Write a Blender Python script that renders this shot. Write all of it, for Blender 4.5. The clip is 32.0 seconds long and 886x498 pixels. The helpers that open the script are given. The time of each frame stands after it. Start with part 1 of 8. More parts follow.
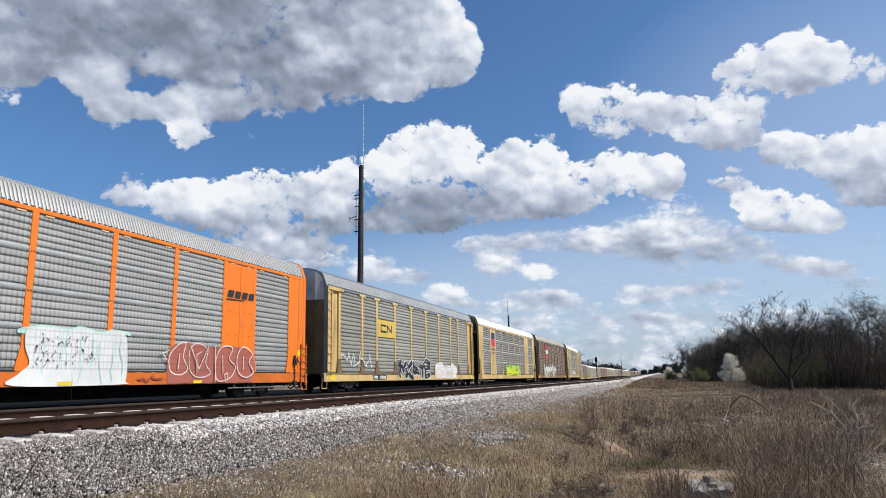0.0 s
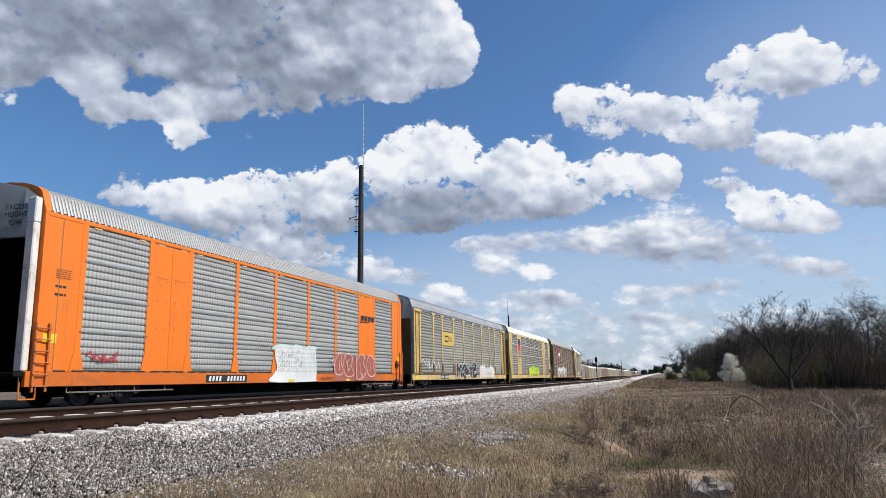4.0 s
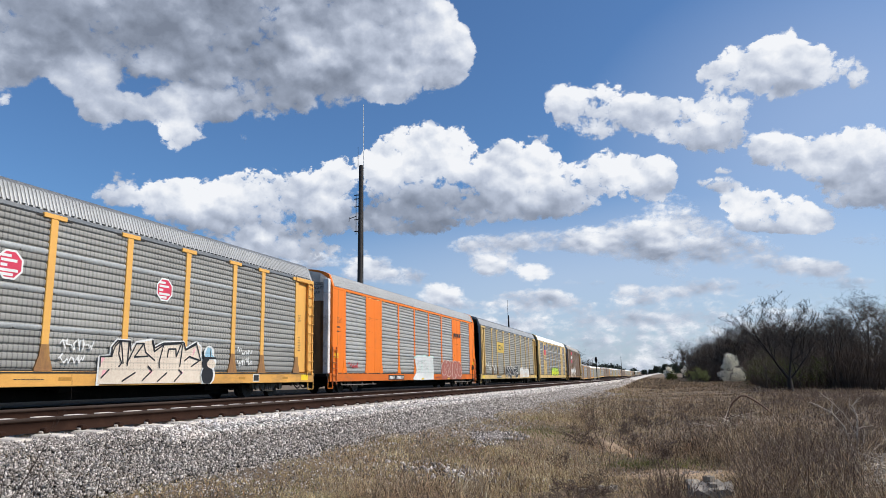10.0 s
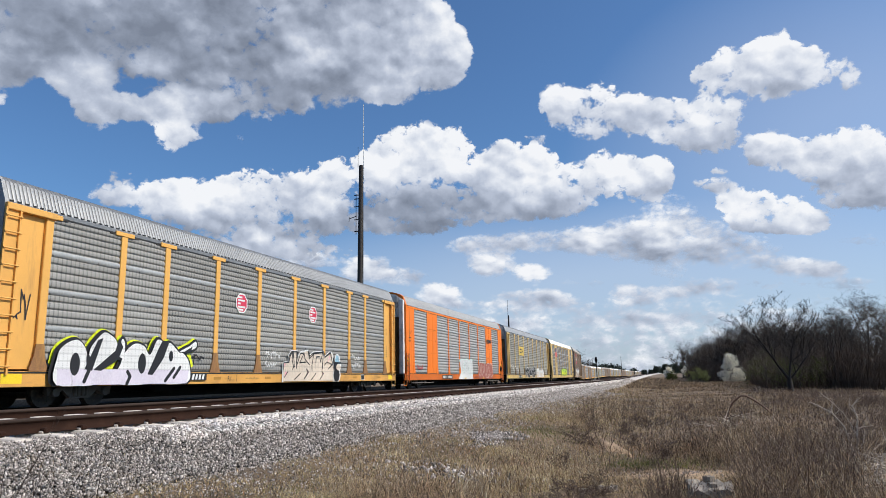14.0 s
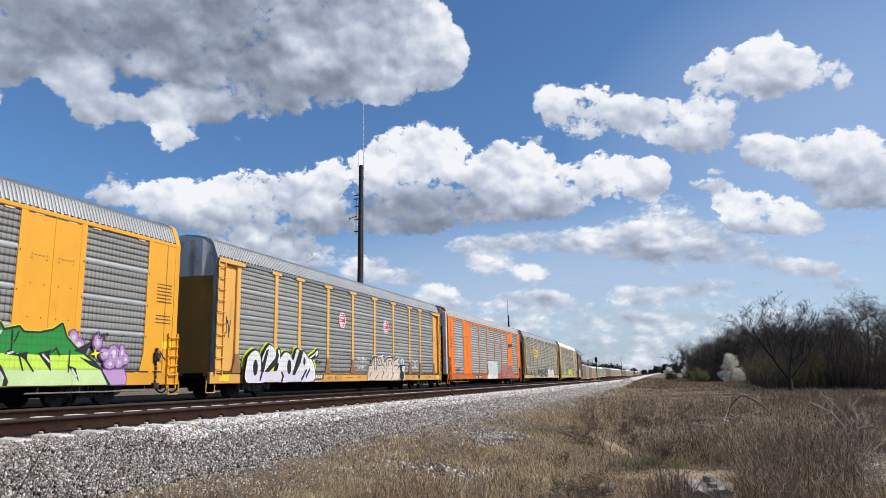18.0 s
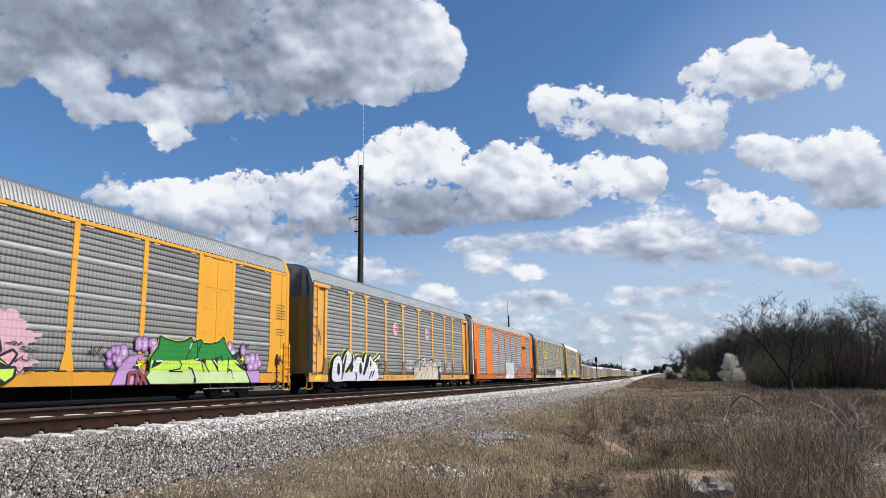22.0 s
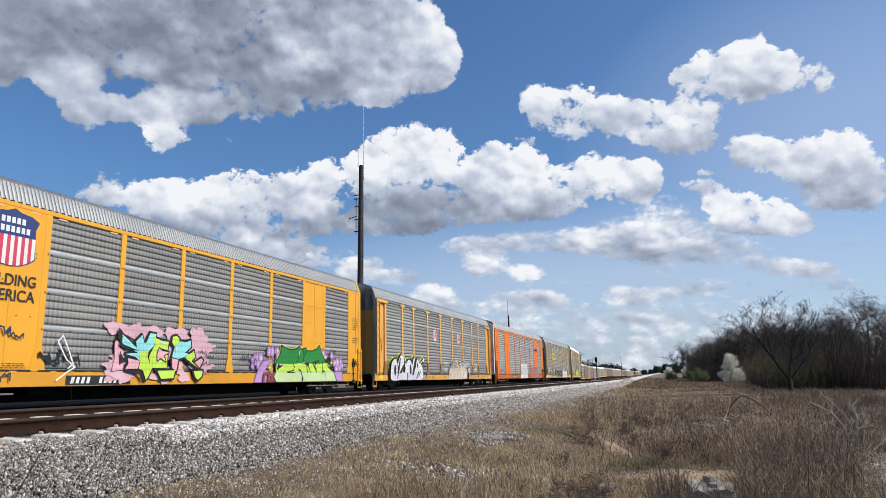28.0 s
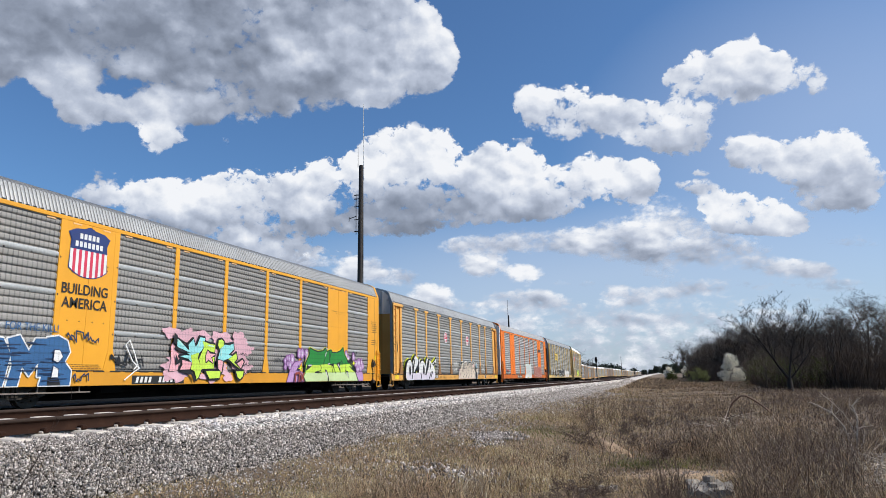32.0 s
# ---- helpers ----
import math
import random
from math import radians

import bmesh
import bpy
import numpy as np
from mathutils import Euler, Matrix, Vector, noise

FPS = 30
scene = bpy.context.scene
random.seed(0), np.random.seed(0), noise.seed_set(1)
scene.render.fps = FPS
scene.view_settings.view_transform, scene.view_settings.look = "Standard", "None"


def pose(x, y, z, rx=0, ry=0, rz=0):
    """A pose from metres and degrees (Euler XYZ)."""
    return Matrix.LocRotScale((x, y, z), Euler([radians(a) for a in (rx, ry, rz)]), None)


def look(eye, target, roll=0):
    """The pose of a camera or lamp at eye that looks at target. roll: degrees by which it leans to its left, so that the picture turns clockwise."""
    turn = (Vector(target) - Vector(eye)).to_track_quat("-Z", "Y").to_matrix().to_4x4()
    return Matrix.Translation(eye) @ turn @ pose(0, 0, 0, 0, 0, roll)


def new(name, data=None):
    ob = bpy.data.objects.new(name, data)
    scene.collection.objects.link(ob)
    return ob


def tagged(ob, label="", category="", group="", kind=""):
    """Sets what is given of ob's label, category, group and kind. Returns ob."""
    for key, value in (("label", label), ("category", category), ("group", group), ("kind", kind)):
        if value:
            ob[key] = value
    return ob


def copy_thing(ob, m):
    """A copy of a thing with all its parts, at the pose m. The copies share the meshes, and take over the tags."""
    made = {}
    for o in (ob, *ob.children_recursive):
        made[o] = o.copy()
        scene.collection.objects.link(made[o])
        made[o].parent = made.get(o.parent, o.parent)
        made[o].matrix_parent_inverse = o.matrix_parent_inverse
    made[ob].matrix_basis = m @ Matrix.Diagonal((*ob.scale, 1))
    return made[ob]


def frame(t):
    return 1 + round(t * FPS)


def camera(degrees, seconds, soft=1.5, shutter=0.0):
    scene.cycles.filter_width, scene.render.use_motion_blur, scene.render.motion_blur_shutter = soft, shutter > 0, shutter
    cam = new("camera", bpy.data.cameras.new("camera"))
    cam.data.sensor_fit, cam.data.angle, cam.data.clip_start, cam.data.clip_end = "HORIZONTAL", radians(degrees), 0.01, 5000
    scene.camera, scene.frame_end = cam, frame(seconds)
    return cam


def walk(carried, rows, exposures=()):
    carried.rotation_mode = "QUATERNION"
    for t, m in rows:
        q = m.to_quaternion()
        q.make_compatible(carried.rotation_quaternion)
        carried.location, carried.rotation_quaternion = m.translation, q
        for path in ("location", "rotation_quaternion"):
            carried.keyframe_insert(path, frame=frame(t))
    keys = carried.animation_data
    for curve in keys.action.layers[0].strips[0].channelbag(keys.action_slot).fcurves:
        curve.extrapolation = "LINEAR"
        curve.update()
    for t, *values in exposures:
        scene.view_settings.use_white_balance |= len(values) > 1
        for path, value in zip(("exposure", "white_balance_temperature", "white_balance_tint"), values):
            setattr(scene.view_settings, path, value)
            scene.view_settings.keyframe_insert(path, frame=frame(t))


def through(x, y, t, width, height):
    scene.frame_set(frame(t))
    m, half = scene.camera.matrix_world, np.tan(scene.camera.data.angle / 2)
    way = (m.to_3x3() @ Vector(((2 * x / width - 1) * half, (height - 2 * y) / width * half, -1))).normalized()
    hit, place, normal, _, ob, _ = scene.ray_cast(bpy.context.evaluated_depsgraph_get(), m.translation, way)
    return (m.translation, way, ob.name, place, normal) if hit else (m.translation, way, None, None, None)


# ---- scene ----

# ================= camera =================
EYE = (0.0, 0.0, 0.344)
YAW, PITCH = radians(17.9598), radians(10.8529)
AIM = Vector((-math.sin(YAW) * math.cos(PITCH), math.cos(YAW) * math.cos(PITCH), math.sin(PITCH)))
cam = camera(65.632, 32.0, 0.55)
STILL = look(EYE, Vector(EYE) + AIM * 10, -1.2905)
walk(cam, [(0, STILL), (32, STILL)])

# ================= daylight =================
SUN_EL, SUN_AZ = radians(42), radians(80)          # azimuth clockwise from +y
scene.view_settings.exposure = 0.0
sun = new("sun", bpy.data.lights.new("sun", "SUN"))
sun.data.energy, sun.data.angle, sun.data.color = 4.25, radians(0.53), (1.0, 0.925, 0.81)
to_sun = Vector((math.sin(SUN_AZ) * math.cos(SUN_EL), math.cos(SUN_AZ) * math.cos(SUN_EL), math.sin(SUN_EL)))
sun.matrix_world = look((60, 20, 80), Vector((60, 20, 80)) - to_sun)

world = bpy.data.worlds.new("sky")
scene.world = world
world.use_nodes = True
wn, wl = world.node_tree.nodes, world.node_tree.links
wn.clear()
w_out = wn.new("ShaderNodeOutputWorld")
w_bg = wn.new("ShaderNodeBackground")
w_sky = wn.new("ShaderNodeTexSky")
w_sky.sky_type, w_sky.sun_disc = "NISHITA", False
w_sky.sun_elevation, w_sky.sun_rotation = SUN_EL, SUN_AZ
w_sky.air_density, w_sky.dust_density, w_sky.ozone_density = 1.0, 1.2, 1.6
w_bg.inputs["Strength"].default_value = 0.102
w_tint = wn.new("ShaderNodeMix")
w_tint.data_type, w_tint.blend_type = "RGBA", "MULTIPLY"
w_tint.inputs["Factor"].default_value = 1.0
w_tint.inputs["B"].default_value = (0.665, 0.97, 1.28, 1)      # the clear, cold blue of early spring
wl.new(w_sky.outputs[0], w_tint.inputs["A"])
wl.new(w_tint.outputs["Result"], w_bg.inputs["Color"])
wl.new(w_bg.outputs[0], w_out.inputs["Surface"])


# ================= helpers =================
rng = np.random.default_rng(7)


def part(name, bm, material, parent=None, label="", at=None):
    """Links a bmesh (or a ready mesh) as one mesh object under a thing."""
    if isinstance(bm, bmesh.types.BMesh):
        me = bpy.data.meshes.new(name)
        bm.to_mesh(me)
        bm.free()
    else:
        me = bm
    if material and not me.materials:
        me.materials.append(material)
    ob = new(name, me)
    if parent:
        ob.parent = parent
    if at is not None:
        ob.matrix_basis = at
    if label:
        tagged(ob, label)
    return ob


def raw_mesh(name, verts, faces, material=None, smooth=False):
    """A mesh from arrays; faces is an (n, k) array with equal k."""
    verts, faces = np.asarray(verts, np.float32), np.asarray(faces, np.int32)
    me = bpy.data.meshes.new(name)
    n, k = faces.shape
    me.vertices.add(len(verts))
    me.vertices.foreach_set("co", verts.ravel())
    me.loops.add(n * k)
    me.loops.foreach_set("vertex_index", faces.ravel())
    me.polygons.add(n)
    me.polygons.foreach_set("loop_start", np.arange(0, n * k, k, dtype=np.int32))
    me.update(calc_edges=True)
    if smooth:
        me.polygons.foreach_set("use_smooth", np.ones(n, bool))
    if material:
        me.materials.append(material)
    return me


def box(bm, x0, x1, y0, y1, z0, z1, bevel=0.0):
    made = bmesh.ops.create_cube(bm, size=1)["verts"]
    for v in made:
        v.co = Vector(((x0 + x1) / 2 + v.co.x * (x1 - x0), (y0 + y1) / 2 + v.co.y * (y1 - y0), (z0 + z1) / 2 + v.co.z * (z1 - z0)))
    if bevel:
        edges = list({e for v in made for e in v.link_edges})
        bmesh.ops.bevel(bm, geom=edges, offset=bevel, segments=1, affect="EDGES")
    return bm


def boxed(*args, bevel=0.0):
    return box(bmesh.new(), *args, bevel=bevel)


def rod(bm, a, b, r0, r1=None, sides=8, caps=True):
    a, b = Vector(a), Vector(b)
    r1 = r0 if r1 is None else r1
    d = b - a
    m = Matrix.Translation((a + b) / 2) @ d.to_track_quat("Z", "Y").to_matrix().to_4x4()
    bmesh.ops.create_cone(bm, cap_ends=caps, segments=sides, radius1=r0, radius2=r1, depth=d.length, matrix=m)
    return bm


def prism(bm, outline, axis, lo, hi):
    """Extrudes a flat outline (pairs) along an axis: 'x' takes pairs as (y, z), 'y' as (x, z)."""
    def place(u, v, w):
        return (w, u, v) if axis == "x" else (u, w, v)
    a = [bm.verts.new(place(u, v, lo)) for u, v in outline]
    b = [bm.verts.new(place(u, v, hi)) for u, v in outline]
    n = len(outline)
    faces = [bm.faces.new(a), bm.faces.new(b[::-1])]
    for i in range(n):
        faces.append(bm.faces.new((a[i], b[i], b[(i + 1) % n], a[(i + 1) % n])))
    bmesh.ops.recalc_face_normals(bm, faces=faces)
    return bm


def empty(name, label, category, group="", at=None, kind=""):
    ob = new(name)
    ob.empty_display_size = 0.2
    if at is not None:
        ob.matrix_basis = at
    return tagged(ob, label, category, group, kind)


# ================= materials =================
def nodes_of(name):
    m = bpy.data.materials.new(name)
    m.use_nodes = True
    nt = m.node_tree
    return m, nt, nt.nodes["Principled BSDF"]


def noise_of(nt, scale, detail=5, rough=0.6, coords="Object", stretch=None):
    tc = nt.nodes.new("ShaderNodeTexCoord")
    n = nt.nodes.new("ShaderNodeTexNoise")
    n.inputs["Scale"].default_value, n.inputs["Detail"].default_value, n.inputs["Roughness"].default_value = scale, detail, rough
    if stretch:
        mp = nt.nodes.new("ShaderNodeMapping")
        mp.inputs["Scale"].default_value = stretch
        nt.links.new(tc.outputs[coords], mp.inputs[0])
        nt.links.new(mp.outputs[0], n.inputs["Vector"])
    else:
        nt.links.new(tc.outputs[coords], n.inputs["Vector"])
    return n


def ramp_of(nt, source, *stops):
    r = nt.nodes.new("ShaderNodeValToRGB")
    while len(r.color_ramp.elements) < len(stops):
        r.color_ramp.elements.new(0.5)
    for e, (at, c) in zip(r.color_ramp.elements, stops):
        e.position = at
        e.color = (*c, 1) if len(c) == 3 else c
    nt.links.new(source, r.inputs[0])
    return r


def mixed(nt, fac, a, b, mode="MIX"):
    mx = nt.nodes.new("ShaderNodeMix")
    mx.data_type, mx.blend_type = "RGBA", mode
    for value, socket in ((fac, mx.inputs["Factor"]), (a, mx.inputs["A"]), (b, mx.inputs["B"])):
        if isinstance(value, bpy.types.NodeSocket):
            nt.links.new(value, socket)
        else:
            socket.default_value = value if isinstance(value, float) else (*value, 1)
    return mx.outputs["Result"]


def scaled(c, k):
    return tuple(min(1, v * k) for v in c)


def surface(name, base, rough=0.6, metal=0.0, big=0.7, fine=18.0, vary=0.25, dirt=None, dirt_at=(0.55, 0.75), bump=0.15,
            stretch=None, dirt_stretch=None, object_vary=0.0, speckle=0.5):
    """A worn surface: broad tone changes, fine grain, an optional stain colour with a shape of its own, and a little relief."""
    m, nt, bsdf = nodes_of(name)
    broad = noise_of(nt, big, 4, 0.6, stretch=stretch)
    grain = noise_of(nt, fine, 6, 0.65, stretch=stretch)
    tone = ramp_of(nt, broad.outputs["Fac"], (0.3, scaled(base, 1 - vary)), (0.7, scaled(base, 1 + vary * 0.6)))
    col = mixed(nt, speckle, tone.outputs[0], ramp_of(nt, grain.outputs["Fac"], (0.3, (0.3, 0.3, 0.3)), (0.7, (0.72, 0.72, 0.72))).outputs[0], "OVERLAY")
    if object_vary:
        info = nt.nodes.new("ShaderNodeObjectInfo")
        k = ramp_of(nt, info.outputs["Random"], (0.0, scaled((1, 1, 1), 1 - object_vary)), (1.0, (1, 1, 1)))
        col = mixed(nt, 1.0, col, k.outputs[0], "MULTIPLY")
    if dirt:
        stain = noise_of(nt, big * 3.1, 7, 0.7, stretch=dirt_stretch or stretch)
        where = ramp_of(nt, stain.outputs["Fac"], (dirt_at[0], (0, 0, 0)), (dirt_at[1], (1, 1, 1)))
        col = mixed(nt, where.outputs[0], col, dirt)
    nt.links.new(col, bsdf.inputs["Base Color"])
    bsdf.inputs["Metallic"].default_value = metal
    rr = ramp_of(nt, grain.outputs["Fac"], (0.3, scaled((1, 1, 1), max(0.05, rough - 0.1))), (0.7, scaled((1, 1, 1), min(1, rough + 0.1))))
    nt.links.new(rr.outputs[0], bsdf.inputs["Roughness"])
    if bump:
        bp = nt.nodes.new("ShaderNodeBump")
        bp.inputs["Strength"].default_value, bp.inputs["Distance"].default_value = bump, 0.02
        nt.links.new(grain.outputs["Fac"], bp.inputs["Height"])
        nt.links.new(bp.outputs[0], bsdf.inputs["Normal"])
    return m


RUST = (0.11, 0.05, 0.03)
GRIME = (0.05, 0.04, 0.035)
M = dict(
    orange=surface("orange_paint", (0.84, 0.185, 0.006), 0.6, 0, 0.4, 25, 0.1, scaled((0.5, 0.12, 0.03), 0.9), (0.6, 0.82), 0.01, dirt_stretch=(1, 1, 0.16), speckle=0.14),
    orange_sill=surface("dirty_orange_sill", (0.62, 0.135, 0.008), 0.65, 0, 0.5, 25, 0.18, (0.3, 0.1, 0.03), (0.52, 0.8), 0.03, dirt_stretch=(1, 0.4, 1), speckle=0.2),
    yellow_sill=surface("dirty_yellow_sill", (0.68, 0.3, 0.02), 0.6, 0, 0.5, 25, 0.15, (0.36, 0.17, 0.04), (0.55, 0.82), 0.03, dirt_stretch=(1, 0.4, 1), speckle=0.2),
    faded_sill=surface("stained_faded_sill", (0.68, 0.34, 0.075), 0.65, 0, 0.5, 25, 0.2, (0.26, 0.14, 0.05), (0.5, 0.78), 0.03, dirt_stretch=(1, 0.3, 1), speckle=0.25),
    sign_faded=surface("faded_yellow_board", (0.66, 0.45, 0.08), 0.6, 0, 2, 30, 0.12, bump=0),
    orange_end=surface("faded_orange_paint", (0.55, 0.16, 0.04), 0.55, 0, 0.5, 25, 0.2, RUST, (0.5, 0.75), 0.08),
    yellow=surface("yellow_paint", (0.80, 0.36, 0.02), 0.5, 0, 0.4, 25, 0.1, (0.45, 0.2, 0.04), (0.62, 0.85), 0.01, dirt_stretch=(1, 1, 0.16), speckle=0.14),
    faded=surface("faded_yellow_paint", (0.76, 0.395, 0.09), 0.6, 0, 0.5, 25, 0.12, (0.36, 0.18, 0.07), (0.58, 0.86), 0.08, dirt_stretch=(1, 1, 0.16), speckle=0.14),
    tan=surface("weathered_tan_paint", (0.64, 0.44, 0.17), 0.65, 0, 0.5, 25, 0.2, (0.16, 0.1, 0.06), (0.5, 0.8), 0.1, dirt_stretch=(1, 1, 0.16), speckle=0.14),
    brown=surface("weathered_brown_paint", (0.3, 0.17, 0.075), 0.7, 0, 0.6, 25, 0.25, RUST, (0.5, 0.75), 0.1, dirt_stretch=(1, 1, 0.3)),
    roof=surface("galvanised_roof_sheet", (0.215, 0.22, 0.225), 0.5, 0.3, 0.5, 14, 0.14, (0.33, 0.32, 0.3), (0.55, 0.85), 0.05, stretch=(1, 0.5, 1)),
    band_dull=surface("weathered_galvanised_band", (0.4, 0.402, 0.395), 0.5, 0.2, 0.8, 18, 0.2, (0.26, 0.23, 0.19), (0.58, 0.85), 0.04, dirt_stretch=(1, 1, 0.3)),
    band=surface("smooth_galvanised_band", (0.44, 0.445, 0.44), 0.5, 0.2, 0.8, 18, 0.15, (0.26, 0.22, 0.18), (0.6, 0.85), 0.04, dirt_stretch=(1, 1, 0.3)),
    # paler copy of the roof sheet: the sunlit lower slope is put into its tone
    roof_side=surface("galvanised_roof_edge_sunlit", (0.325, 0.33, 0.333), 0.5, 0.15, 0.6, 14, 0.14, (0.36, 0.35, 0.33), (0.55, 0.85), 0.04),
    # dark tone for the roof's valleys: rib shade put into the colour
    groove=surface("shade_in_grooves", (0.12, 0.117, 0.112), 0.8, 0, 1.5, 20, 0.25, bump=0),
    roof_white=surface("white_roof_sheet", (0.78, 0.77, 0.74), 0.55, 0.1, 0.5, 14, 0.1, (0.5, 0.46, 0.4), (0.58, 0.85), 0.05),
    roof_pale=surface("pale_galvanised_roof_sheet", (0.38, 0.376, 0.368), 0.5, 0.2, 0.5, 14, 0.12, (0.4, 0.38, 0.35), (0.55, 0.85), 0.05),
    roof_tan=surface("weathered_roof_sheet", (0.42, 0.38, 0.33), 0.6, 0.2, 0.5, 14, 0.2, (0.25, 0.2, 0.16), (0.5, 0.8), 0.05),
    black=surface("grimy_black_steel", (0.009, 0.008, 0.0075), 0.85, 0.0, 1.5, 30, 0.3, (0.028, 0.02, 0.015), (0.55, 0.8), 0.2),
    iron=surface("dusty_cast_iron", (0.04, 0.034, 0.03), 0.75, 0.3, 2.0, 30, 0.3, (0.12, 0.085, 0.06), (0.5, 0.75), 0.2),
    dusty=surface("dust_coated_casting", (0.1, 0.083, 0.068), 0.85, 0.1, 2.0, 30, 0.3, (0.06, 0.05, 0.04), (0.5, 0.75), 0.2),
    white=surface("dusty_white_paint", (0.75, 0.74, 0.71), 0.6, 0, 1.0, 25, 0.1, (0.45, 0.42, 0.38), (0.58, 0.8), 0.05),
    grey_end=surface("grey_door_paint", (0.8, 0.74, 0.68), 0.7, 0.0, 0.8, 25, 0.15, (0.2, 0.17, 0.14), (0.52, 0.8), 0.05),
    rail=surface("rusty_rail", (0.03, 0.014, 0.009), 0.9, 0.0, 0.8, 40, 0.2, (0.055, 0.028, 0.018), (0.5, 0.8), 0.15),
    rail_head=surface("worn_rail_head", (0.05, 0.034, 0.027), 0.7, 0.0, 0.8, 40, 0.15, (0.075, 0.048, 0.035), (0.5, 0.8), 0.05),
    creosote=surface("tarred_wood_tie", (0.05, 0.042, 0.036), 0.9, 0, 2.0, 30, 0.25, (0.1, 0.085, 0.07), (0.5, 0.75), 0.4, object_vary=0.3),
    tie=surface("concrete_tie", (0.78, 0.69, 0.6), 0.85, 0, 2.0, 30, 0.12, (0.42, 0.35, 0.28), (0.58, 0.8), 0.3, object_vary=0.25),
    concrete=surface("old_concrete", (0.3, 0.262, 0.218), 0.9, 0, 2.5, 30, 0.2, (0.12, 0.11, 0.09), (0.5, 0.72), 0.5),
    pole=surface("tarred_pole_wood", (0.045, 0.038, 0.034), 0.85, 0, 1.0, 20, 0.3, (0.09, 0.075, 0.06), (0.5, 0.8), 0.3, stretch=(3, 3, 0.3)),
    bark=surface("grey_bark", (0.065, 0.053, 0.046), 0.9, 0, 2.0, 25, 0.3, (0.13, 0.115, 0.1), (0.5, 0.75), 0.4, object_vary=0.3),
    twig=surface("bare_twigs", (0.06, 0.041, 0.031), 0.9, 0, 0.5, 10, 0.25, bump=0, object_vary=0.4),
    pale_branch=surface("bleached_branch", (0.56, 0.47, 0.38), 0.85, 0, 3.0, 25, 0.2, (0.2, 0.16, 0.13), (0.5, 0.75), 0.3),
    pipe=surface("dusty_grey_pipe", (0.2, 0.17, 0.15), 0.7, 0, 2, 25, 0.2, (0.2, 0.15, 0.12), (0.55, 0.8), 0.1),
    galv=surface("galvanised_steel", (0.45, 0.46, 0.47), 0.4, 0.7, 1.0, 20, 0.1, bump=0.03),
    sign_yellow=surface("yellow_placard", (0.85, 0.6, 0.02), 0.5, 0, 2, 30, 0.06, bump=0),
    mark_white=surface("white_marking", (0.74, 0.74, 0.72), 0.6, 0, 3, 30, 0.08, bump=0),
    mark_black=surface("black_marking", (0.02, 0.02, 0.02), 0.6, 0, 3, 30, 0.2, bump=0),
    faded_mark=surface("ochre_patch", (0.42, 0.2, 0.03), 0.6, 0, 3, 30, 0.15, bump=0),
    mark_red=surface("red_marking", (0.62, 0.04, 0.085), 0.55, 0, 3, 30, 0.08, bump=0),
    mark_blue=surface("navy_marking", (0.02, 0.04, 0.16), 0.55, 0, 3, 30, 0.08, bump=0),
)
M["tab"] = surface("pale_orange_tab", (0.85, 0.5, 0.22), 0.6, 0, 2, 25, 0.15, bump=0)
for key in ("rail", "rail_head", "black"):
    M[key].node_tree.nodes["Principled BSDF"].inputs["Specular IOR Level"].default_value = 0.12


def leaf_material(name, base, vary, through=0.45):
    """Thin leaves or petals that also let light through."""
    m = surface(name, base, 0.75, 0, 1.0, 7, vary, bump=0)
    nt = m.node_tree
    bsdf, out = nt.nodes["Principled BSDF"], nt.nodes["Material Output"]
    thin, mix = nt.nodes.new("ShaderNodeBsdfTranslucent"), nt.nodes.new("ShaderNodeMixShader")
    thin.inputs["Color"].default_value = (*base, 1)
    mix.inputs["Fac"].default_value = through
    nt.links.new(bsdf.outputs[0], mix.inputs[1])
    nt.links.new(thin.outputs[0], mix.inputs[2])
    nt.links.new(mix.outputs[0], out.inputs["Surface"])
    return m


M["blossom"] = leaf_material("white_blossom", (0.86, 0.82, 0.7), 0.08)
M["green_leaf"] = leaf_material("young_green_leaf", (0.085, 0.1, 0.028), 0.3)
M["bud_leaf"] = leaf_material("opening_yellow_green_leaf", (0.19, 0.2, 0.075), 0.3)
M["evergreen"] = leaf_material("evergreen_leaf", (0.03, 0.042, 0.026), 0.3, 0.2)

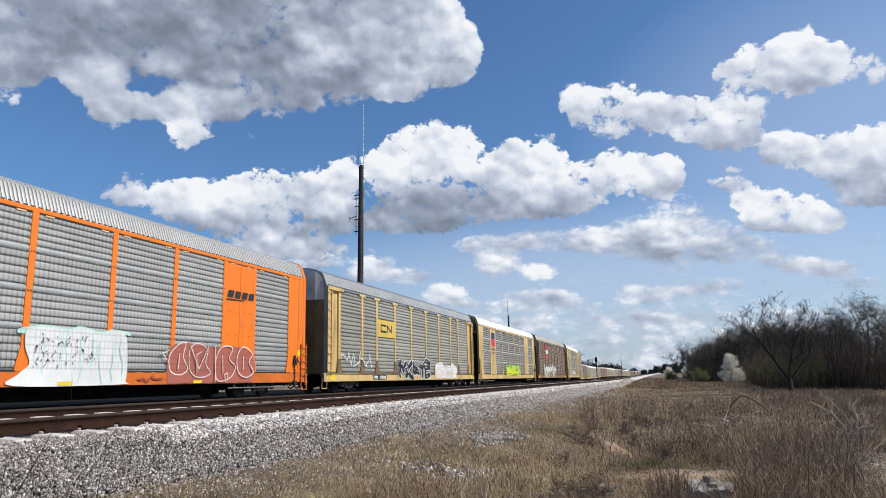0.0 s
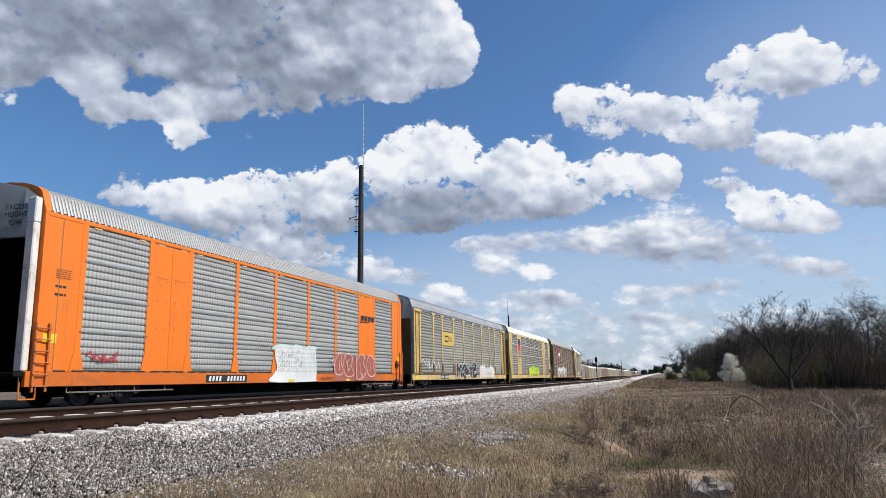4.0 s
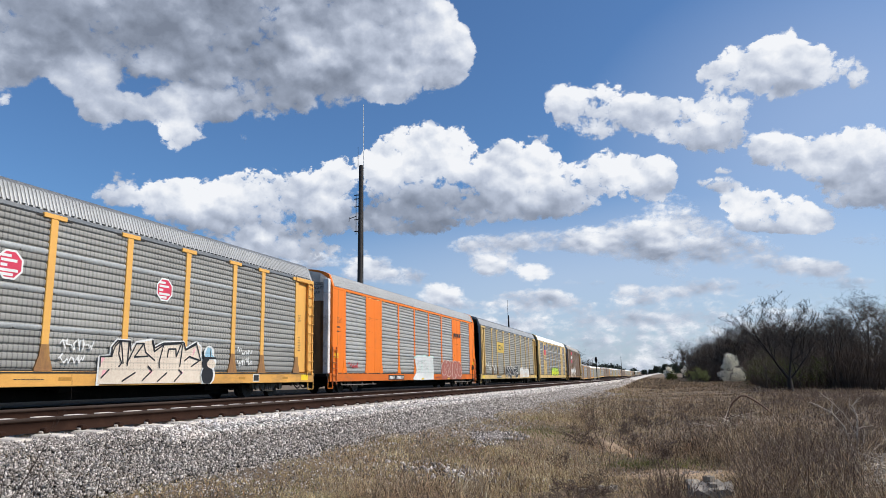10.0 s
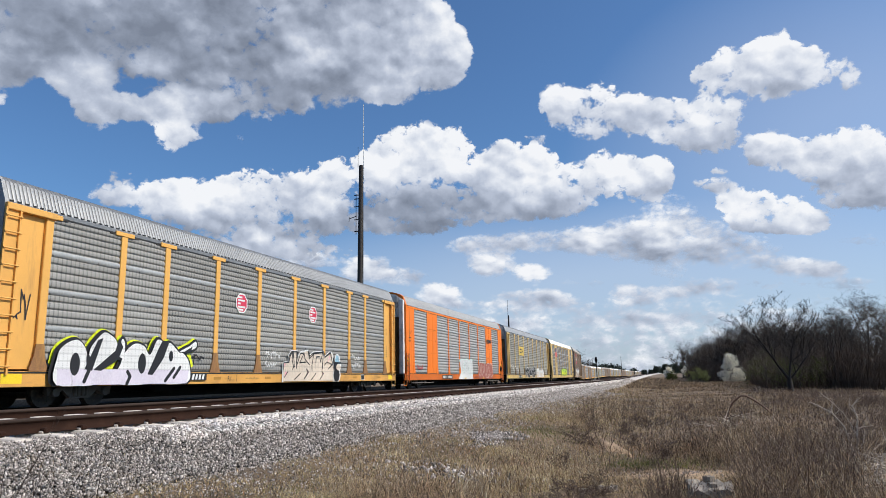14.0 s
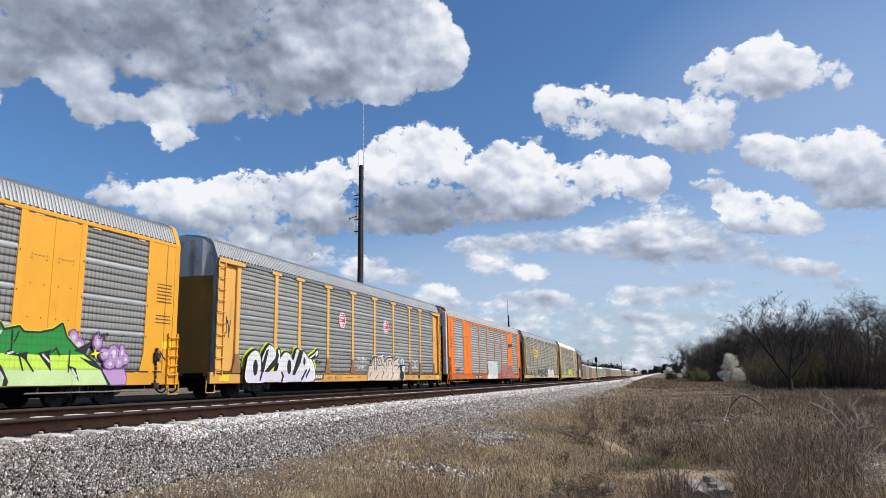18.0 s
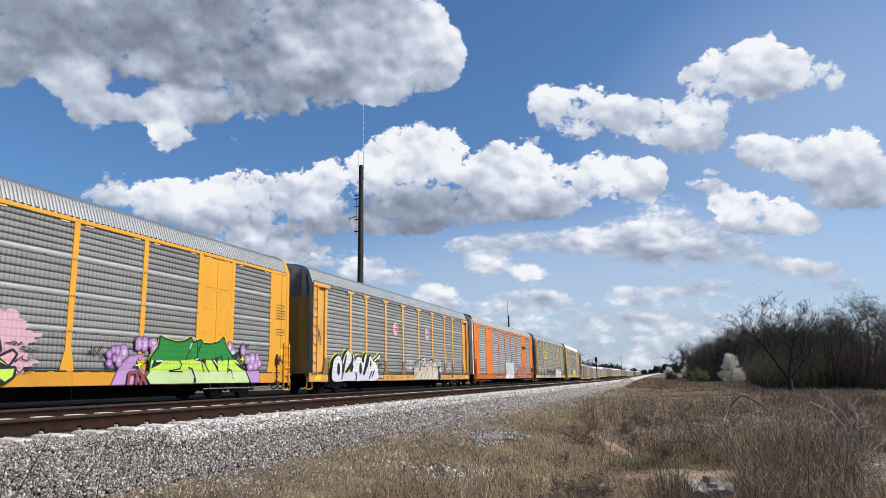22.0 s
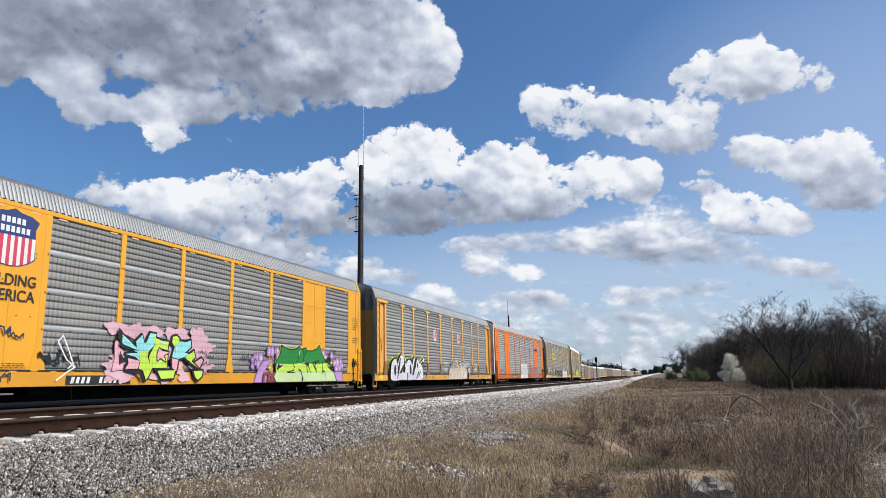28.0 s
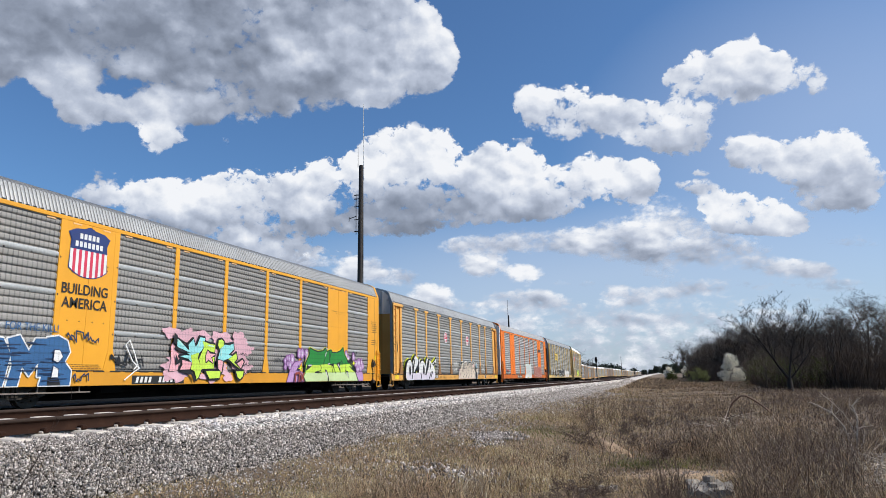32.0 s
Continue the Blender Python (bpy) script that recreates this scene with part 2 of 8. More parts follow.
# ================= clouds: four drifting sheets of the far sky =================
def cloud_material(name, flat, lo, hi, ragged, gain):
    """Heaped cloud: round billows on billows eat into the soft outline, and each is lit on the side towards the sun."""
    m, nt, bsdf = nodes_of(name)
    nt.nodes.remove(bsdf)
    cover, lit = nt.nodes.new("ShaderNodeAttribute"), nt.nodes.new("ShaderNodeAttribute")
    cover.attribute_name, lit.attribute_name = "cover", "lit"

    def calc(op, a, b, c=None):
        k = nt.nodes.new("ShaderNodeMath")
        k.operation = op
        for i, v in enumerate((a, b, c)):
            if v is None:
                continue
            if isinstance(v, bpy.types.NodeSocket):
                nt.links.new(v, k.inputs[i])
            else:
                k.inputs[i].default_value = v
        return k.outputs[0]

    def place(offset):
        tc, mp = nt.nodes.new("ShaderNodeTexCoord"), nt.nodes.new("ShaderNodeMapping")
        mp.inputs["Scale"].default_value = (0.025, 0.025, 0.03 * flat)
        mp.inputs["Location"].default_value = offset
        nt.links.new(tc.outputs["Object"], mp.inputs[0])
        warp = nt.nodes.new("ShaderNodeTexNoise")
        warp.inputs["Scale"].default_value, warp.inputs["Detail"].default_value = 0.45, 5
        nt.links.new(mp.outputs[0], warp.inputs["Vector"])
        add = nt.nodes.new("ShaderNodeVectorMath")
        add.operation = "MULTIPLY_ADD"
        add.inputs[1].default_value = (1.5, 1.5, 1.5)
        nt.links.new(warp.outputs["Color"], add.inputs[0])
        nt.links.new(mp.outputs[0], add.inputs[2])
        return add.outputs[0]

    def heaps(at, size, soft):
        v = nt.nodes.new("ShaderNodeTexVoronoi")
        v.feature = "SMOOTH_F1"
        v.inputs["Scale"].default_value, v.inputs["Smoothness"].default_value = size, soft
        nt.links.new(at, v.inputs["Vector"])
        return calc("SUBTRACT", 0.95, v.outputs["Distance"])

    def grain(at, size, detail, rough):
        n = nt.nodes.new("ShaderNodeTexNoise")
        n.inputs["Scale"].default_value, n.inputs["Detail"].default_value, n.inputs["Roughness"].default_value = size, detail, rough
        nt.links.new(at, n.inputs["Vector"])
        return n.outputs["Fac"]

    def billow(at):
        big = calc("MULTIPLY", heaps(at, 0.12, 0.6), 0.62)
        return calc("MULTIPLY_ADD", heaps(at, 0.33, 0.4), 0.32, big)
    here, sunward = place((0, 0, 0)), place((0.6, -0.2, 1.0))
    broad, beyond = billow(here), billow(sunward)
    height = calc("MULTIPLY_ADD", heaps(here, 0.85, 0.12), 0.24, broad)
    fine = grain(here, 0.6, 9, 0.66)
    form = calc("MULTIPLY_ADD", fine, 0.9, calc("SUBTRACT", height, 1.12))
    edge = calc("MULTIPLY_ADD", form, ragged, calc("MULTIPLY_ADD", cover.outputs["Fac"], gain, 0.34 - 0.31 * gain))
    alpha = nt.nodes.new("ShaderNodeMapRange")
    alpha.interpolation_type = "SMOOTHSTEP"
    alpha.inputs["From Min"].default_value = lo
    nt.links.new(calc("MULTIPLY_ADD", lit.outputs["Fac"], -0.3, hi + 0.26), alpha.inputs["From Max"])      # crisp lit tops, soft undersides
    nt.links.new(edge, alpha.inputs["Value"])
    relief = calc("MULTIPLY", calc("SUBTRACT", broad, beyond), 1.15)
    drift = calc("MULTIPLY_ADD", grain(here, 0.16, 4, 0.5), 1.1, -0.56)
    tone = calc("ADD", calc("ADD", lit.outputs["Fac"], drift), calc("MULTIPLY_ADD", fine, 0.34, calc("SUBTRACT", relief, 0.2)))
    colour = ramp_of(nt, tone, (0.0, (0.2, 0.232, 0.3)), (0.3, (0.31, 0.355, 0.45)), (0.6, (0.51, 0.565, 0.68)), (0.85, (0.76, 0.8, 0.875)), (1.05, (0.92, 0.935, 0.965)))
    glow, clear, mix = nt.nodes.new("ShaderNodeEmission"), nt.nodes.new("ShaderNodeBsdfTransparent"), nt.nodes.new("ShaderNodeMixShader")
    nt.links.new(colour.outputs[0], glow.inputs["Color"])
    nt.links.new(calc("MULTIPLY", alpha.outputs[0], calc("MINIMUM", calc("MAXIMUM", calc("MULTIPLY_ADD", cover.outputs["Fac"], 2.6, -0.1), 0.0), 0.97)), mix.inputs["Fac"])
    nt.links.new(clear.outputs[0], mix.inputs[1])
    nt.links.new(glow.outputs[0], mix.inputs[2])
    nt.links.new(mix.outputs[0], nt.nodes["Material Output"].inputs["Surface"])
    return m


CLOUD, HEAVY_CLOUD, THIN_CLOUD = cloud_material("cumulus", 1.0, 0.36, 0.76, 2.2, 1.62), cloud_material("heavy_cumulus", 1.0, 0.32, 0.8, 2.3, 2.1), cloud_material("thin_low_cloud", 1.35, 0.26, 0.95, 1.25, 1.1)


# even pale glow for an added sheet that paints haze over the low sky
def haze_material():
    m, nt, bsdf = nodes_of("painted_low_haze")
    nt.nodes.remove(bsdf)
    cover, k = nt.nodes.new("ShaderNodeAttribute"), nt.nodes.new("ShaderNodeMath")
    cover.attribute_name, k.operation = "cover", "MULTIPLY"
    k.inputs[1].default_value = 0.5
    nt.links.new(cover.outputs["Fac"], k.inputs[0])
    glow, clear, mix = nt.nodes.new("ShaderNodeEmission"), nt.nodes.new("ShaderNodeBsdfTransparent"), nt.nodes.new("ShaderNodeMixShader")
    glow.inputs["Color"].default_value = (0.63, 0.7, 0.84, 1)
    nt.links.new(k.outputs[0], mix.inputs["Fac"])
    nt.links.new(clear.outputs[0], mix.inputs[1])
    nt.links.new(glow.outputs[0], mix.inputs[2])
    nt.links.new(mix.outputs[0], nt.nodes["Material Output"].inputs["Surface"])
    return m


HAZE = haze_material()


def puff(sheet, a, b, ra, rb, shade, weight=1.0):
    sheet.append((a, b, ra, rb, shade, weight))


def cloud_sheet(puffs, radius, label, material=None):
    """A part of a far sphere round the viewer, in hundredths of the tangent right and up of the view's centre."""
    q = np.array(puffs)
    a = np.arange((q[:, 0] - q[:, 2]).min() - 2, (q[:, 0] + q[:, 2]).max() + 2, 0.6)
    b = np.arange((q[:, 1] - q[:, 3]).min() - 2, (q[:, 1] + q[:, 3]).max() + 2, 0.6)
    A, B = np.meshgrid(a, b)
    out, lit, weight = np.ones_like(A), np.zeros_like(A), np.full_like(A, 1e-6)
    for pa, pb, ra, rb, shade, w in puffs:
        r2 = ((A - pa) / (ra * 1.2)) ** 2 + ((B - pb) / (rb * 1.2)) ** 2
        c = np.clip(1.15 * (1 - r2), 0, 1)
        out *= 1 - w * c
        k = np.clip(1.3 - r2, 0, None) ** 2 * (0.4 + shade)
        lit += k * (shade + 0.22 * np.clip((B - pb) / rb, -1, 1))
        weight += k
    turn = STILL.to_3x3()
    right, up, ahead = (np.array(turn.col[i]) for i in range(3))
    way = -ahead + A[..., None] / 100 * right + B[..., None] / 100 * up
    way = way / np.linalg.norm(way, axis=2)[..., None] * radius
    n, k = A.shape
    i = np.arange(n * k).reshape(n, k)
    faces = np.stack([i[:-1, :-1], i[:-1, 1:], i[1:, 1:], i[1:, :-1]], -1).reshape(-1, 4)
    me = raw_mesh("backdrop_clouds", way.reshape(-1, 3), faces, material or CLOUD, True)
    for name, values in (("cover", 1 - out), ("lit", lit / weight)):
        me.attributes.new(name, "FLOAT", "POINT").data.foreach_set("value", values.astype(np.float32).ravel())
    ob = new("backdrop_clouds", me)
    ob.location = EYE
    return tagged(ob, label, "clouds", kind="structure")


upper, high, middle, east, low = [], [], [], [], []
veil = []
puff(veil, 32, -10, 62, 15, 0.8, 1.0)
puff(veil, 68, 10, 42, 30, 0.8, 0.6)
puff(upper, -56.3, 33.8, 19.7, 9.5, 0.22)
puff(upper, -37.3, 31.3, 18.9, 9.5, 0.30)
puff(upper, -24.2, 34.6, 17.3, 10.7, 0.33)
puff(upper, -67.8, 33.0, 12.3, 9.0, 0.25)
puff(upper, -3.6, 28.5, 8.6, 6.6, 0.72)
puff(upper, 1.3, 28.7, 4.2, 5.0, 0.85)
puff(upper, -6.9, 34.6, 8.2, 5.8, 0.62)
puff(upper, -17.6, 25.6, 9.9, 6.2, 0.36)
puff(upper, -23.4, 22.1, 6.2, 3.5, 0.50)
puff(upper, -12.7, 27.2, 7.4, 5.1, 0.50)
puff(upper, -51.3, 25.4, 5.1, 3.1, 0.95)
puff(upper, -48.4, 20.6, 4.1, 3.5, 0.72)
puff(upper, -43.5, 20.6, 5.3, 2.3, 0.62)
puff(upper, -37.3, 20.2, 4.3, 3.5, 0.92)
puff(upper, -37.6, 16.4, 2.9, 2.4, 1.00)
puff(upper, -34.6, 16.6, 2.2, 1.0, 0.80, 0.6)
puff(upper, -40.6, 27.2, 3.7, 2.1, 0.75)
puff(upper, -29.1, 27.2, 4.9, 1.6, 0.50)
puff(upper, -62.8, 26.8, 5.8, 4.5, 0.60)
puff(upper, -63.3, 21.6, 3.9, 1.3, 0.60, 0.7)
puff(upper, -6.5, 22.7, 3.7, 1.8, 0.85)
puff(upper, -29.1, 16.5, 2.8, 1.2, 0.70, 0.45)
puff(upper, 0.3, 34.6, 3.0, 2.8, 0.75)
puff(upper, -32.4, 20.6, 4.9, 2.5, 0.45)
puff(high, 20.6, 20.6, 3.9, 3.7, 0.90)
puff(high, 26.4, 20.8, 5.4, 3.9, 0.85)
puff(high, 33.4, 19.4, 5.8, 3.7, 0.78)
puff(high, 37.5, 18.6, 5.1, 3.8, 0.80)
puff(high, 41.6, 16.7, 5.1, 2.8, 0.75)
puff(high, 43.3, 22.3, 4.8, 4.9, 0.85)
puff(high, 46.6, 26.6, 5.4, 3.8, 0.92)
puff(high, 51.7, 28.7, 4.4, 4.1, 1.00)
puff(high, 57.2, 27.1, 5.8, 3.6, 0.90)
puff(high, 62.6, 26.0, 3.5, 3.1, 0.75)
puff(high, 50.7, 24.6, 7.8, 3.1, 0.72)
puff(high, 41.2, 25.6, 2.5, 1.6, 0.90)
puff(high, 23.9, 16.9, 3.3, 1.3, 0.60, 0.6)
puff(middle, -46.8, 7.9, 4.5, 2.3, 0.70, 0.8)
puff(middle, -40.2, 7.6, 3.9, 2.9, 0.85)
puff(middle, -34.9, 7.9, 4.6, 3.5, 0.95)
puff(middle, -29.1, 8.5, 4.9, 3.6, 0.95)
puff(middle, -24.8, 8.1, 4.9, 4.1, 0.95)
puff(middle, -19.2, 7.9, 5.1, 3.7, 0.82)
puff(middle, -15.1, 10.1, 4.5, 3.7, 0.95)
puff(middle, -7.7, 12.3, 4.1, 4.3, 0.95)
puff(middle, -2.6, 13.9, 4.6, 4.8, 1.00)
puff(middle, 3.1, 13.9, 4.4, 4.3, 1.00)
puff(middle, 7.2, 11.4, 4.9, 3.9, 0.90)
puff(middle, 14.3, 11.4, 5.3, 4.6, 0.95)
puff(middle, 19.6, 9.8, 4.3, 3.3, 0.90)
puff(middle, 25.3, 10.9, 5.4, 4.3, 0.95)
puff(middle, 30.9, 9.8, 4.3, 3.8, 0.90)
puff(middle, 33.2, 11.1, 2.3, 3.0, 0.80)
puff(middle, -29.9, 4.4, 11.5, 2.6, 0.50)
puff(middle, -18.4, 4.4, 10.3, 2.6, 0.48)
puff(middle, -2.0, 6.0, 10.7, 3.7, 0.32)
puff(middle, -5.1, 3.8, 7.8, 2.0, 0.25)
puff(middle, 7.9, 6.2, 9.0, 3.0, 0.42)
puff(middle, 17.8, 6.8, 7.8, 2.3, 0.50)
puff(middle, -24.2, 1.1, 9.9, 2.8, 0.55)
puff(middle, -17.6, -0.6, 7.8, 1.8, 0.60, 0.8)
puff(middle, -44.7, 10.9, 3.7, 1.8, 0.45, 0.6)
puff(middle, 10.0, 15.1, 2.1, 1.2, 0.70, 0.7)
puff(middle, 14.9, 16.5, 2.0, 0.7, 0.70, 0.6)
puff(east, 49.7, 14.2, 5.1, 3.0, 0.88)
puff(east, 55.8, 13.1, 6.7, 3.6, 0.85)
puff(east, 62.2, 14.7, 6.9, 4.5, 0.92)
puff(east, 61.8, 8.7, 7.8, 3.8, 0.60)
puff(east, 45.7, 6.4, 4.1, 3.0, 0.95)
puff(east, 50.8, 6.0, 5.1, 3.3, 0.97)
puff(east, 55.8, 4.2, 4.4, 1.8, 0.85)
puff(east, 50.7, 3.2, 7.4, 1.1, 0.50)
puff(east, 41.2, 9.5, 3.7, 1.2, 0.60, 0.6)
puff(east, 42.4, 11.6, 2.5, 0.7, 0.50, 0.5)
puff(east, 64.6, 11.6, 5.8, 4.1, 0.60)
puff(low, 7.1, 0.7, 5.4, 1.8, 0.72)
puff(low, 14.9, 1.3, 5.4, 2.0, 0.72)
puff(low, 21.1, 1.3, 4.6, 2.5, 0.75)
puff(low, 27.6, 1.3, 5.8, 3.5, 0.72)
puff(low, 34.2, 3.2, 5.3, 4.6, 0.75)
puff(low, 32.6, -0.1, 7.4, 2.3, 0.55)
puff(low, 39.3, 1.1, 6.9, 3.8, 0.70)
puff(low, 45.7, -0.6, 6.1, 2.8, 0.72)
puff(low, 52.5, -2.4, 7.1, 1.6, 0.75)
puff(low, 57.2, -2.9, 3.6, 1.2, 0.70)
puff(low, 7.9, -1.9, 3.9, 2.1, 0.92)
puff(low, 13.7, -3.4, 3.1, 1.6, 1.00)
puff(low, -11.0, -2.8, 4.4, 2.1, 0.90)
puff(low, -5.3, -4.0, 4.1, 1.5, 0.62)
puff(low, 0.1, -6.5, 4.1, 1.8, 0.92)
puff(low, 13.2, -7.3, 6.3, 1.8, 0.75)
puff(low, 19.4, -8.3, 3.6, 1.2, 0.60, 0.8)
puff(low, 29.3, -6.5, 4.6, 1.8, 0.75)
puff(low, 35.0, -6.1, 7.4, 1.1, 0.60, 0.8)
puff(low, 27.6, -10.0, 9.0, 1.2, 0.50, 0.5)
puff(low, 43.3, -4.9, 10.7, 1.2, 0.50, 0.6)
puff(low, 38.3, -10.2, 5.8, 1.0, 0.50, 0.5)
puff(low, 58.9, -5.0, 7.4, 1.1, 0.50, 0.6)
puff(low, -18.4, -1.7, 5.4, 1.8, 0.62, 0.9)
puff(low, 62.6, 1.3, 4.9, 1.2, 0.50, 0.7)
puff(low, 22.7, -4.9, 6.6, 0.8, 0.50, 0.5)
puff(low, 7.9, -11.0, 7.4, 1.0, 0.50, 0.5)
puff(low, 32.6, -3.2, 4.9, 1.2, 0.60, 0.7)
puff(low, 6.3, -8.1, 4.9, 0.8, 0.50, 0.5)
# broad faint puffs, added to pale the sky above the horizon like haze
puff(low, 9.5, -13.1, 24.7, 3.5, 0.72, 0.5)
puff(low, 34.2, -13.1, 24.7, 3.8, 0.72, 0.5)
puff(low, 57.2, -11.4, 21.4, 4.1, 0.72, 0.5)
puff(low, -15.1, -9.8, 18.1, 3.6, 0.70, 0.42)
puff(low, 17.8, -8.6, 19.7, 2.5, 0.75, 0.42)
puff(low, 46.6, -8.1, 21.4, 2.8, 0.75, 0.46)
puff(low, 28.5, -16.4, 34.5, 3.3, 0.72, 0.62)
puff(low, 58.9, -16.4, 24.7, 3.3, 0.72, 0.6)
SHEETS = [
    (cloud_sheet(upper, 4300, "heavy grey cumulus cloud with bright ragged edges", HEAVY_CLOUD), 2.1, -0.5),
    (cloud_sheet(high, 4450, "bright white fair-weather cumulus clouds"), 3.95, 0.27),
    (cloud_sheet(middle, 4600, "long bank of white cumulus with grey undersides"), 1.95, -0.17),
    (cloud_sheet(east, 4550, "white cumulus clouds with grey flat undersides"), 2.44, 0.07),
    (cloud_sheet(veil, 4780, "smooth glowing haze sheet added to pale the low sky", HAZE), 0.6, 0.0),
    (cloud_sheet(low, 4750, "thin low cumulus clouds near the horizon", THIN_CLOUD), 1.2, -0.03),
]

# ================= plan: lines of the two tracks and lie of the land =================
def curve_through(stops, blur=18.0):
    """A smooth line through (distance, value) stops."""
    grid = np.arange(-400, 5000, 4.0)
    raw = np.interp(grid, [s[0] for s in stops], [s[1] for s in stops])
    kernel = np.exp(-0.5 * (np.arange(-15, 16) * 4.0 / blur) ** 2)
    soft = np.convolve(np.pad(raw, 15, mode="edge"), kernel / kernel.sum(), mode="valid")
    return lambda y: np.interp(y, grid, soft)


NEAR_RAIL_X, TRAIN_X, TRAIN_Z = -8.40, -17.58, -0.15
rise = curve_through([(130, 0), (200, 0.27), (250, 0.49), (350, 0.92), (500, 1.75), (700, 2.87), (900, 3.9), (1200, 5.2), (1500, 5.4)], 30)
train_rise = curve_through([(150, 0), (250, -0.7), (350, -0.5), (450, 0.3), (600, 0.4), (1500, 0.6)], 20)
near_shift = curve_through([(95, 0), (150, -2.4), (350, -6.2), (700, -7.6), (1500, -9)])
train_shift = curve_through([(80, 0), (115, -0.3), (130, -0.7), (151, -2.2), (175, -5.4), (200, -8.9), (235, -13.0), (271, -15.6), (350, -20.8), (500, -25), (900, -25), (1500, -20)], 12)
CANT = 0.047


def near_track(y):
    return NEAR_RAIL_X + near_shift(y), rise(y)


def train_track(y):
    return TRAIN_X + train_shift(y), train_rise(y) + TRAIN_Z


def bumps(x, y, size):
    return (np.sin(x / size + 1.3 * np.sin(y / size * 0.8)) + np.sin(y / size * 1.1 + 1.7 * np.sin(x / size * 0.7 + 2))) * 0.5


def ground_height(x, y):
    x, y = np.asarray(x, float), np.asarray(y, float)
    u = x - near_shift(y)
    land = np.interp(u, [-400, -60, -24, -12.6, -11.2, -10.1, -6.9, -5.9, -4.9, -3, 0, 400],
                     [-0.9, -0.6, -0.5, -0.62, -0.5, -0.27, -0.27, -0.78, -0.98, -1.15, -1.2, -1.4])
    land = land + np.where((u > -10.2) & (u < -6.8), -(u - NEAR_RAIL_X) * CANT, 0)
    v = x - (TRAIN_X + train_shift(y))
    bed = np.interp(np.abs(v), [0, 1.6, 3.2, 60], [TRAIN_Z - 0.24, TRAIN_Z - 0.24, -0.85, -3])
    land = np.maximum(land, bed)
    rough = np.clip((u + 5.5) / 3, 0, 1)
    low = np.clip((-u - 9.5) / 4.5, 0, 1)
    return land + rise(y) * (1 - low) + train_rise(y) * low + rough * (0.07 * bumps(x, y, 0.9) + 0.12 * bumps(x + 40, y, 3.7))


def ground_material():
    m, nt, bsdf = nodes_of("field_soil")
    broad, fine, mid = noise_of(nt, 0.22, 5, 0.65), noise_of(nt, 16.0, 8, 0.75), noise_of(nt, 1.3, 6, 0.7)
    soil = ramp_of(nt, broad.outputs["Fac"], (0.32, (0.09, 0.062, 0.041)), (0.5, (0.17, 0.117, 0.074)), (0.66, (0.28, 0.195, 0.12)))
    grassy = ramp_of(nt, mid.outputs["Fac"], (0.56, (0, 0, 0)), (0.7, (0.6, 0.6, 0.6)))
    col = mixed(nt, grassy.outputs[0], soil.outputs[0], (0.15, 0.15, 0.055))
    col = mixed(nt, 0.7, col, ramp_of(nt, fine.outputs["Fac"], (0.3, (0.22, 0.22, 0.22)), (0.7, (0.75, 0.75, 0.75))).outputs[0], "OVERLAY")
    nt.links.new(col, bsdf.inputs["Base Color"])
    bsdf.inputs["Roughness"].default_value = 0.95
    bp = nt.nodes.new("ShaderNodeBump")
    bp.inputs["Strength"].default_value, bp.inputs["Distance"].default_value = 0.8, 0.05
    nt.links.new(fine.outputs["Fac"], bp.inputs["Height"])
    nt.links.new(bp.outputs[0], bsdf.inputs["Normal"])
    return m


def ballast_material(name, k):
    m, nt, bsdf = nodes_of(name)
    tc, vor = nt.nodes.new("ShaderNodeTexCoord"), nt.nodes.new("ShaderNodeTexVoronoi")
    vor.inputs["Scale"].default_value = 17
    nt.links.new(tc.outputs["Object"], vor.inputs["Vector"])
    split = nt.nodes.new("ShaderNodeSeparateColor")
    nt.links.new(vor.outputs["Color"], split.inputs[0])
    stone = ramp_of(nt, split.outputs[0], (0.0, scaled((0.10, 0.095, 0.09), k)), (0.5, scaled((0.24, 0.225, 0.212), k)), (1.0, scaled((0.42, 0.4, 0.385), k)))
    # darker at the cell edges: shade between the stones, put into the colour
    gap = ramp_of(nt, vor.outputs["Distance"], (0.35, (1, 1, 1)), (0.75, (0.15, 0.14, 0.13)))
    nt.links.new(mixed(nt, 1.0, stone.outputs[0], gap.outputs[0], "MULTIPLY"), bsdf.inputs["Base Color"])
    bsdf.inputs["Roughness"].default_value = 1.0
    bsdf.inputs["Specular IOR Level"].default_value = 0.05
    bp = nt.nodes.new("ShaderNodeBump")
    bp.invert = True
    bp.inputs["Strength"].default_value, bp.inputs["Distance"].default_value = 0.9, 0.05
    nt.links.new(vor.outputs["Distance"], bp.inputs["Height"])
    nt.links.new(bp.outputs[0], bsdf.inputs["Normal"])
    return m


def stone_material(name, *tones):
    m, nt, bsdf = nodes_of(name)
    geo = nt.nodes.new("ShaderNodeNewGeometry")
    warm = (1.0, 0.84, 0.72)
    tone = ramp_of(nt, geo.outputs["Random Per Island"], *[(at, tuple(v * (1 - (1 - w) * (1 - 0.6 * v)) for w in warm)) for at, v in zip((0.0, 0.35, 0.75, 1.0), tones)])
    grain = noise_of(nt, 60, 4)
    nt.links.new(mixed(nt, 0.5, tone.outputs[0], ramp_of(nt, grain.outputs["Fac"], (0.3, (0.35, 0.35, 0.35)), (0.7, (0.68, 0.68, 0.68))).outputs[0], "OVERLAY"), bsdf.inputs["Base Color"])
    bsdf.inputs["Roughness"].default_value = 0.85
    return m


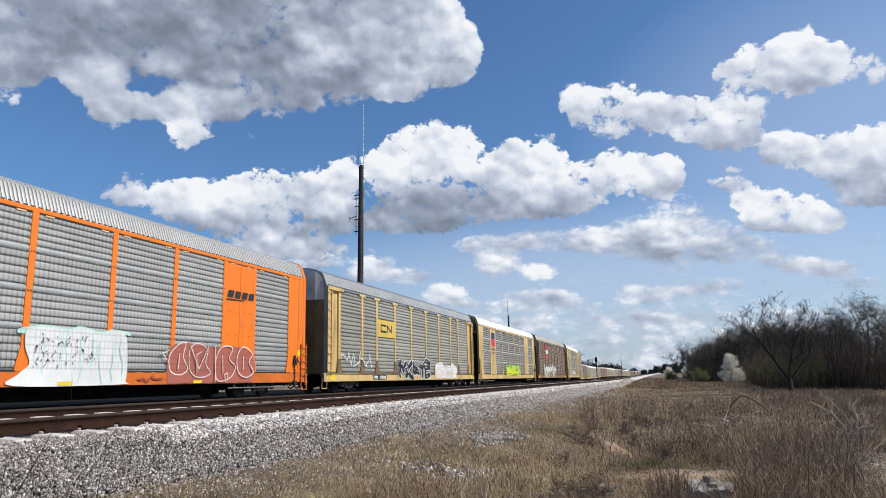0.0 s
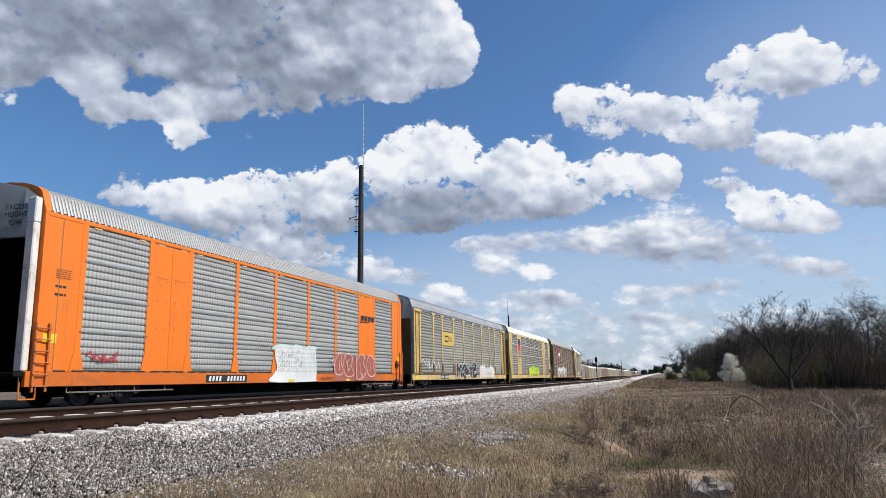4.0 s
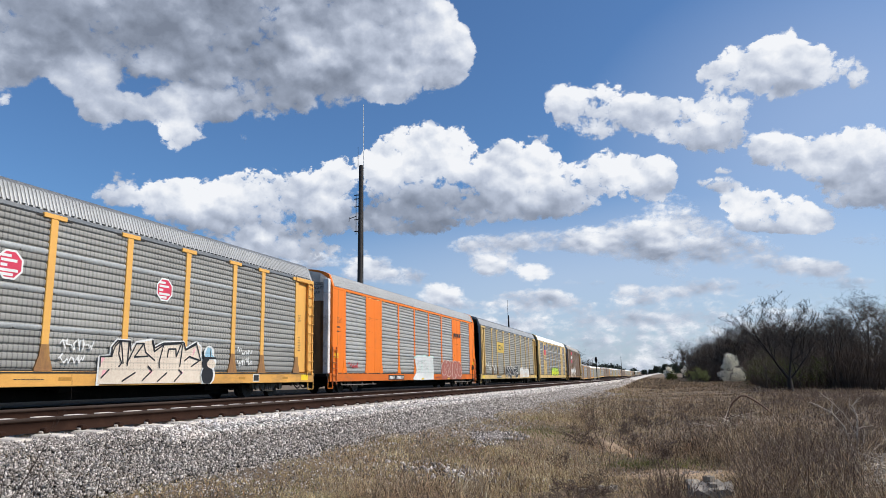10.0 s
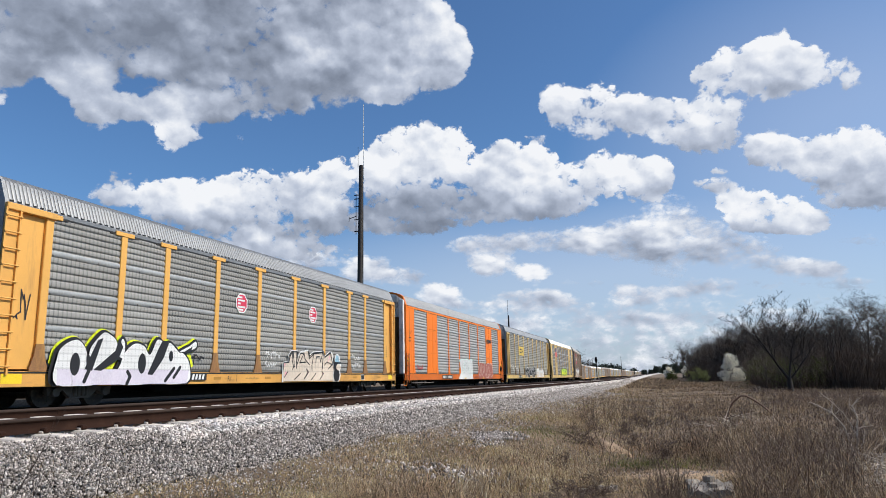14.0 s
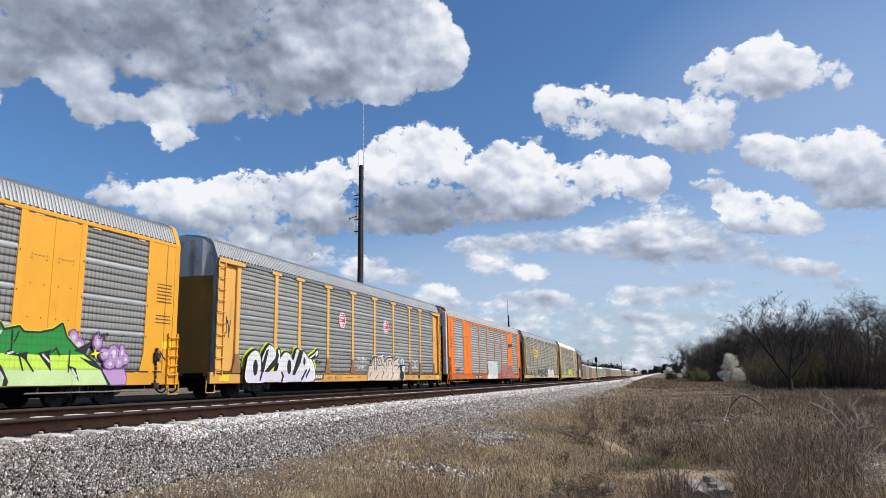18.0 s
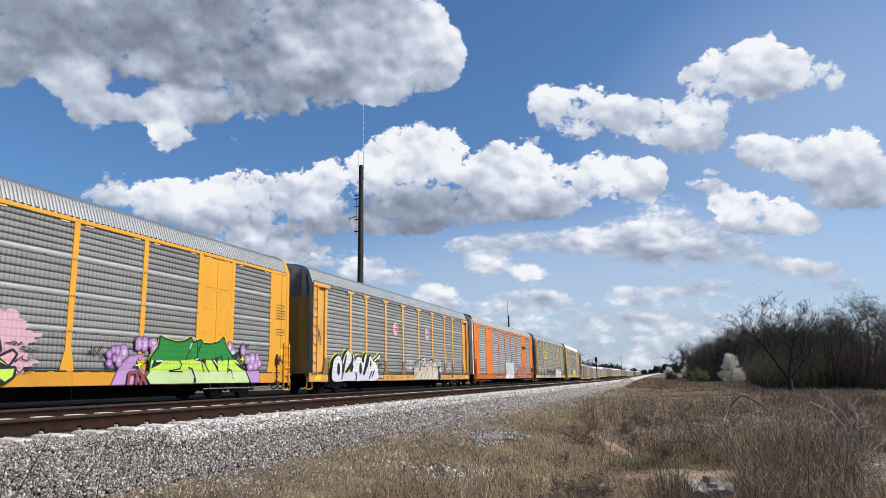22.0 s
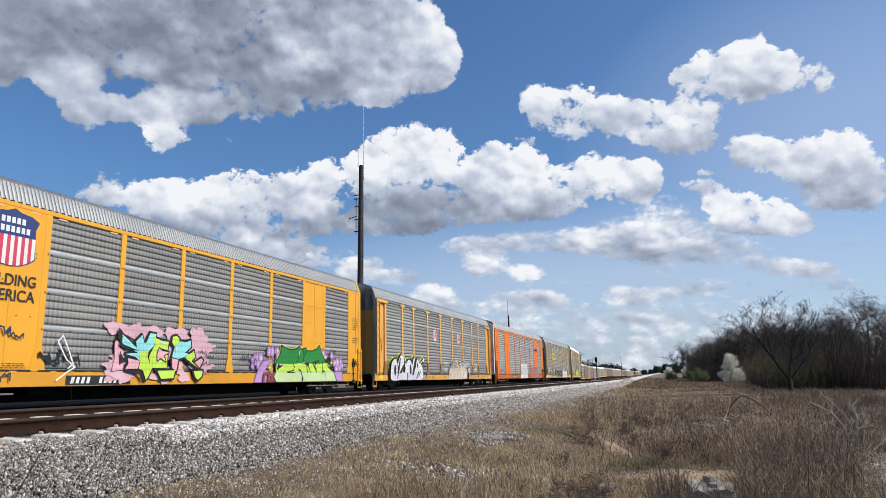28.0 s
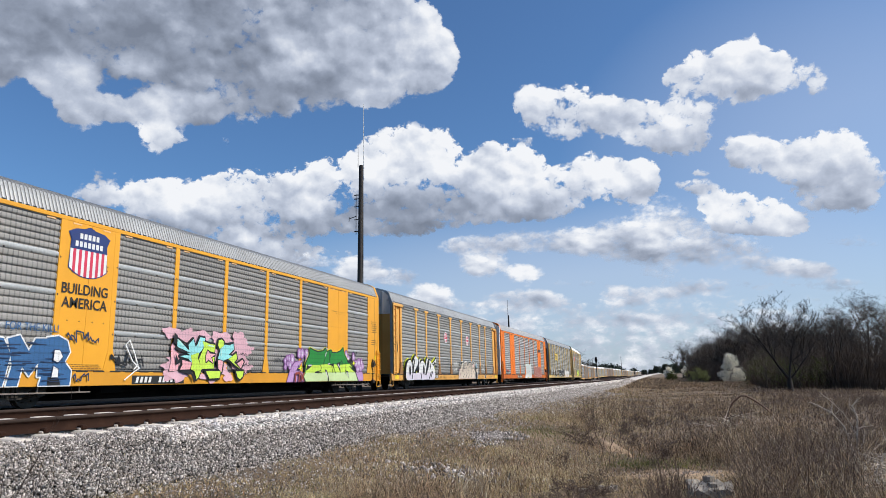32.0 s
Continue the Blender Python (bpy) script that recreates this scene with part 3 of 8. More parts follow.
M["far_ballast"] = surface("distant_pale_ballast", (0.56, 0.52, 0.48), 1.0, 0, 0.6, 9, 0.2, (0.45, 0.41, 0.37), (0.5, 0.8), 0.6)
SOIL, STONE = ground_material(), stone_material("loose_stone", 0.06, 0.23, 0.42, 0.74)
# the dark stones are toned down with the train's bed, as if shaded
PALE_STONE, DARK_STONE = stone_material("fresh_pale_stone", 0.25, 0.62, 0.78, 0.9), stone_material("shade_toned_stone", 0.02, 0.09, 0.2, 0.35)
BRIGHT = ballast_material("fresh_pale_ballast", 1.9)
# the train's bed is near black: its shade is put into the stone colour
BALLAST, SHADED_BED = ballast_material("crushed_stone_gap_shade", 0.2), ballast_material("shade_toned_ballast", 0.07)


def stretched_axis(*spans):
    out = []
    for lo, hi, step in spans:
        out.append(np.arange(lo, hi, step))
    return np.concatenate(out + [np.array([spans[-1][1]])])


def ground_sheet():
    xs = stretched_axis((-4800, -400, 400), (-400, -60, 20), (-60, -20, 2), (-20, -11, 0.5), (-11, 8, 0.2), (8, 30, 1), (30, 150, 6), (150, 600, 50), (600, 4800, 400))
    ys = stretched_axis((-1200, -100, 100), (-100, 0, 10), (0, 32, 0.25), (32, 90, 1), (90, 300, 4), (300, 1000, 20), (1000, 4800, 200))
    X, Y = np.meshgrid(xs, ys)
    Z = ground_height(X, Y)
    n, k = X.shape
    i = np.arange(n * k).reshape(n, k)
    faces = np.stack([i[:-1, :-1], i[:-1, 1:], i[1:, 1:], i[1:, :-1]], -1).reshape(-1, 4)
    me = raw_mesh("ground", np.stack([X, Y, Z], -1).reshape(-1, 3), faces, SOIL, True)
    return tagged(new("ground", me), "dry brown field with old grass and bare soil", "ground", kind="structure")


ground_sheet()


def ballast_strip(centre, cross, label, ys, material=None):
    """Crushed stone laid over the land: cross is (offset, height above the track's rail level)."""
    rows = []
    for y in ys:
        cx, cz = centre(y)
        rows.append([(cx + u, y, cz + w) for u, w in cross])
    V = np.array(rows)
    n, k = V.shape[:2]
    i = np.arange(n * k).reshape(n, k)
    faces = np.stack([i[:-1, :-1], i[:-1, 1:], i[1:, 1:], i[1:, :-1]], -1).reshape(-1, 4)
    ob = new("ballast_bed", raw_mesh("ballast_bed", V.reshape(-1, 3), faces, material or BALLAST, True))
    return tagged(ob, label, "ballast", kind="structure")


ALONG = stretched_axis((-20, 40, 0.5), (40, 120, 2), (120, 500, 4), (500, 1500, 8))
FAR_ALONG = ALONG[ALONG > 95]
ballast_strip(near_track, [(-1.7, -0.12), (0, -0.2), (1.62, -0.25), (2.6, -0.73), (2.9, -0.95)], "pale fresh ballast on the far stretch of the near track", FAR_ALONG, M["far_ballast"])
# bed colour kept dark to stand for shade between the loose stones
ballast_strip(near_track, [(-4.2, -0.62), (-2.9, -0.5), (-1.8, -0.16), (0, -0.245), (1.2, -0.27), (1.6, -0.33), (2.55, -0.76), (2.75, -0.95)], "crushed-stone ballast bank under the near track, dark for shade between stones", ALONG)
ballast_strip(train_track, [(-34, -0.42), (-30, -0.2), (-6, -0.1), (-3, -0.12), (-1.7, -0.235), (1.7, -0.235), (4.0, -0.29), (6.5, -0.32)], "gravel bed under and beyond the train's track, toned down as if shaded", ALONG, SHADED_BED)


PALE_ALONG = ALONG[(ALONG > 8.5) & (ALONG < 112)]
ballast_strip(near_track, [(0.85, -0.258), (1.6, -0.274), (1.72, -0.345)], "fresh pale ballast along the ends of the ties", PALE_ALONG, BRIGHT)


def stones(name, spots, size, material, label, seed):
    """Many small angular stones in one mesh; spots is an (n, 3) array."""
    r = np.random.default_rng(seed)
    n = len(spots)
    base = np.array([(x, y, z) for x in (-1, 1) for y in (-1, 1) for z in (-1, 1)], float)
    v = base[None] * (1 + 0.6 * r.uniform(-1, 1, (n, 8, 3)))
    v *= (np.asarray(size) * r.uniform(0.55, 1.25, n))[:, None, None] * r.uniform(0.4, 1.35, (n, 1, 3)) * 0.5
    a, b = r.uniform(0, 2 * np.pi, n), r.uniform(-0.8, 0.8, n)
    ca, sa, cb, sb = np.cos(a)[:, None], np.sin(a)[:, None], np.cos(b)[:, None], np.sin(b)[:, None]
    y1, z1 = v[..., 1] * cb - v[..., 2] * sb, v[..., 1] * sb + v[..., 2] * cb
    v = np.stack([v[..., 0] * ca - y1 * sa, v[..., 0] * sa + y1 * ca, z1], -1) + spots[:, None]
    quads = np.array([(0, 1, 3, 2), (4, 6, 7, 5), (0, 4, 5, 1), (2, 3, 7, 6), (1, 5, 7, 3)])
    faces = (quads[None] + (np.arange(n) * 8)[:, None, None]).reshape(-1, 4)
    return tagged(new(name, raw_mesh(name, v.reshape(-1, 3), faces, material)), label, "stones", kind="stuff")


def bank_spots(n, seed, x_lo, x_hi, y_lo, y_hi, centre, cross):
    r = np.random.default_rng(seed)
    u = r.uniform(0, 1, n)
    y = y_lo * (y_hi / y_lo) ** u
    off = r.uniform(x_lo, x_hi, n)
    cx, cz = centre(y)
    return np.stack([cx + off, y, cz + np.interp(off, [c[0] for c in cross], [c[1] for c in cross]) + r.uniform(-0.012, 0.042, n)], -1)


BANK = [(-4.2, -0.62), (-2.9, -0.5), (-1.8, -0.16), (0, -0.245), (1.2, -0.27), (1.6, -0.33), (2.55, -0.76), (2.75, -0.95)]
spots = bank_spots(20000, 3, 0.85, 1.8, 8.2, 110, near_track, BANK)
stones("ballast_stones", spots, 0.022 + 0.001 * spots[:, 1], PALE_STONE, "fresh pale ballast stones at the ends of the ties", 4)
spots = bank_spots(116000, 13, 1.45, 2.8, 4.5, 165, near_track, BANK)
more = bank_spots(24000, 17, 0.85, 1.6, 4.5, 9.5, near_track, BANK)
rest = bank_spots(22000, 18, 2.6, 4.6, 4.5, 60, near_track, BANK)
rest = rest[np.random.default_rng(19).random(len(rest)) ** 1.6 > (rest[:, 0] - near_track(rest[:, 1])[0] - 2.6) / 2.0]
rest[:, 2] = ground_height(rest[:, 0], rest[:, 1]) + 0.01
spots = np.concatenate([spots, more, rest])
stones("ballast_stones", spots, 0.0125 + 0.0008 * spots[:, 1], STONE, "loose angular grey ballast stones on the bank", 14)
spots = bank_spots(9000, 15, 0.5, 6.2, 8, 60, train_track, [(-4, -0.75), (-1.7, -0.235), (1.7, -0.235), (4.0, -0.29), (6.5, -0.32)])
stones("ballast_stones", spots, 0.06 + 0.0015 * spots[:, 1], DARK_STONE, "dark stones beside the train's track, toned down as if shaded", 16)
spots = bank_spots(10000, 5, -3.4, 0.8, 6, 75, near_track, BANK)
stones("ballast_stones", spots, 0.034 + 0.0008 * spots[:, 1], PALE_STONE, "loose ballast stones between the rails", 6)

# ================= rails and ties =================
RAIL_PROFILE = [(-0.076, 0), (0.076, 0), (0.076, 0.012), (0.012, 0.03), (0.009, 0.135), (0.036, 0.148), (0.036, 0.182), (0.028, 0.187), (-0.028, 0.187), (-0.036, 0.182), (-0.036, 0.148), (-0.009, 0.135), (-0.012, 0.03), (-0.076, 0.012)]


def rail(parent, centre, offset, lift, ys):
    rows = []
    for y in ys:
        cx, cz = centre(y)
        rows.append([(cx + offset + u, y, cz - 0.187 + lift + w) for u, w in RAIL_PROFILE])
    V = np.array(rows)
    n, k = V.shape[:2]
    i = np.arange(n * k).reshape(n, k)
    j = np.roll(i, -1, axis=1)
    faces = np.stack([i[:-1], j[:-1], j[1:], i[1:]], -1)
    me = raw_mesh("rail", V.reshape(-1, 3), faces.reshape(-1, 4), M["rail"])
    me.materials.append(M["rail_head"])
    index = np.zeros((n - 1, k), np.int32)
    index[:, 5:10] = 1
    me.polygons.foreach_set("material_index", index.ravel())
    return part("rail", me, None, parent)


def tie_mesh(material):
    bm = bmesh.new()
    box(bm, -1.25, 1.25, -0.13, 0.13, -0.2, 0, 0.025)
    for s in (-1, 1):
        for q in (-0.11, 0.11):
            box(bm, s * 0.7525 + q - 0.035, s * 0.7525 + q + 0.035, -0.06, 0.06, 0.0, 0.035, 0.01)
    for s in (-1, 1):
        box(bm, s * 0.52 - 0.12, s * 0.52 + 0.12, -0.15, 0.15, -0.02, 0.08, 0.012)
    me = bpy.data.meshes.new("tie")
    bm.to_mesh(me)
    bm.free()
    me.materials.append(M[material])
    return me


def spike_mesh():
    bm = bmesh.new()
    for s in (-1, 1):
        for q in (-0.115, 0.115):
            box(bm, s * 0.7525 + q - 0.05, s * 0.7525 + q + 0.05, -0.05, 0.05, 0.003, 0.07, 0.018)
    me = bpy.data.meshes.new("rail_clip")
    bm.to_mesh(me)
    bm.free()
    me.materials.append(M["rail"])
    return me


TIE, TARRED, SPIKE = tie_mesh("tie"), tie_mesh("creosote"), spike_mesh()


def track(centre, lift, label, tie_to, seed, tie):
    thing = empty("railway_track", label, "railway track", kind="structure")
    for s, up in ((1, 0.0), (-1, lift)):
        rail(thing, centre, s * 0.7525, up, ALONG)
    r = np.random.default_rng(seed)
    y = 2.0
    while y < tie_to:
        cx, cz = centre(y)
        cx2, _ = centre(y + 1)
        m = pose(cx + r.uniform(-0.03, 0.03), y, cz - 0.19 + lift / 2, 0, math.degrees(math.atan2(lift, 1.505)), -math.degrees(math.atan2(float(cx2 - cx), 1)))
        part("tie", tie, None, thing, at=m)
        if y < 45:
            part("rail_clip", SPIKE, None, thing, at=m)
        y += 0.61
    return thing


track(near_track, 0.072, "empty near railway track with rusty rails on concrete ties", 100, 1, TIE)
track(train_track, 0.0, "railway track on dark ties under the train", 60, 2, TARRED)

# ================= the train =================
CAR_PITCH, HALF = 28.6, 14.3
LINES = [1.12, 2.47, 5.24, 7.25, 10.04, 12.86, 15.74, 18.56, 21.35, 23.36, 26.13, 27.48]      # post lines from one coupling to the next
SILL_LO, DECK, EAVE = 0.57, 0.98, 5.33
ROOF = [(1.49, 5.33), (1.38, 5.63), (1.27, 5.92), (1.13, 6.04), (0.88, 6.14), (0.55, 6.23), (0.0, 6.3)]


def panel_material(name, base, dots, rust):
    m, nt, bsdf = nodes_of(name)
    tc, sep = nt.nodes.new("ShaderNodeTexCoord"), nt.nodes.new("ShaderNodeSeparateXYZ")
    nt.links.new(tc.outputs["Object"], sep.inputs[0])

    def calc(op, a, b):
        k = nt.nodes.new("ShaderNodeMath")
        k.operation = op
        for i, v in enumerate((a, b)):
            if isinstance(v, bpy.types.NodeSocket):
                nt.links.new(v, k.inputs[i])
            elif v is not None:
                k.inputs[i].default_value = v
        return k.outputs[0]

    def wave(axis, period):
        return calc("SINE", calc("MULTIPLY", sep.outputs[axis], 2 * math.pi / period), None)
    holes = calc("MULTIPLY", calc("GREATER_THAN", wave("Y", 0.15), 0.66), calc("GREATER_THAN", wave("Z", 0.05), -0.25))
    spread = noise_of(nt, 1.4, 3, 0.6, stretch=(1, 1, 0.4))
    seen = ramp_of(nt, spread.outputs["Fac"], (0.36, (0.55, 0.55, 0.55)), (0.56, (1, 1, 1)))
    holes = calc("MULTIPLY", calc("MULTIPLY", holes, seen.outputs[0]), dots)
    broad, streak = noise_of(nt, 0.8, 4, 0.6, stretch=(1, 0.35, 1.6)), noise_of(nt, 2.2, 6, 0.7, stretch=(1, 1.6, 0.16))
    info = nt.nodes.new("ShaderNodeObjectInfo")
    tone = ramp_of(nt, broad.outputs["Fac"], (0.3, scaled(base, 0.8)), (0.7, scaled(base, 1.12)))
    each = ramp_of(nt, info.outputs["Random"], (0.0, (0.8, 0.8, 0.8)), (1.0, (1, 1, 1)))
    col = mixed(nt, 1.0, tone.outputs[0], each.outputs[0], "MULTIPLY")
    col = mixed(nt, ramp_of(nt, streak.outputs["Fac"], (0.58, (0, 0, 0)), (0.85, (0.55, 0.55, 0.55))).outputs[0], col, rust)
    col = mixed(nt, holes, col, (0.03, 0.03, 0.032))
    nt.links.new(col, bsdf.inputs["Base Color"])
    bsdf.inputs["Metallic"].default_value, bsdf.inputs["Roughness"].default_value = 0.05, 0.6
    return m


M["panel"] = panel_material("perforated_galvanised_sheet", (0.305, 0.288, 0.266), 0.95, (0.27, 0.23, 0.19))
M["panel_plain"] = panel_material("lapped_galvanised_sheet", (0.4, 0.39, 0.37), 0.8, (0.3, 0.27, 0.24))
M["panel_tan"] = panel_material("perforated_dusty_sheet", (0.36, 0.34, 0.29), 0.6, (0.2, 0.15, 0.1))
M["panel_brown"] = panel_material("perforated_rusty_sheet", (0.25, 0.18, 0.13), 0.5, (0.13, 0.07, 0.04))
M["panel_posted"] = panel_material("perforated_weathered_sheet", (0.33, 0.317, 0.29), 0.9, (0.27, 0.24, 0.2))
SMOOTH = dict(panel="band", panel_plain="band_dull", panel_posted="band_dull")
MESHES = {}


def kept(key, make):
    if key not in MESHES:
        MESHES[key] = make()
    return MESHES[key]


def finished(bm, name, *materials):
    me = bpy.data.meshes.new(name)
    bm.to_mesh(me)
    bm.free()
    for m in materials:
        me.materials.append(m)
    return me


M["rusted_faded"] = surface("rust_stained_yellow_paint", (0.3, 0.145, 0.055), 0.7, 0, 1.0, 25, 0.25, (0.5, 0.26, 0.06), (0.5, 0.8), 0.1, dirt_stretch=(1, 1, 0.3))
M["rusted_tan"] = surface("rust_stained_tan_paint", (0.2, 0.12, 0.055), 0.7, 0, 1.0, 25, 0.25, (0.36, 0.22, 0.08), (0.5, 0.8), 0.1)
M["rusted_brown"] = M["brown"]


BANDS = [(2.06, 2.21), (3.06, 3.22), (4.12, 4.29)]


def rib_profile():
    """Depth of the side against height: four flat sheets with rolled grooves, each lapped over the one below by a smooth band."""
    pts, foot = [], DECK + 0.04
    for lo, hi in BANDS + [(EAVE - 0.12, 0)]:
        n = round((lo - foot) / 0.2)
        step = (lo - foot) / n
        for k in range(n):
            z = foot + k * step
            pts += [(-0.038, z + 0.004), (-0.042, z + 0.028), (-0.026, z + 0.044), (-0.006, z + 0.06), (0.0, z + 0.085), (0.0, z + step - 0.02), (-0.008, z + step - 0.008)]
        if hi:
            pts += [(-0.03, lo - 0.004), (0.01, lo), (0.008, hi - 0.02), (-0.004, hi)]
            foot = hi + 0.004
    return pts


RIBS = rib_profile()


def bay_panel(width, material):
    def make():
        w = width / 2
        V = np.array([[(x, -w, z), (x, w, z)] for x, z in RIBS])
        n = len(V)
        i = np.arange(2 * n).reshape(n, 2)
        faces = np.stack([i[:-1, 0], i[:-1, 1], i[1:, 1], i[1:, 0]], -1)
        back = V.reshape(-1, 3) + np.array((-0.03, 0, 0))
        allv = np.concatenate([V.reshape(-1, 3), back])
        b = i + 2 * n
        more = np.stack([b[:-1, 1], b[:-1, 0], b[1:, 0], b[1:, 1]], -1)
        me = raw_mesh("bay_panel", allv, np.concatenate([faces, more]), M[material])
        if material in SMOOTH:
            me.materials.append(M[SMOOTH[material]])
            z = np.array([(RIBS[k][1] + RIBS[k + 1][1]) / 2 for k in range(n - 1)])
            flat = np.zeros(n - 1, bool)
            for lo, hi in BANDS:
                flat |= (z > lo - 0.001) & (z < hi + 0.001)
            me.polygons.foreach_set("material_index", np.concatenate([flat, flat]).astype(np.int32))
        return me
    return kept(("bay", round(width, 3), material), make)


def bolts_mesh(width):
    def make():
        bm = bmesh.new()
        for lo, hi in BANDS:
            for y in np.linspace(-width / 2 + 0.14, width / 2 - 0.14, 4):
                box(bm, 0.006, 0.024, y - 0.02, y + 0.02, lo + 0.012, lo + 0.045)
            for y in (-width / 2 + 0.02, width / 2 - 0.02):
                box(bm, 0.006, 0.024, y - 0.02, y + 0.02, lo + 0.01, lo + 0.06)
        return finished(bm, "bolt_row", M["iron"])
    return kept(("bolts", round(width, 3)), make)


def roof_mesh(material):
    def make():
        ys = np.arange(-13.12, 13.121, 0.031)
        prof = np.array(ROOF + [(-x, z) for x, z in ROOF[-2::-1]])
        nrm = np.array([(x / 2.0, (z - 4.2) / 2.0) for x, z in prof])
        V = []
        for k, y in enumerate(ys):
            high = 0.016 if (k // 2) % 2 else 0.0
            V.append(np.stack([prof[:, 0] + nrm[:, 0] * high, np.full(len(prof), y), prof[:, 1] + nrm[:, 1] * high], -1))
        V = np.array(V)
        n, k = V.shape[:2]
        i = np.arange(n * k).reshape(n, k)
        faces = np.stack([i[:-1, :-1], i[1:, :-1], i[1:, 1:], i[:-1, 1:]], -1).reshape(-1, 4)
        me = raw_mesh("roof", V.reshape(-1, 3), faces, M[material])
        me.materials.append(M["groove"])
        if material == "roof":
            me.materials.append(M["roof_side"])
        # valley faces take the painted rib shade, flanks the sunlit tone
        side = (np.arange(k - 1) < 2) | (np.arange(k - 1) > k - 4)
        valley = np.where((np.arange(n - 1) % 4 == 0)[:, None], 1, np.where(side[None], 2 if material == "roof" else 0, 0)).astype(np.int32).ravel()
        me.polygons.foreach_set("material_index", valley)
        return me
    return kept(("roof", material), make)


def hoop(y0, y1, grow):
    """An arched frame that follows the roof's line down to the deck."""
    outer = [(1.5 + grow, DECK)] + [(x + grow * 0.8, z + grow) for x, z in ROOF]
    outer = outer + [(-x, z) for x, z in outer[-2::-1]]
    inner = [(x * 0.9, DECK + (z - DECK) * 0.955) for x, z in outer]
    bm = bmesh.new()
    rings = [[[bm.verts.new((x, y, z)) for x, z in line] for line in (outer, inner)] for y in (y0, y1)]
    for k in range(len(outer) - 1):
        (ao, ai), (bo, bi) = rings
        for q in ((ao[k], ao[k + 1], bo[k + 1], bo[k]), (ai[k], bi[k], bi[k + 1], ai[k + 1]), (ao[k], ai[k], ai[k + 1], ao[k + 1]), (bo[k], bo[k + 1], bi[k + 1], bi[k])):
            bm.faces.new(q)
    return bm


def end_wall(y, out, z0, z1):
    """Closed end doors, slightly folded towards the middle."""
    pts = [(1.38, z0), (0.9, z0), (0.0, z0)]
    top = [(1.38, min(5.66, z1)), (0.9, min(6.05, z1)), (0.0, min(6.26, z1))]
    fold = [0.0, 0.16, 0.24]
    bm = bmesh.new()
    lo, hi = [], []
    for k in range(5):
        j, s = (k, 1) if k < 3 else (4 - k, -1)
        lo.append(bm.verts.new((s * pts[j][0], y + out * fold[j], z0)))
        hi.append(bm.verts.new((s * top[j][0], y + out * fold[j], top[j][1])))
    for k in range(4):
        bm.faces.new((lo[k], lo[k + 1], hi[k + 1], hi[k]))
    bmesh.ops.solidify(bm, geom=bm.faces[:], thickness=0.03)
    return bm


def wheelset_mesh():
    bm = bmesh.new()
    rod(bm, (-0.95, 0, 0), (0.95, 0, 0), 0.08, sides=12)
    for s in (-1, 1):
        rod(bm, (s * 0.69, 0, 0), (s * 0.82, 0, 0), 0.419, sides=28)
        rod(bm, (s * 0.665, 0, 0), (s * 0.69, 0, 0), 0.45, sides=28)
        rod(bm, (s * 0.82, 0, 0), (s * 0.835, 0, 0), 0.15, sides=14)
        for k in range(6):
            a = k * math.pi / 3
            rod(bm, (s * 0.82, 0.27 * math.cos(a), 0.27 * math.sin(a)), (s * 0.83, 0.27 * math.cos(a), 0.27 * math.sin(a)), 0.05, sides=8)
    return finished(bm, "wheelset", M["iron"])


def side_frame_mesh(material):
    bm = bmesh.new()
    outline = [(-1.12, 0.33), (-1.16, 0.55), (-0.95, 0.66), (-0.6, 0.76), (0.6, 0.76), (0.95, 0.66), (1.16, 0.55), (1.12, 0.33), (0.78, 0.34), (0.62, 0.48), (0.36, 0.24), (-0.36, 0.24), (-0.62, 0.48), (-0.78, 0.34)]
    prism(bm, outline, "x", -0.06, 0.06)
    for s in (-1, 1):
        rod(bm, (0.04, s * 0.89, 0.42), (0.14, s * 0.89, 0.42), 0.13, sides=12)
        for q in (0.08, 0.2):
            rod(bm, (0.07, s * q, 0.3), (0.07, s * q, 0.6), 0.055, sides=8)
    return finished(bm, "side_frame", M[material])


def bogie(car, y, wheels, cast):
    b = new("bogie")
    b.empty_display_size = 0.2
    b.parent = car
    b.matrix_basis = pose(0, y, 0)
    for s in (-1, 1):
        part("side_frame", kept(("side_frame", cast), lambda: side_frame_mesh(cast)), None, b, at=pose(s * 1.14, 0, 0, 0, 0, 0 if s > 0 else 180))
    part("bolster", kept("bolster", lambda: finished(boxed(-1.05, 1.05, -0.2, 0.2, 0.42, 0.72, bevel=0.03), "bolster", M["black"])), None, b)
    for s in (-1, 1):
        wheels.append(part("wheelset", kept("wheelset", wheelset_mesh), None, b, at=pose(0, s * 0.89, 0.419)))


def coupler_mesh():
    bm = bmesh.new()
    box(bm, -0.1, 0.1, 12.9, 14.0, 0.72, 0.92, 0.02)
    box(bm, -0.17, 0.17, 13.95, 14.28, 0.66, 0.98, 0.05)
    box(bm, -0.06, 0.06, 13.9, 14.25, 0.45, 0.68, 0.02)
    rod(bm, (0.3, 13.5, 0.75), (0.35, 14.0, 0.42), 0.025, sides=6)
    rod(bm, (0.35, 14.0, 0.42), (0.2, 14.28, 0.5), 0.025, sides=6)
    return finished(bm, "coupler", M["black"])


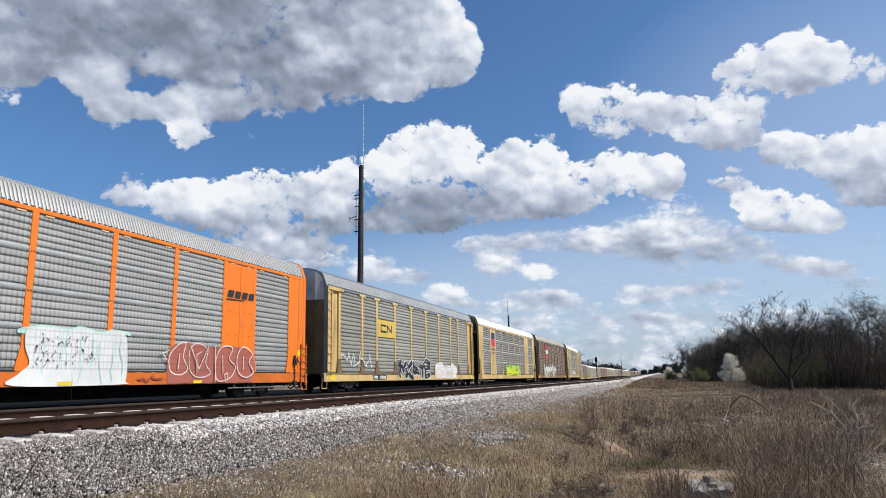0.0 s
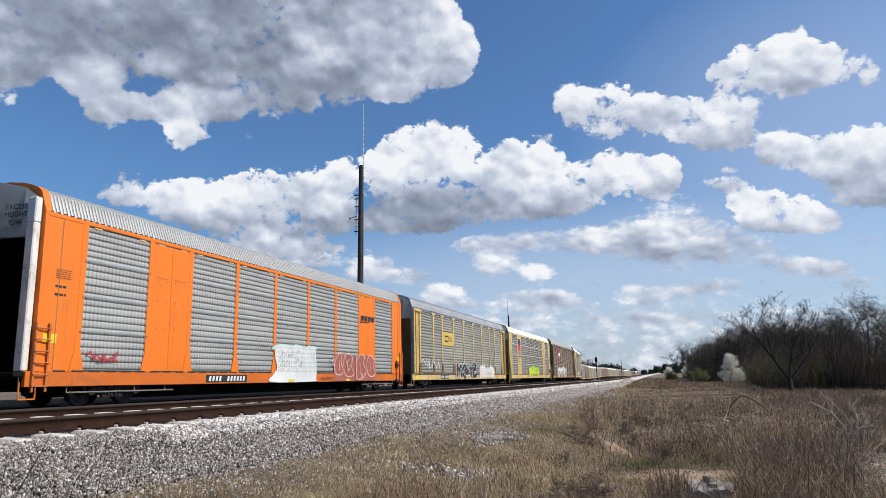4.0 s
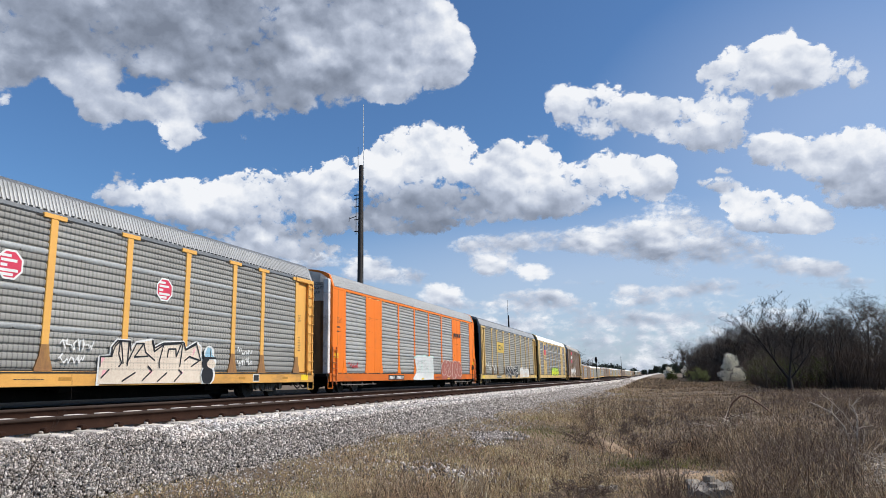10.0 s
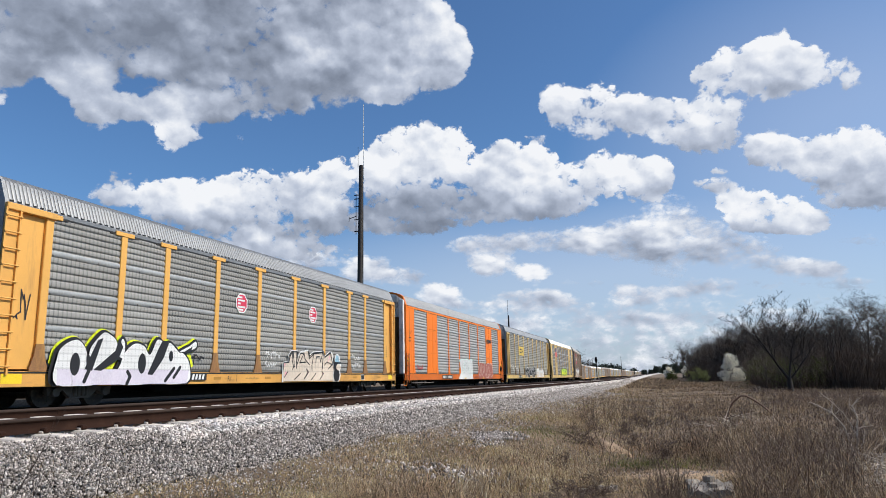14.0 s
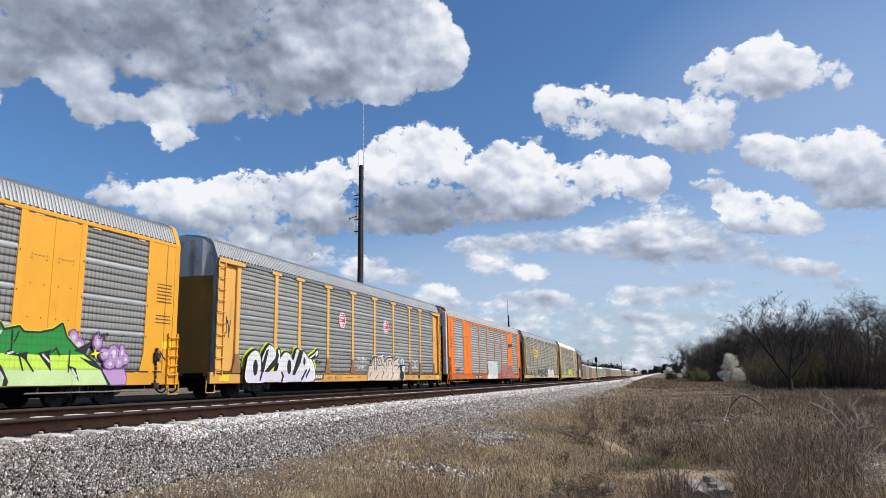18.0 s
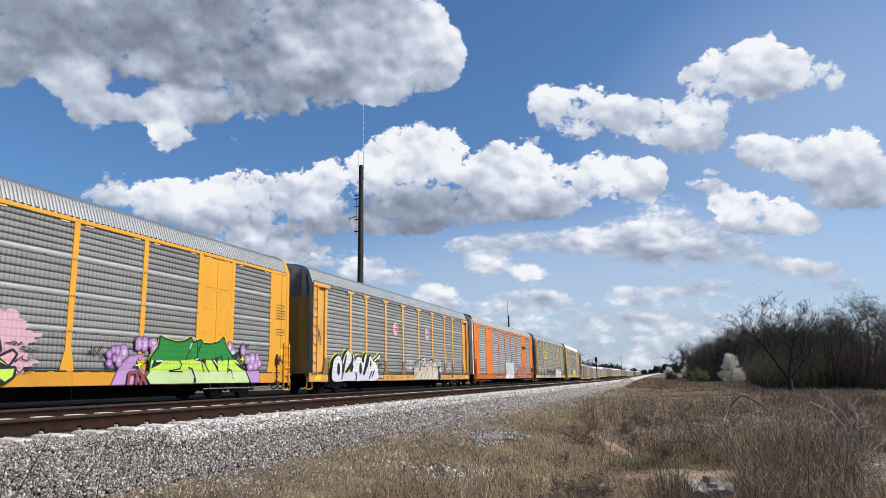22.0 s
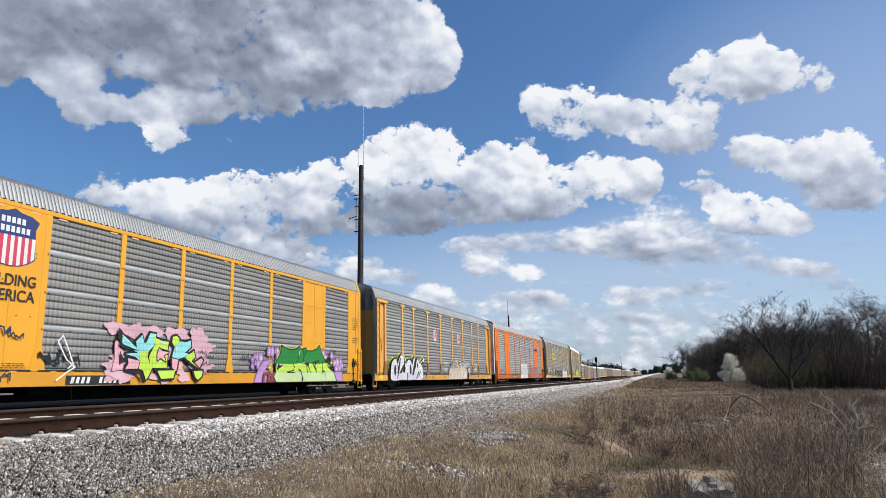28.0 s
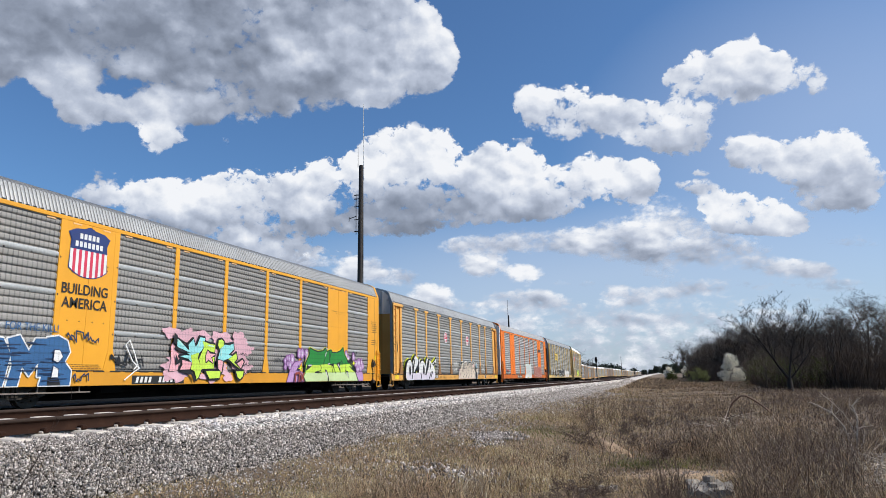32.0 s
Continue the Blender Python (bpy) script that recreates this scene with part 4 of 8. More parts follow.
def underframe_mesh():
    bm = bmesh.new()
    box(bm, -0.3, 0.3, -8.6, 8.6, 0.17, 0.95, 0.02)
    box(bm, -0.3, 0.3, -13.6, 13.6, 0.45, 0.94, 0.02)
    box(bm, -1.4, 1.4, -13.6, 13.6, 0.88, 0.96)
    for y in np.arange(-8, 8.1, 2.0):
        box(bm, -1.35, 1.35, y - 0.08, y + 0.08, 0.62, 0.9)
    rod(bm, (0.75, -3.2, 0.58), (0.75, -2.2, 0.58), 0.22, sides=14)
    rod(bm, (0.8, 1.2, 0.62), (0.8, 1.7, 0.62), 0.15, sides=14)
    rod(bm, (0.95, -12, 0.52), (0.95, 12, 0.52), 0.02, sides=6)
    for s in (-1, 1):
        box(bm, 0.55, 1.1, min(s * 6.0, s * 6.9), max(s * 6.0, s * 6.9), 0.35, 0.8, 0.03)
        rod(bm, (0.6, s * 4.0, 0.42), (0.6, s * 8.6, 0.36), 0.03, sides=6)
    box(bm, 0.6, 1.0, -0.4, 0.5, 0.4, 0.85, 0.03)
    return finished(bm, "underframe", M["black"])


def guard_pipe_mesh(s):
    bm = bmesh.new()
    rod(bm, (1.4, s * 7.6, 0.4), (1.4, s * 12.0, 0.4), 0.024, sides=6)
    for y in (8.0, 9.4, 12.0):
        rod(bm, (1.4, s * y, 0.4), (1.36, s * y + 0.05, 0.62), 0.024, sides=6)
    return finished(bm, "guard_pipe", M["pipe"])


def hand_brake_mesh(s):
    bm = bmesh.new()
    y = s * 12.3
    box(bm, 1.5, 1.62, y - 0.12, y + 0.1, 1.32, 1.62, 0.03)
    rod(bm, (1.54, y, 1.5), (1.66, y, 1.5), 0.1, sides=12)
    rod(bm, (1.62, y + 0.05, 1.66), (1.62, y + 0.34, 1.36), 0.02, sides=6)
    box(bm, 1.52, 1.6, y - 0.05, y + 0.03, 1.6, 1.76, 0.012)
    for k in range(5):
        box(bm, 1.53, 1.58, y - 0.04 + 0.02 * (k % 2), y + 0.02 + 0.02 * (k % 2), 0.62 + 0.14 * k, 0.74 + 0.14 * k, 0.012)
    box(bm, 1.5, 1.64, y - 0.14, y + 0.1, 0.46, 0.64, 0.02)
    rod(bm, (1.55, y - 0.02, 0.6), (1.3, y + s * 0.5, 0.42), 0.02, sides=6)
    return finished(bm, "hand_brake", M["iron"])


def hose_mesh(s):
    bm = bmesh.new()
    pts = [Vector((0.35, s * (13.5 + 0.78 * f), 0.72 - 0.42 * math.sin(f * math.pi * 0.75))) for f in [k / 7 for k in range(8)]]
    for a, b in zip(pts, pts[1:]):
        rod(bm, a, b, 0.03, sides=7)
    return finished(bm, "air_hose", M["black"])


def ladder(car, x, y, z0, z1, width, material, rungs):
    lad = new("ladder")
    lad.empty_display_size = 0.2
    lad.parent = car
    lad.matrix_basis = pose(x, y, 0)
    rail_me = kept(("ladder_rail", z0, z1, material), lambda: finished(boxed(-0.03, 0.03, -0.03, 0.03, z0, z1, bevel=0.006), "ladder_rail", M[material]))
    rung_me = kept(("rung", width, material), lambda: finished(rod(bmesh.new(), (0.05, -width / 2 - 0.04, 0), (0.05, width / 2 + 0.04, 0), 0.021, sides=7), "rung", M[material]))
    for s in (-1, 1):
        part("ladder_rail", rail_me, None, lad, at=pose(0, s * width / 2, 0))
    for k in range(rungs):
        part("rung", rung_me, None, lad, at=pose(0, 0, z0 + (k + 0.5) * (z1 - z0) / rungs))


# ---- paint and lettering on the near side ----
def flat_mesh(name, polys, material, x):
    """Flat painted shapes in the plane of the side, each lifted a hair over the one before."""
    bm = bmesh.new()
    for k, poly in enumerate(polys):
        vs = [bm.verts.new((x + 0.0004 * k, u, max(v, SILL_LO + 0.003))) for u, v in poly]
        f = bm.faces.new(vs)
        if f.normal.x < 0 or True:
            f.normal_update()
            if f.normal.x < 0:
                f.normal_flip()
    return finished(bm, name, material)


def stroke(p, q, w0, w1):
    """A rounded bar from p to q as an outline."""
    a, b = Vector(p), Vector(q)
    d = (b - a)
    ang = math.atan2(d.y, d.x)
    out = []
    for k in range(6):
        t = ang + math.pi / 2 + k * math.pi / 5
        out.append((a.x + w0 * math.cos(t), a.y + w0 * math.sin(t)))
    for k in range(6):
        t = ang - math.pi / 2 + k * math.pi / 5
        out.append((b.x + w1 * math.cos(t), b.y + w1 * math.sin(t)))
    return out


def blob(cu, cv, ru, rv, r, n=18, rough=0.2):
    ph = [r.uniform(0, 6.28) for _ in range(3)]
    return [(cu + ru * k * math.cos(t), cv + rv * k * math.sin(t)) for t in [2 * math.pi * i / n for i in range(n)]
            for k in [1 + rough * (0.6 * math.sin(3 * t + ph[0]) + 0.4 * math.sin(5 * t + ph[1]) + 0.3 * math.sin(7 * t + ph[2]))]]


def paint_material(name, colour):
    """Thin spray paint: uneven tone; above the sill, punched holes show and the ribs' shade is painted as darker lines.
    """
    m = surface(name, colour, 0.55, 0, 0.9, 22, 0.14, scaled(colour, 0.72), (0.6, 0.85), 0.0)
    nt = m.node_tree
    bsdf = nt.nodes["Principled BSDF"]
    tc, sep = nt.nodes.new("ShaderNodeTexCoord"), nt.nodes.new("ShaderNodeSeparateXYZ")
    nt.links.new(tc.outputs["Object"], sep.inputs[0])

    def calc(op, p, q=0.0):
        k = nt.nodes.new("ShaderNodeMath")
        k.operation = op
        for i, v in enumerate((p, q)):
            if isinstance(v, bpy.types.NodeSocket):
                nt.links.new(v, k.inputs[i])
            else:
                k.inputs[i].default_value = v
        return k.outputs[0]

    def wave(axis, period):
        return calc("SINE", calc("MULTIPLY", sep.outputs[axis], 2 * math.pi / period))
    above = calc("GREATER_THAN", sep.outputs["Z"], DECK + 0.03)
    holes = calc("MULTIPLY", calc("GREATER_THAN", wave("Y", 0.15), 0.86), calc("GREATER_THAN", wave("Z", 0.051), 0.2))
    # darker lines put the shade of the ribs into the paint colour
    ribs = calc("MULTIPLY", calc("GREATER_THAN", wave("Z", 0.202), 0.8), 0.22)
    fac = calc("MULTIPLY", calc("MAXIMUM", calc("MULTIPLY", holes, 0.5), ribs), above)
    old = bsdf.inputs["Base Color"].links[0].from_socket
    nt.links.new(mixed(nt, fac, old, scaled(colour, 0.15)), bsdf.inputs["Base Color"])
    return m


PAINT = {k: paint_material("spray_" + k, c) for k, c in dict(
    white=(0.76, 0.75, 0.73), black=(0.015, 0.014, 0.016), green=(0.02, 0.24, 0.035), lime=(0.55, 0.78, 0.08), pale_green=(0.55, 0.68, 0.33),
    lilac=(0.48, 0.28, 0.52), pink=(0.85, 0.42, 0.46), cyan=(0.3, 0.72, 0.72), maroon=(0.27, 0.055, 0.04), blue=(0.035, 0.12, 0.28), navy=(0.015, 0.035, 0.09),
    yellow=(0.72, 0.8, 0.02), cream=(0.72, 0.6, 0.48), lavender=(0.66, 0.6, 0.68), red=(0.45, 0.05, 0.05), mint=(0.5, 0.76, 0.66), mist=(0.72, 0.42, 0.48), plum=(0.2, 0.07, 0.24), film=(0.4, 0.115, 0.08), pale_line=(0.74, 0.62, 0.55), sky=(0.3, 0.5, 0.62)).items()}
SIDE_X = 1.536
M["spray_blue"] = PAINT["blue"]


def letters(y0, y1, z0, z1, n, r, w):
    """Random letter-like groups of strokes: (index, from, to)."""
    out, step = [], (y1 - y0) / n
    for k in range(n):
        u0, u1 = y0 + k * step + w * 0.6, y0 + (k + 1) * step - w * 0.4
        lo, hi = z0 + w + r.uniform(0, 0.1) * (z1 - z0), z1 - w - r.uniform(0, 0.15) * (z1 - z0)
        mid, um = (lo + hi) / 2 + r.uniform(-0.1, 0.1), (u0 + u1) / 2
        forms = [[((u0, lo), (u0, hi)), ((u0, hi), (u1, mid)), ((u1, mid), (u0, mid - 0.1))],
                 [((u0, lo), (um, hi)), ((um, hi), (u1, lo)), ((u0 + 0.2, mid), (u1 - 0.2, mid))],
                 [((u0, hi), (u0, lo)), ((u0, mid), (u1, hi)), ((u0, mid), (u1, lo))],
                 [((u0, lo), (u0, hi)), ((u0, hi), (um, mid)), ((um, mid), (u1, hi)), ((u1, hi), (u1, lo))],
                 [((u0, hi), (u1, hi)), ((u0, hi), (u0, lo)), ((u0, lo), (u1, lo)), ((u0, mid), (u1 - 0.1, mid))],
                 [((u0, hi), (um, mid)), ((u1, hi), (um, mid)), ((um, mid), (um, lo))]]
        for a, b in r.choice(forms):
            j = 0.12 * step
            out.append((k, (a[0] + r.uniform(-j, j), a[1] + r.uniform(-j, j)), (b[0] + r.uniform(-j, j), b[1] + r.uniform(-j, j))))
    return out


def graffiti(car, y0, y1, z0, z1, seed, fills, outline="black", halo=None, n=4, w=0.2, ground=None, shine="white", x=SIDE_X, label=""):
    """One spray-painted piece: a cloud of colour, outlined letter-like strokes and shines. One thing's paint, a mesh a colour."""
    r = random.Random(seed)
    lay = [x]

    def add(polys, colour):
        if polys:
            tagged(part("graffiti", flat_mesh("graffiti", polys, PAINT[colour], lay[0]), None, car, label), kind="stuff")
            lay[0] += 0.0004 * len(polys) + 0.001
    if ground:
        step = (y1 - y0) / n
        add([[(y0, z0), (y1, z0), (y1 - 0.1, z0 + 0.45 * (z1 - z0)), (y0 + 0.15, z0 + 0.5 * (z1 - z0))]] + [blob(y0 + (k + 0.5) * step, (z0 + z1) / 2, step * 0.65, (z1 - z0) * 0.45, r) for k in range(n)], ground)
    s = letters(y0, y1, z0, z1, n, r, w)
    if halo:
        add([stroke(a, b, w + 0.22 + r.uniform(-0.05, 0.08), w + 0.2 + r.uniform(-0.05, 0.08)) for _, a, b in s], halo)
    add([stroke(a, b, w + 0.055, w + 0.055) for _, a, b in s], outline)
    add([stroke(a, b, w, w * 0.9) for _, a, b in s], fills[0])
    for i, c in enumerate(fills[1:]):
        cut = z0 + (z1 - z0) * (0.52 - 0.22 * i)
        low_part = []
        for k, a, b in s:
            p, q = (a, b) if a[1] < b[1] else (b, a)
            if p[1] + w < cut:
                t = min(1.0, max(0.05, (cut - p[1]) / max(q[1] - p[1], 0.05)))
                low_part.append(stroke(p, (p[0] + (q[0] - p[0]) * t, p[1] + (q[1] - p[1]) * t - w * 0.5 if t < 1 else q[1]), w * 0.92, w * 0.88))
        add(low_part, c)
    if shine:
        add([stroke((a[0] + 0.3 * w, a[1] + 0.2 * w), (a[0] + (b[0] - a[0]) * 0.3 + 0.3 * w, a[1] + (b[1] - a[1]) * 0.3), 0.02, 0.028) for _, a, b in s], shine)
    add([stroke((u, v), (u + r.uniform(-0.5, 0.5), v + r.uniform(-0.4, 0.15)), 0.012, 0.03) for u, v in [(r.uniform(y0, y1), r.uniform(z0, z1)) for _ in range(n * 2)]], outline)


def scribble(car, y0, y1, z0, z1, seed, colour, strokes=14, w=0.02, x=SIDE_X + 0.03):
    r = random.Random(seed)
    polys, p = [], (y0, (z0 + z1) / 2)
    for k in range(strokes):
        q = (y0 + (y1 - y0) * min(1, max(0, (k + 1) / strokes + r.uniform(-0.08, 0.08))), r.uniform(z0, z1))
        polys.append(stroke(p, q, w, w * r.uniform(0.6, 1.2)))
        p = q
    tagged(part("graffiti", flat_mesh("graffiti", polys, PAINT[colour], x), None, car), kind="stuff")


def bar_rows(car, y0, y1, z0, z1, rows, material, seed, x=SIDE_X + 0.003, name="lettering"):
    """Lines of small lettering too fine to read, as plain bars."""
    r = random.Random(seed)
    polys, h = [], (z1 - z0) / rows
    for k in range(rows):
        u = y0
        top = z1 - k * h
        while u < y1 - 0.05:
            e = min(y1, u + r.uniform(0.04, 0.13))
            polys.append([(u, top - h * 0.3), (e, top - h * 0.3), (e, top), (u, top)])
            u = e + 0.035
    tagged(part(name, flat_mesh(name, polys, M[material], x), None, car), kind="stuff")


def lettered(car, text, y, z, size, material, x, spread=1.0, bold=0.0):
    fc = bpy.data.curves.new("lettering", "FONT")
    fc.body, fc.size, fc.align_x, fc.extrude, fc.offset = text, size, "CENTER", 0.001, bold
    tmp = new("lettering", fc)
    me = bpy.data.meshes.new_from_object(tmp)
    bpy.data.objects.remove(tmp)
    me.materials.clear()
    me.materials.append(M[material])
    m = Matrix.Translation((x, y, z)) @ Matrix(((0, 0, 1, 0), (1, 0, 0, 0), (0, 1, 0, 0), (0, 0, 0, 1))) @ Matrix.Diagonal((spread, 1, 1, 1))
    return part("lettering", me, None, car, at=m)


def plate(car, y0, y1, z0, z1, material, x=SIDE_X, name="placard", label=""):
    return part(name, flat_mesh(name, [[(y0, z0), (y1, z0), (y1, z1), (y0, z1)]], M[material], x), None, car, label)


def number_bars(car, y0, y1, z0, z1, x=SIDE_X + 0.004, material="mark_white"):
    step = (y1 - y0) / 11.5
    lean = (z1 - z0) * 0.25
    polys = []
    for k in [0, 1, 2, 3, 5.5, 6.5, 7.5, 8.5, 9.5, 10.5]:
        u = y0 + k * step
        polys.append([(u, z0), (u + 0.6 * step, z0), (u + 0.6 * step + lean, z1), (u + lean, z1)])
    tagged(part("lettering", flat_mesh("lettering", polys, M[material], x), None, car, "plain bars for a car number"), kind="stuff")


def autorack(paint, panel, roof, style, solid, label, end_paint=None, wheels=None):
    """A closed auto-carrier car. style 'flush' has narrow posts level with the sheets, 'posted' has proud posts with caps and flared feet."""
    car = empty("autorack_car", label, "railway car", "cars of the freight train")
    wheels = [] if wheels is None else wheels
    end_paint = end_paint or "brown"
    proud = 1.53 if style == "posted" else 1.518
    part("underframe", kept("underframe", underframe_mesh), None, car)
    for y in (-10.06, 10.06):
        bogie(car, y, wheels, "dusty" if style == "posted" else "iron")
    for turn in (0, 180):
        part("coupler", kept("coupler", coupler_mesh), None, car, at=pose(0, 0, 0, 0, 0, turn))
    for s in (1, -1):
        x0, x1 = sorted((s * 1.40, s * proud))
        part("side_sill", kept(("sill", paint, s, style), lambda: finished(boxed(x0, x1, -13.45, 13.45, SILL_LO, DECK, bevel=0.012), "side_sill", M.get(paint + "_sill", M[paint]))), None, car)
    part("roof", roof_mesh(roof), None, car)
    # far side, plain
    part("side_wall", kept(("far", panel), lambda: finished(boxed(-1.5, -1.44, -13.2, 13.2, DECK, EAVE), "side_wall", M[panel])), None, car)
    # near side, bay by bay
    bays = list(zip(LINES[:-1], LINES[1:]))
    for k, (a, b) in enumerate(bays):
        w, mid = b - a, (a + b) / 2 - HALF
        if k in (0, len(bays) - 1):
            if style == "flush":
                me = kept(("end_panel", paint, round(w, 3)), lambda: finished(boxed(1.44, 1.508, -w / 2, w / 2, DECK, EAVE, bevel=0.01), "end_panel", M[paint]))
                part("end_panel", me, None, car, at=pose(0, mid, 0))
                me = kept("end_seam", lambda: finished(boxed(1.506, 1.513, -0.016, 0.016, DECK + 0.05, EAVE - 0.1), "end_seam", M["rusted_faded"]))
                part("end_seam", me, None, car, at=pose(0, mid + (0.12 if k else -0.12), 0))
            else:
                me = kept(("end_panel_set", paint), lambda: finished(boxed(1.36, 1.44, -0.58, 0.68, DECK + 0.05, EAVE - 0.2, bevel=0.01), "end_panel", M[paint]))
                part("end_panel", me, None, car, at=pose(0, mid, 0, 0, 0, 0) if k == 0 else pose(0, mid - 0.1, 0))
                s = -1 if k == 0 else 1
                me = kept(("corner_post", paint, s), lambda: finished(boxed(1.40, 1.53, mid + s * 0.3 + min(0, s * 0.4), mid + s * 0.3 + max(0, s * 0.4), DECK - 0.1, EAVE - 0.12, bevel=0.012), "corner_post", M[paint]))
                part("corner_post", me, None, car)
                ladder(car, 1.56, mid + s * 0.5, DECK - 0.1, EAVE - 0.15, 0.42, paint, 10)
                me = kept(("end_beam", paint, s), lambda: finished(boxed(1.36, 1.6, mid + s * 0.72 - 1.55 * (s > 0), mid + s * 0.72 + 1.55 * (s < 0), EAVE - 0.2, EAVE - 0.02, bevel=0.015), "end_beam", M[paint]))
                part("end_beam", me, None, car)
            continue
        if k in solid:
            bm = boxed(1.44, 1.51, -w / 2, w / 2, DECK, EAVE - 0.02, bevel=0.01)
            part("solid_panel", kept(("solid", paint, round(w, 3)), lambda: finished(bm, "solid_panel", M[paint])), None, car, at=pose(0, mid, 0))
            bm2 = bmesh.new()
            box(bm2, 1.508, 1.52, -0.012, 0.012, DECK + 0.1, EAVE - 0.1)
            dots = bmesh.new()
            for y, z in [(q * u, v) for q in (-1, 1) for u, v in ((0.2, 3.98), (0.2, 4.1), (0.32, 4.08), (0.44, 4.08), (0.56, 4.08), (0.68, 3.98), (0.68, 4.1), (0.24, 3.3), (0.66, 3.3), (0.24, 2.4), (0.66, 2.4))]:
                box(dots, 1.508, 1.52, y - 0.016, y + 0.016, z - 0.014, z + 0.014)
            tagged(part("bolt_row", kept("panel_bolts", lambda: finished(dots, "bolt_row", M["iron"])), None, car, at=pose(0, mid, 0)), kind="stuff")
            part("seam", kept(("seam", paint), lambda: finished(bm2, "seam", M[paint])), None, car, at=pose(0, mid, 0))
        else:
            part("bay_panel", bay_panel(w - 0.05, panel), None, car, at=pose(1.497, mid, 0))
            tagged(part("bolt_row", bolts_mesh(w - 0.05), None, car, at=pose(1.497, mid, 0)), kind="stuff")
    for k, y in enumerate(LINES[1:-1]):
        yy = y - HALF
        if style == "flush":
            bm = boxed(1.44, 1.518, -0.105, 0.105, DECK, EAVE - 0.05, bevel=0.01)
            prism(bm, [(-0.25, DECK), (-0.19, DECK + 0.3), (-0.105, DECK + 0.62), (0.105, DECK + 0.62), (0.19, DECK + 0.3), (0.25, DECK)], "x", 1.5, 1.522)
            part("post", kept(("post", paint), lambda: finished(bm, "post", M[paint])), None, car, at=pose(0, yy, 0))
        else:
            bm = boxed(1.44, 1.53, -0.125, 0.125, DECK, EAVE - 0.06, bevel=0.014)
            foot = prism(bmesh.new(), [(-0.13, DECK + 0.72), (-0.17, DECK + 0.4), (-0.29, DECK + 0.06), (-0.29, DECK), (0.29, DECK), (0.29, DECK + 0.06), (0.17, DECK + 0.4), (0.13, DECK + 0.72)], "x", 1.49, 1.536)
            part("post_foot", kept(("foot", paint), lambda: finished(foot, "post_foot", M["rusted_" + paint])), None, car, "rust-stained flared foot", at=pose(0, yy, 0))
            part("post", kept(("ppost", paint), lambda: finished(bm, "post", M[paint])), None, car, at=pose(0, yy, 0))
            part("post_cap", kept(("cap", paint), lambda: finished(boxed(1.42, 1.55, -0.39, 0.39, EAVE - 0.17, EAVE - 0.03, bevel=0.015), "post_cap", M[paint])), None, car, at=pose(0, yy, 0))
    top = paint if style == "flush" else "roof"
    part("top_chord", kept(("chord", top, style), lambda: finished(boxed(1.40, 1.522 if style == "flush" else 1.5, -13.15, 13.15, EAVE - 0.09, EAVE + 0.035, bevel=0.012), "top_chord", M[top])), None, car)
    # black strips stand for dark slots and the shaded gaps at eave and sill
    slots, tabs = bmesh.new(), bmesh.new()
    out = 1.512 if style == "flush" else 1.503
    for a, b in bays[1:-1]:
        box(slots, 1.49, out, a - HALF + 0.12, b - HALF - 0.12, EAVE - 0.128, EAVE - 0.094)
        for q in np.linspace(a + 0.45, b - 0.45, 2):
            box(tabs, 1.49, 1.521, q - HALF - 0.15, q - HALF + 0.15, EAVE - 0.15, EAVE - 0.112)
        box(slots, 1.49, out + 0.004, a - HALF + 0.1, b - HALF - 0.1, DECK + 0.012, DECK + 0.04)
    for q in np.arange(-13.04, 13.05, 0.23):
        box(slots, 1.47, 1.515, q - 0.05, q + 0.05, EAVE + 0.036, EAVE + 0.07)
    if style == "posted":
        box(slots, 1.5, 1.541, -13.2, 13.2, DECK - 0.055, DECK - 0.012)
    else:
        for q in np.arange(-12.6, 12.6, 0.62):
            box(slots, 1.5, 1.527, q, q + 0.4, DECK - 0.012, DECK + 0.03)
    tagged(part("vent_slot", kept(("slots", style), lambda: finished(slots, "vent_slot", M["mark_black"])), None, car), kind="stuff")
    tagged(part("tab", kept(("tabs", paint, style), lambda: finished(tabs, "tab", M["tab"] if style == "flush" else M["iron"])), None, car), kind="stuff")
    for s in (-1, 1):
        edge = paint if style == "flush" else "band_dull"
        part("end_frame", kept(("hoop", edge, s), lambda: finished(hoop(s * (13.02 if style == "flush" else 13.12), s * 13.24, 0.03 if style == "flush" else 0.012), "end_frame", M[edge])), None, car)
        if style == "flush":
            ladder(car, 1.55, s * 13.05, DECK - 0.55, DECK + 1.3, 0.42, "orange_end" if paint == "orange" else paint, 6)
        part("end_door", kept(("end_lo", end_paint, s), lambda: finished(end_wall(s * 13.2, s, DECK, 4.62), "end_door", M[end_paint])), None, car, "lower end doors")
        part("end_gable", kept(("end_hi", s), lambda: finished(end_wall(s * 13.2, s, 4.62, 6.4), "end_gable", M["grey_end"])), None, car, "grey upper end panel")
        part("end_platform", kept(("platform", s), lambda: finished(boxed(-1.45, 1.45, min(s * 13.2, s * 13.75), max(s * 13.2, s * 13.75), 0.84, DECK - 0.02, bevel=0.01), "end_platform", M["black"])), None, car)
        bm = bmesh.new()
        for q in (-1, 1):
            rod(bm, (1.45, s * 13.3 + q * 0.25, 0.25), (1.45, s * 13.3 + q * 0.25, 0.7), 0.02, sides=6)
        rod(bm, (1.45, s * 13.3 - 0.25, 0.25), (1.45, s * 13.3 + 0.25, 0.25), 0.02, sides=6)
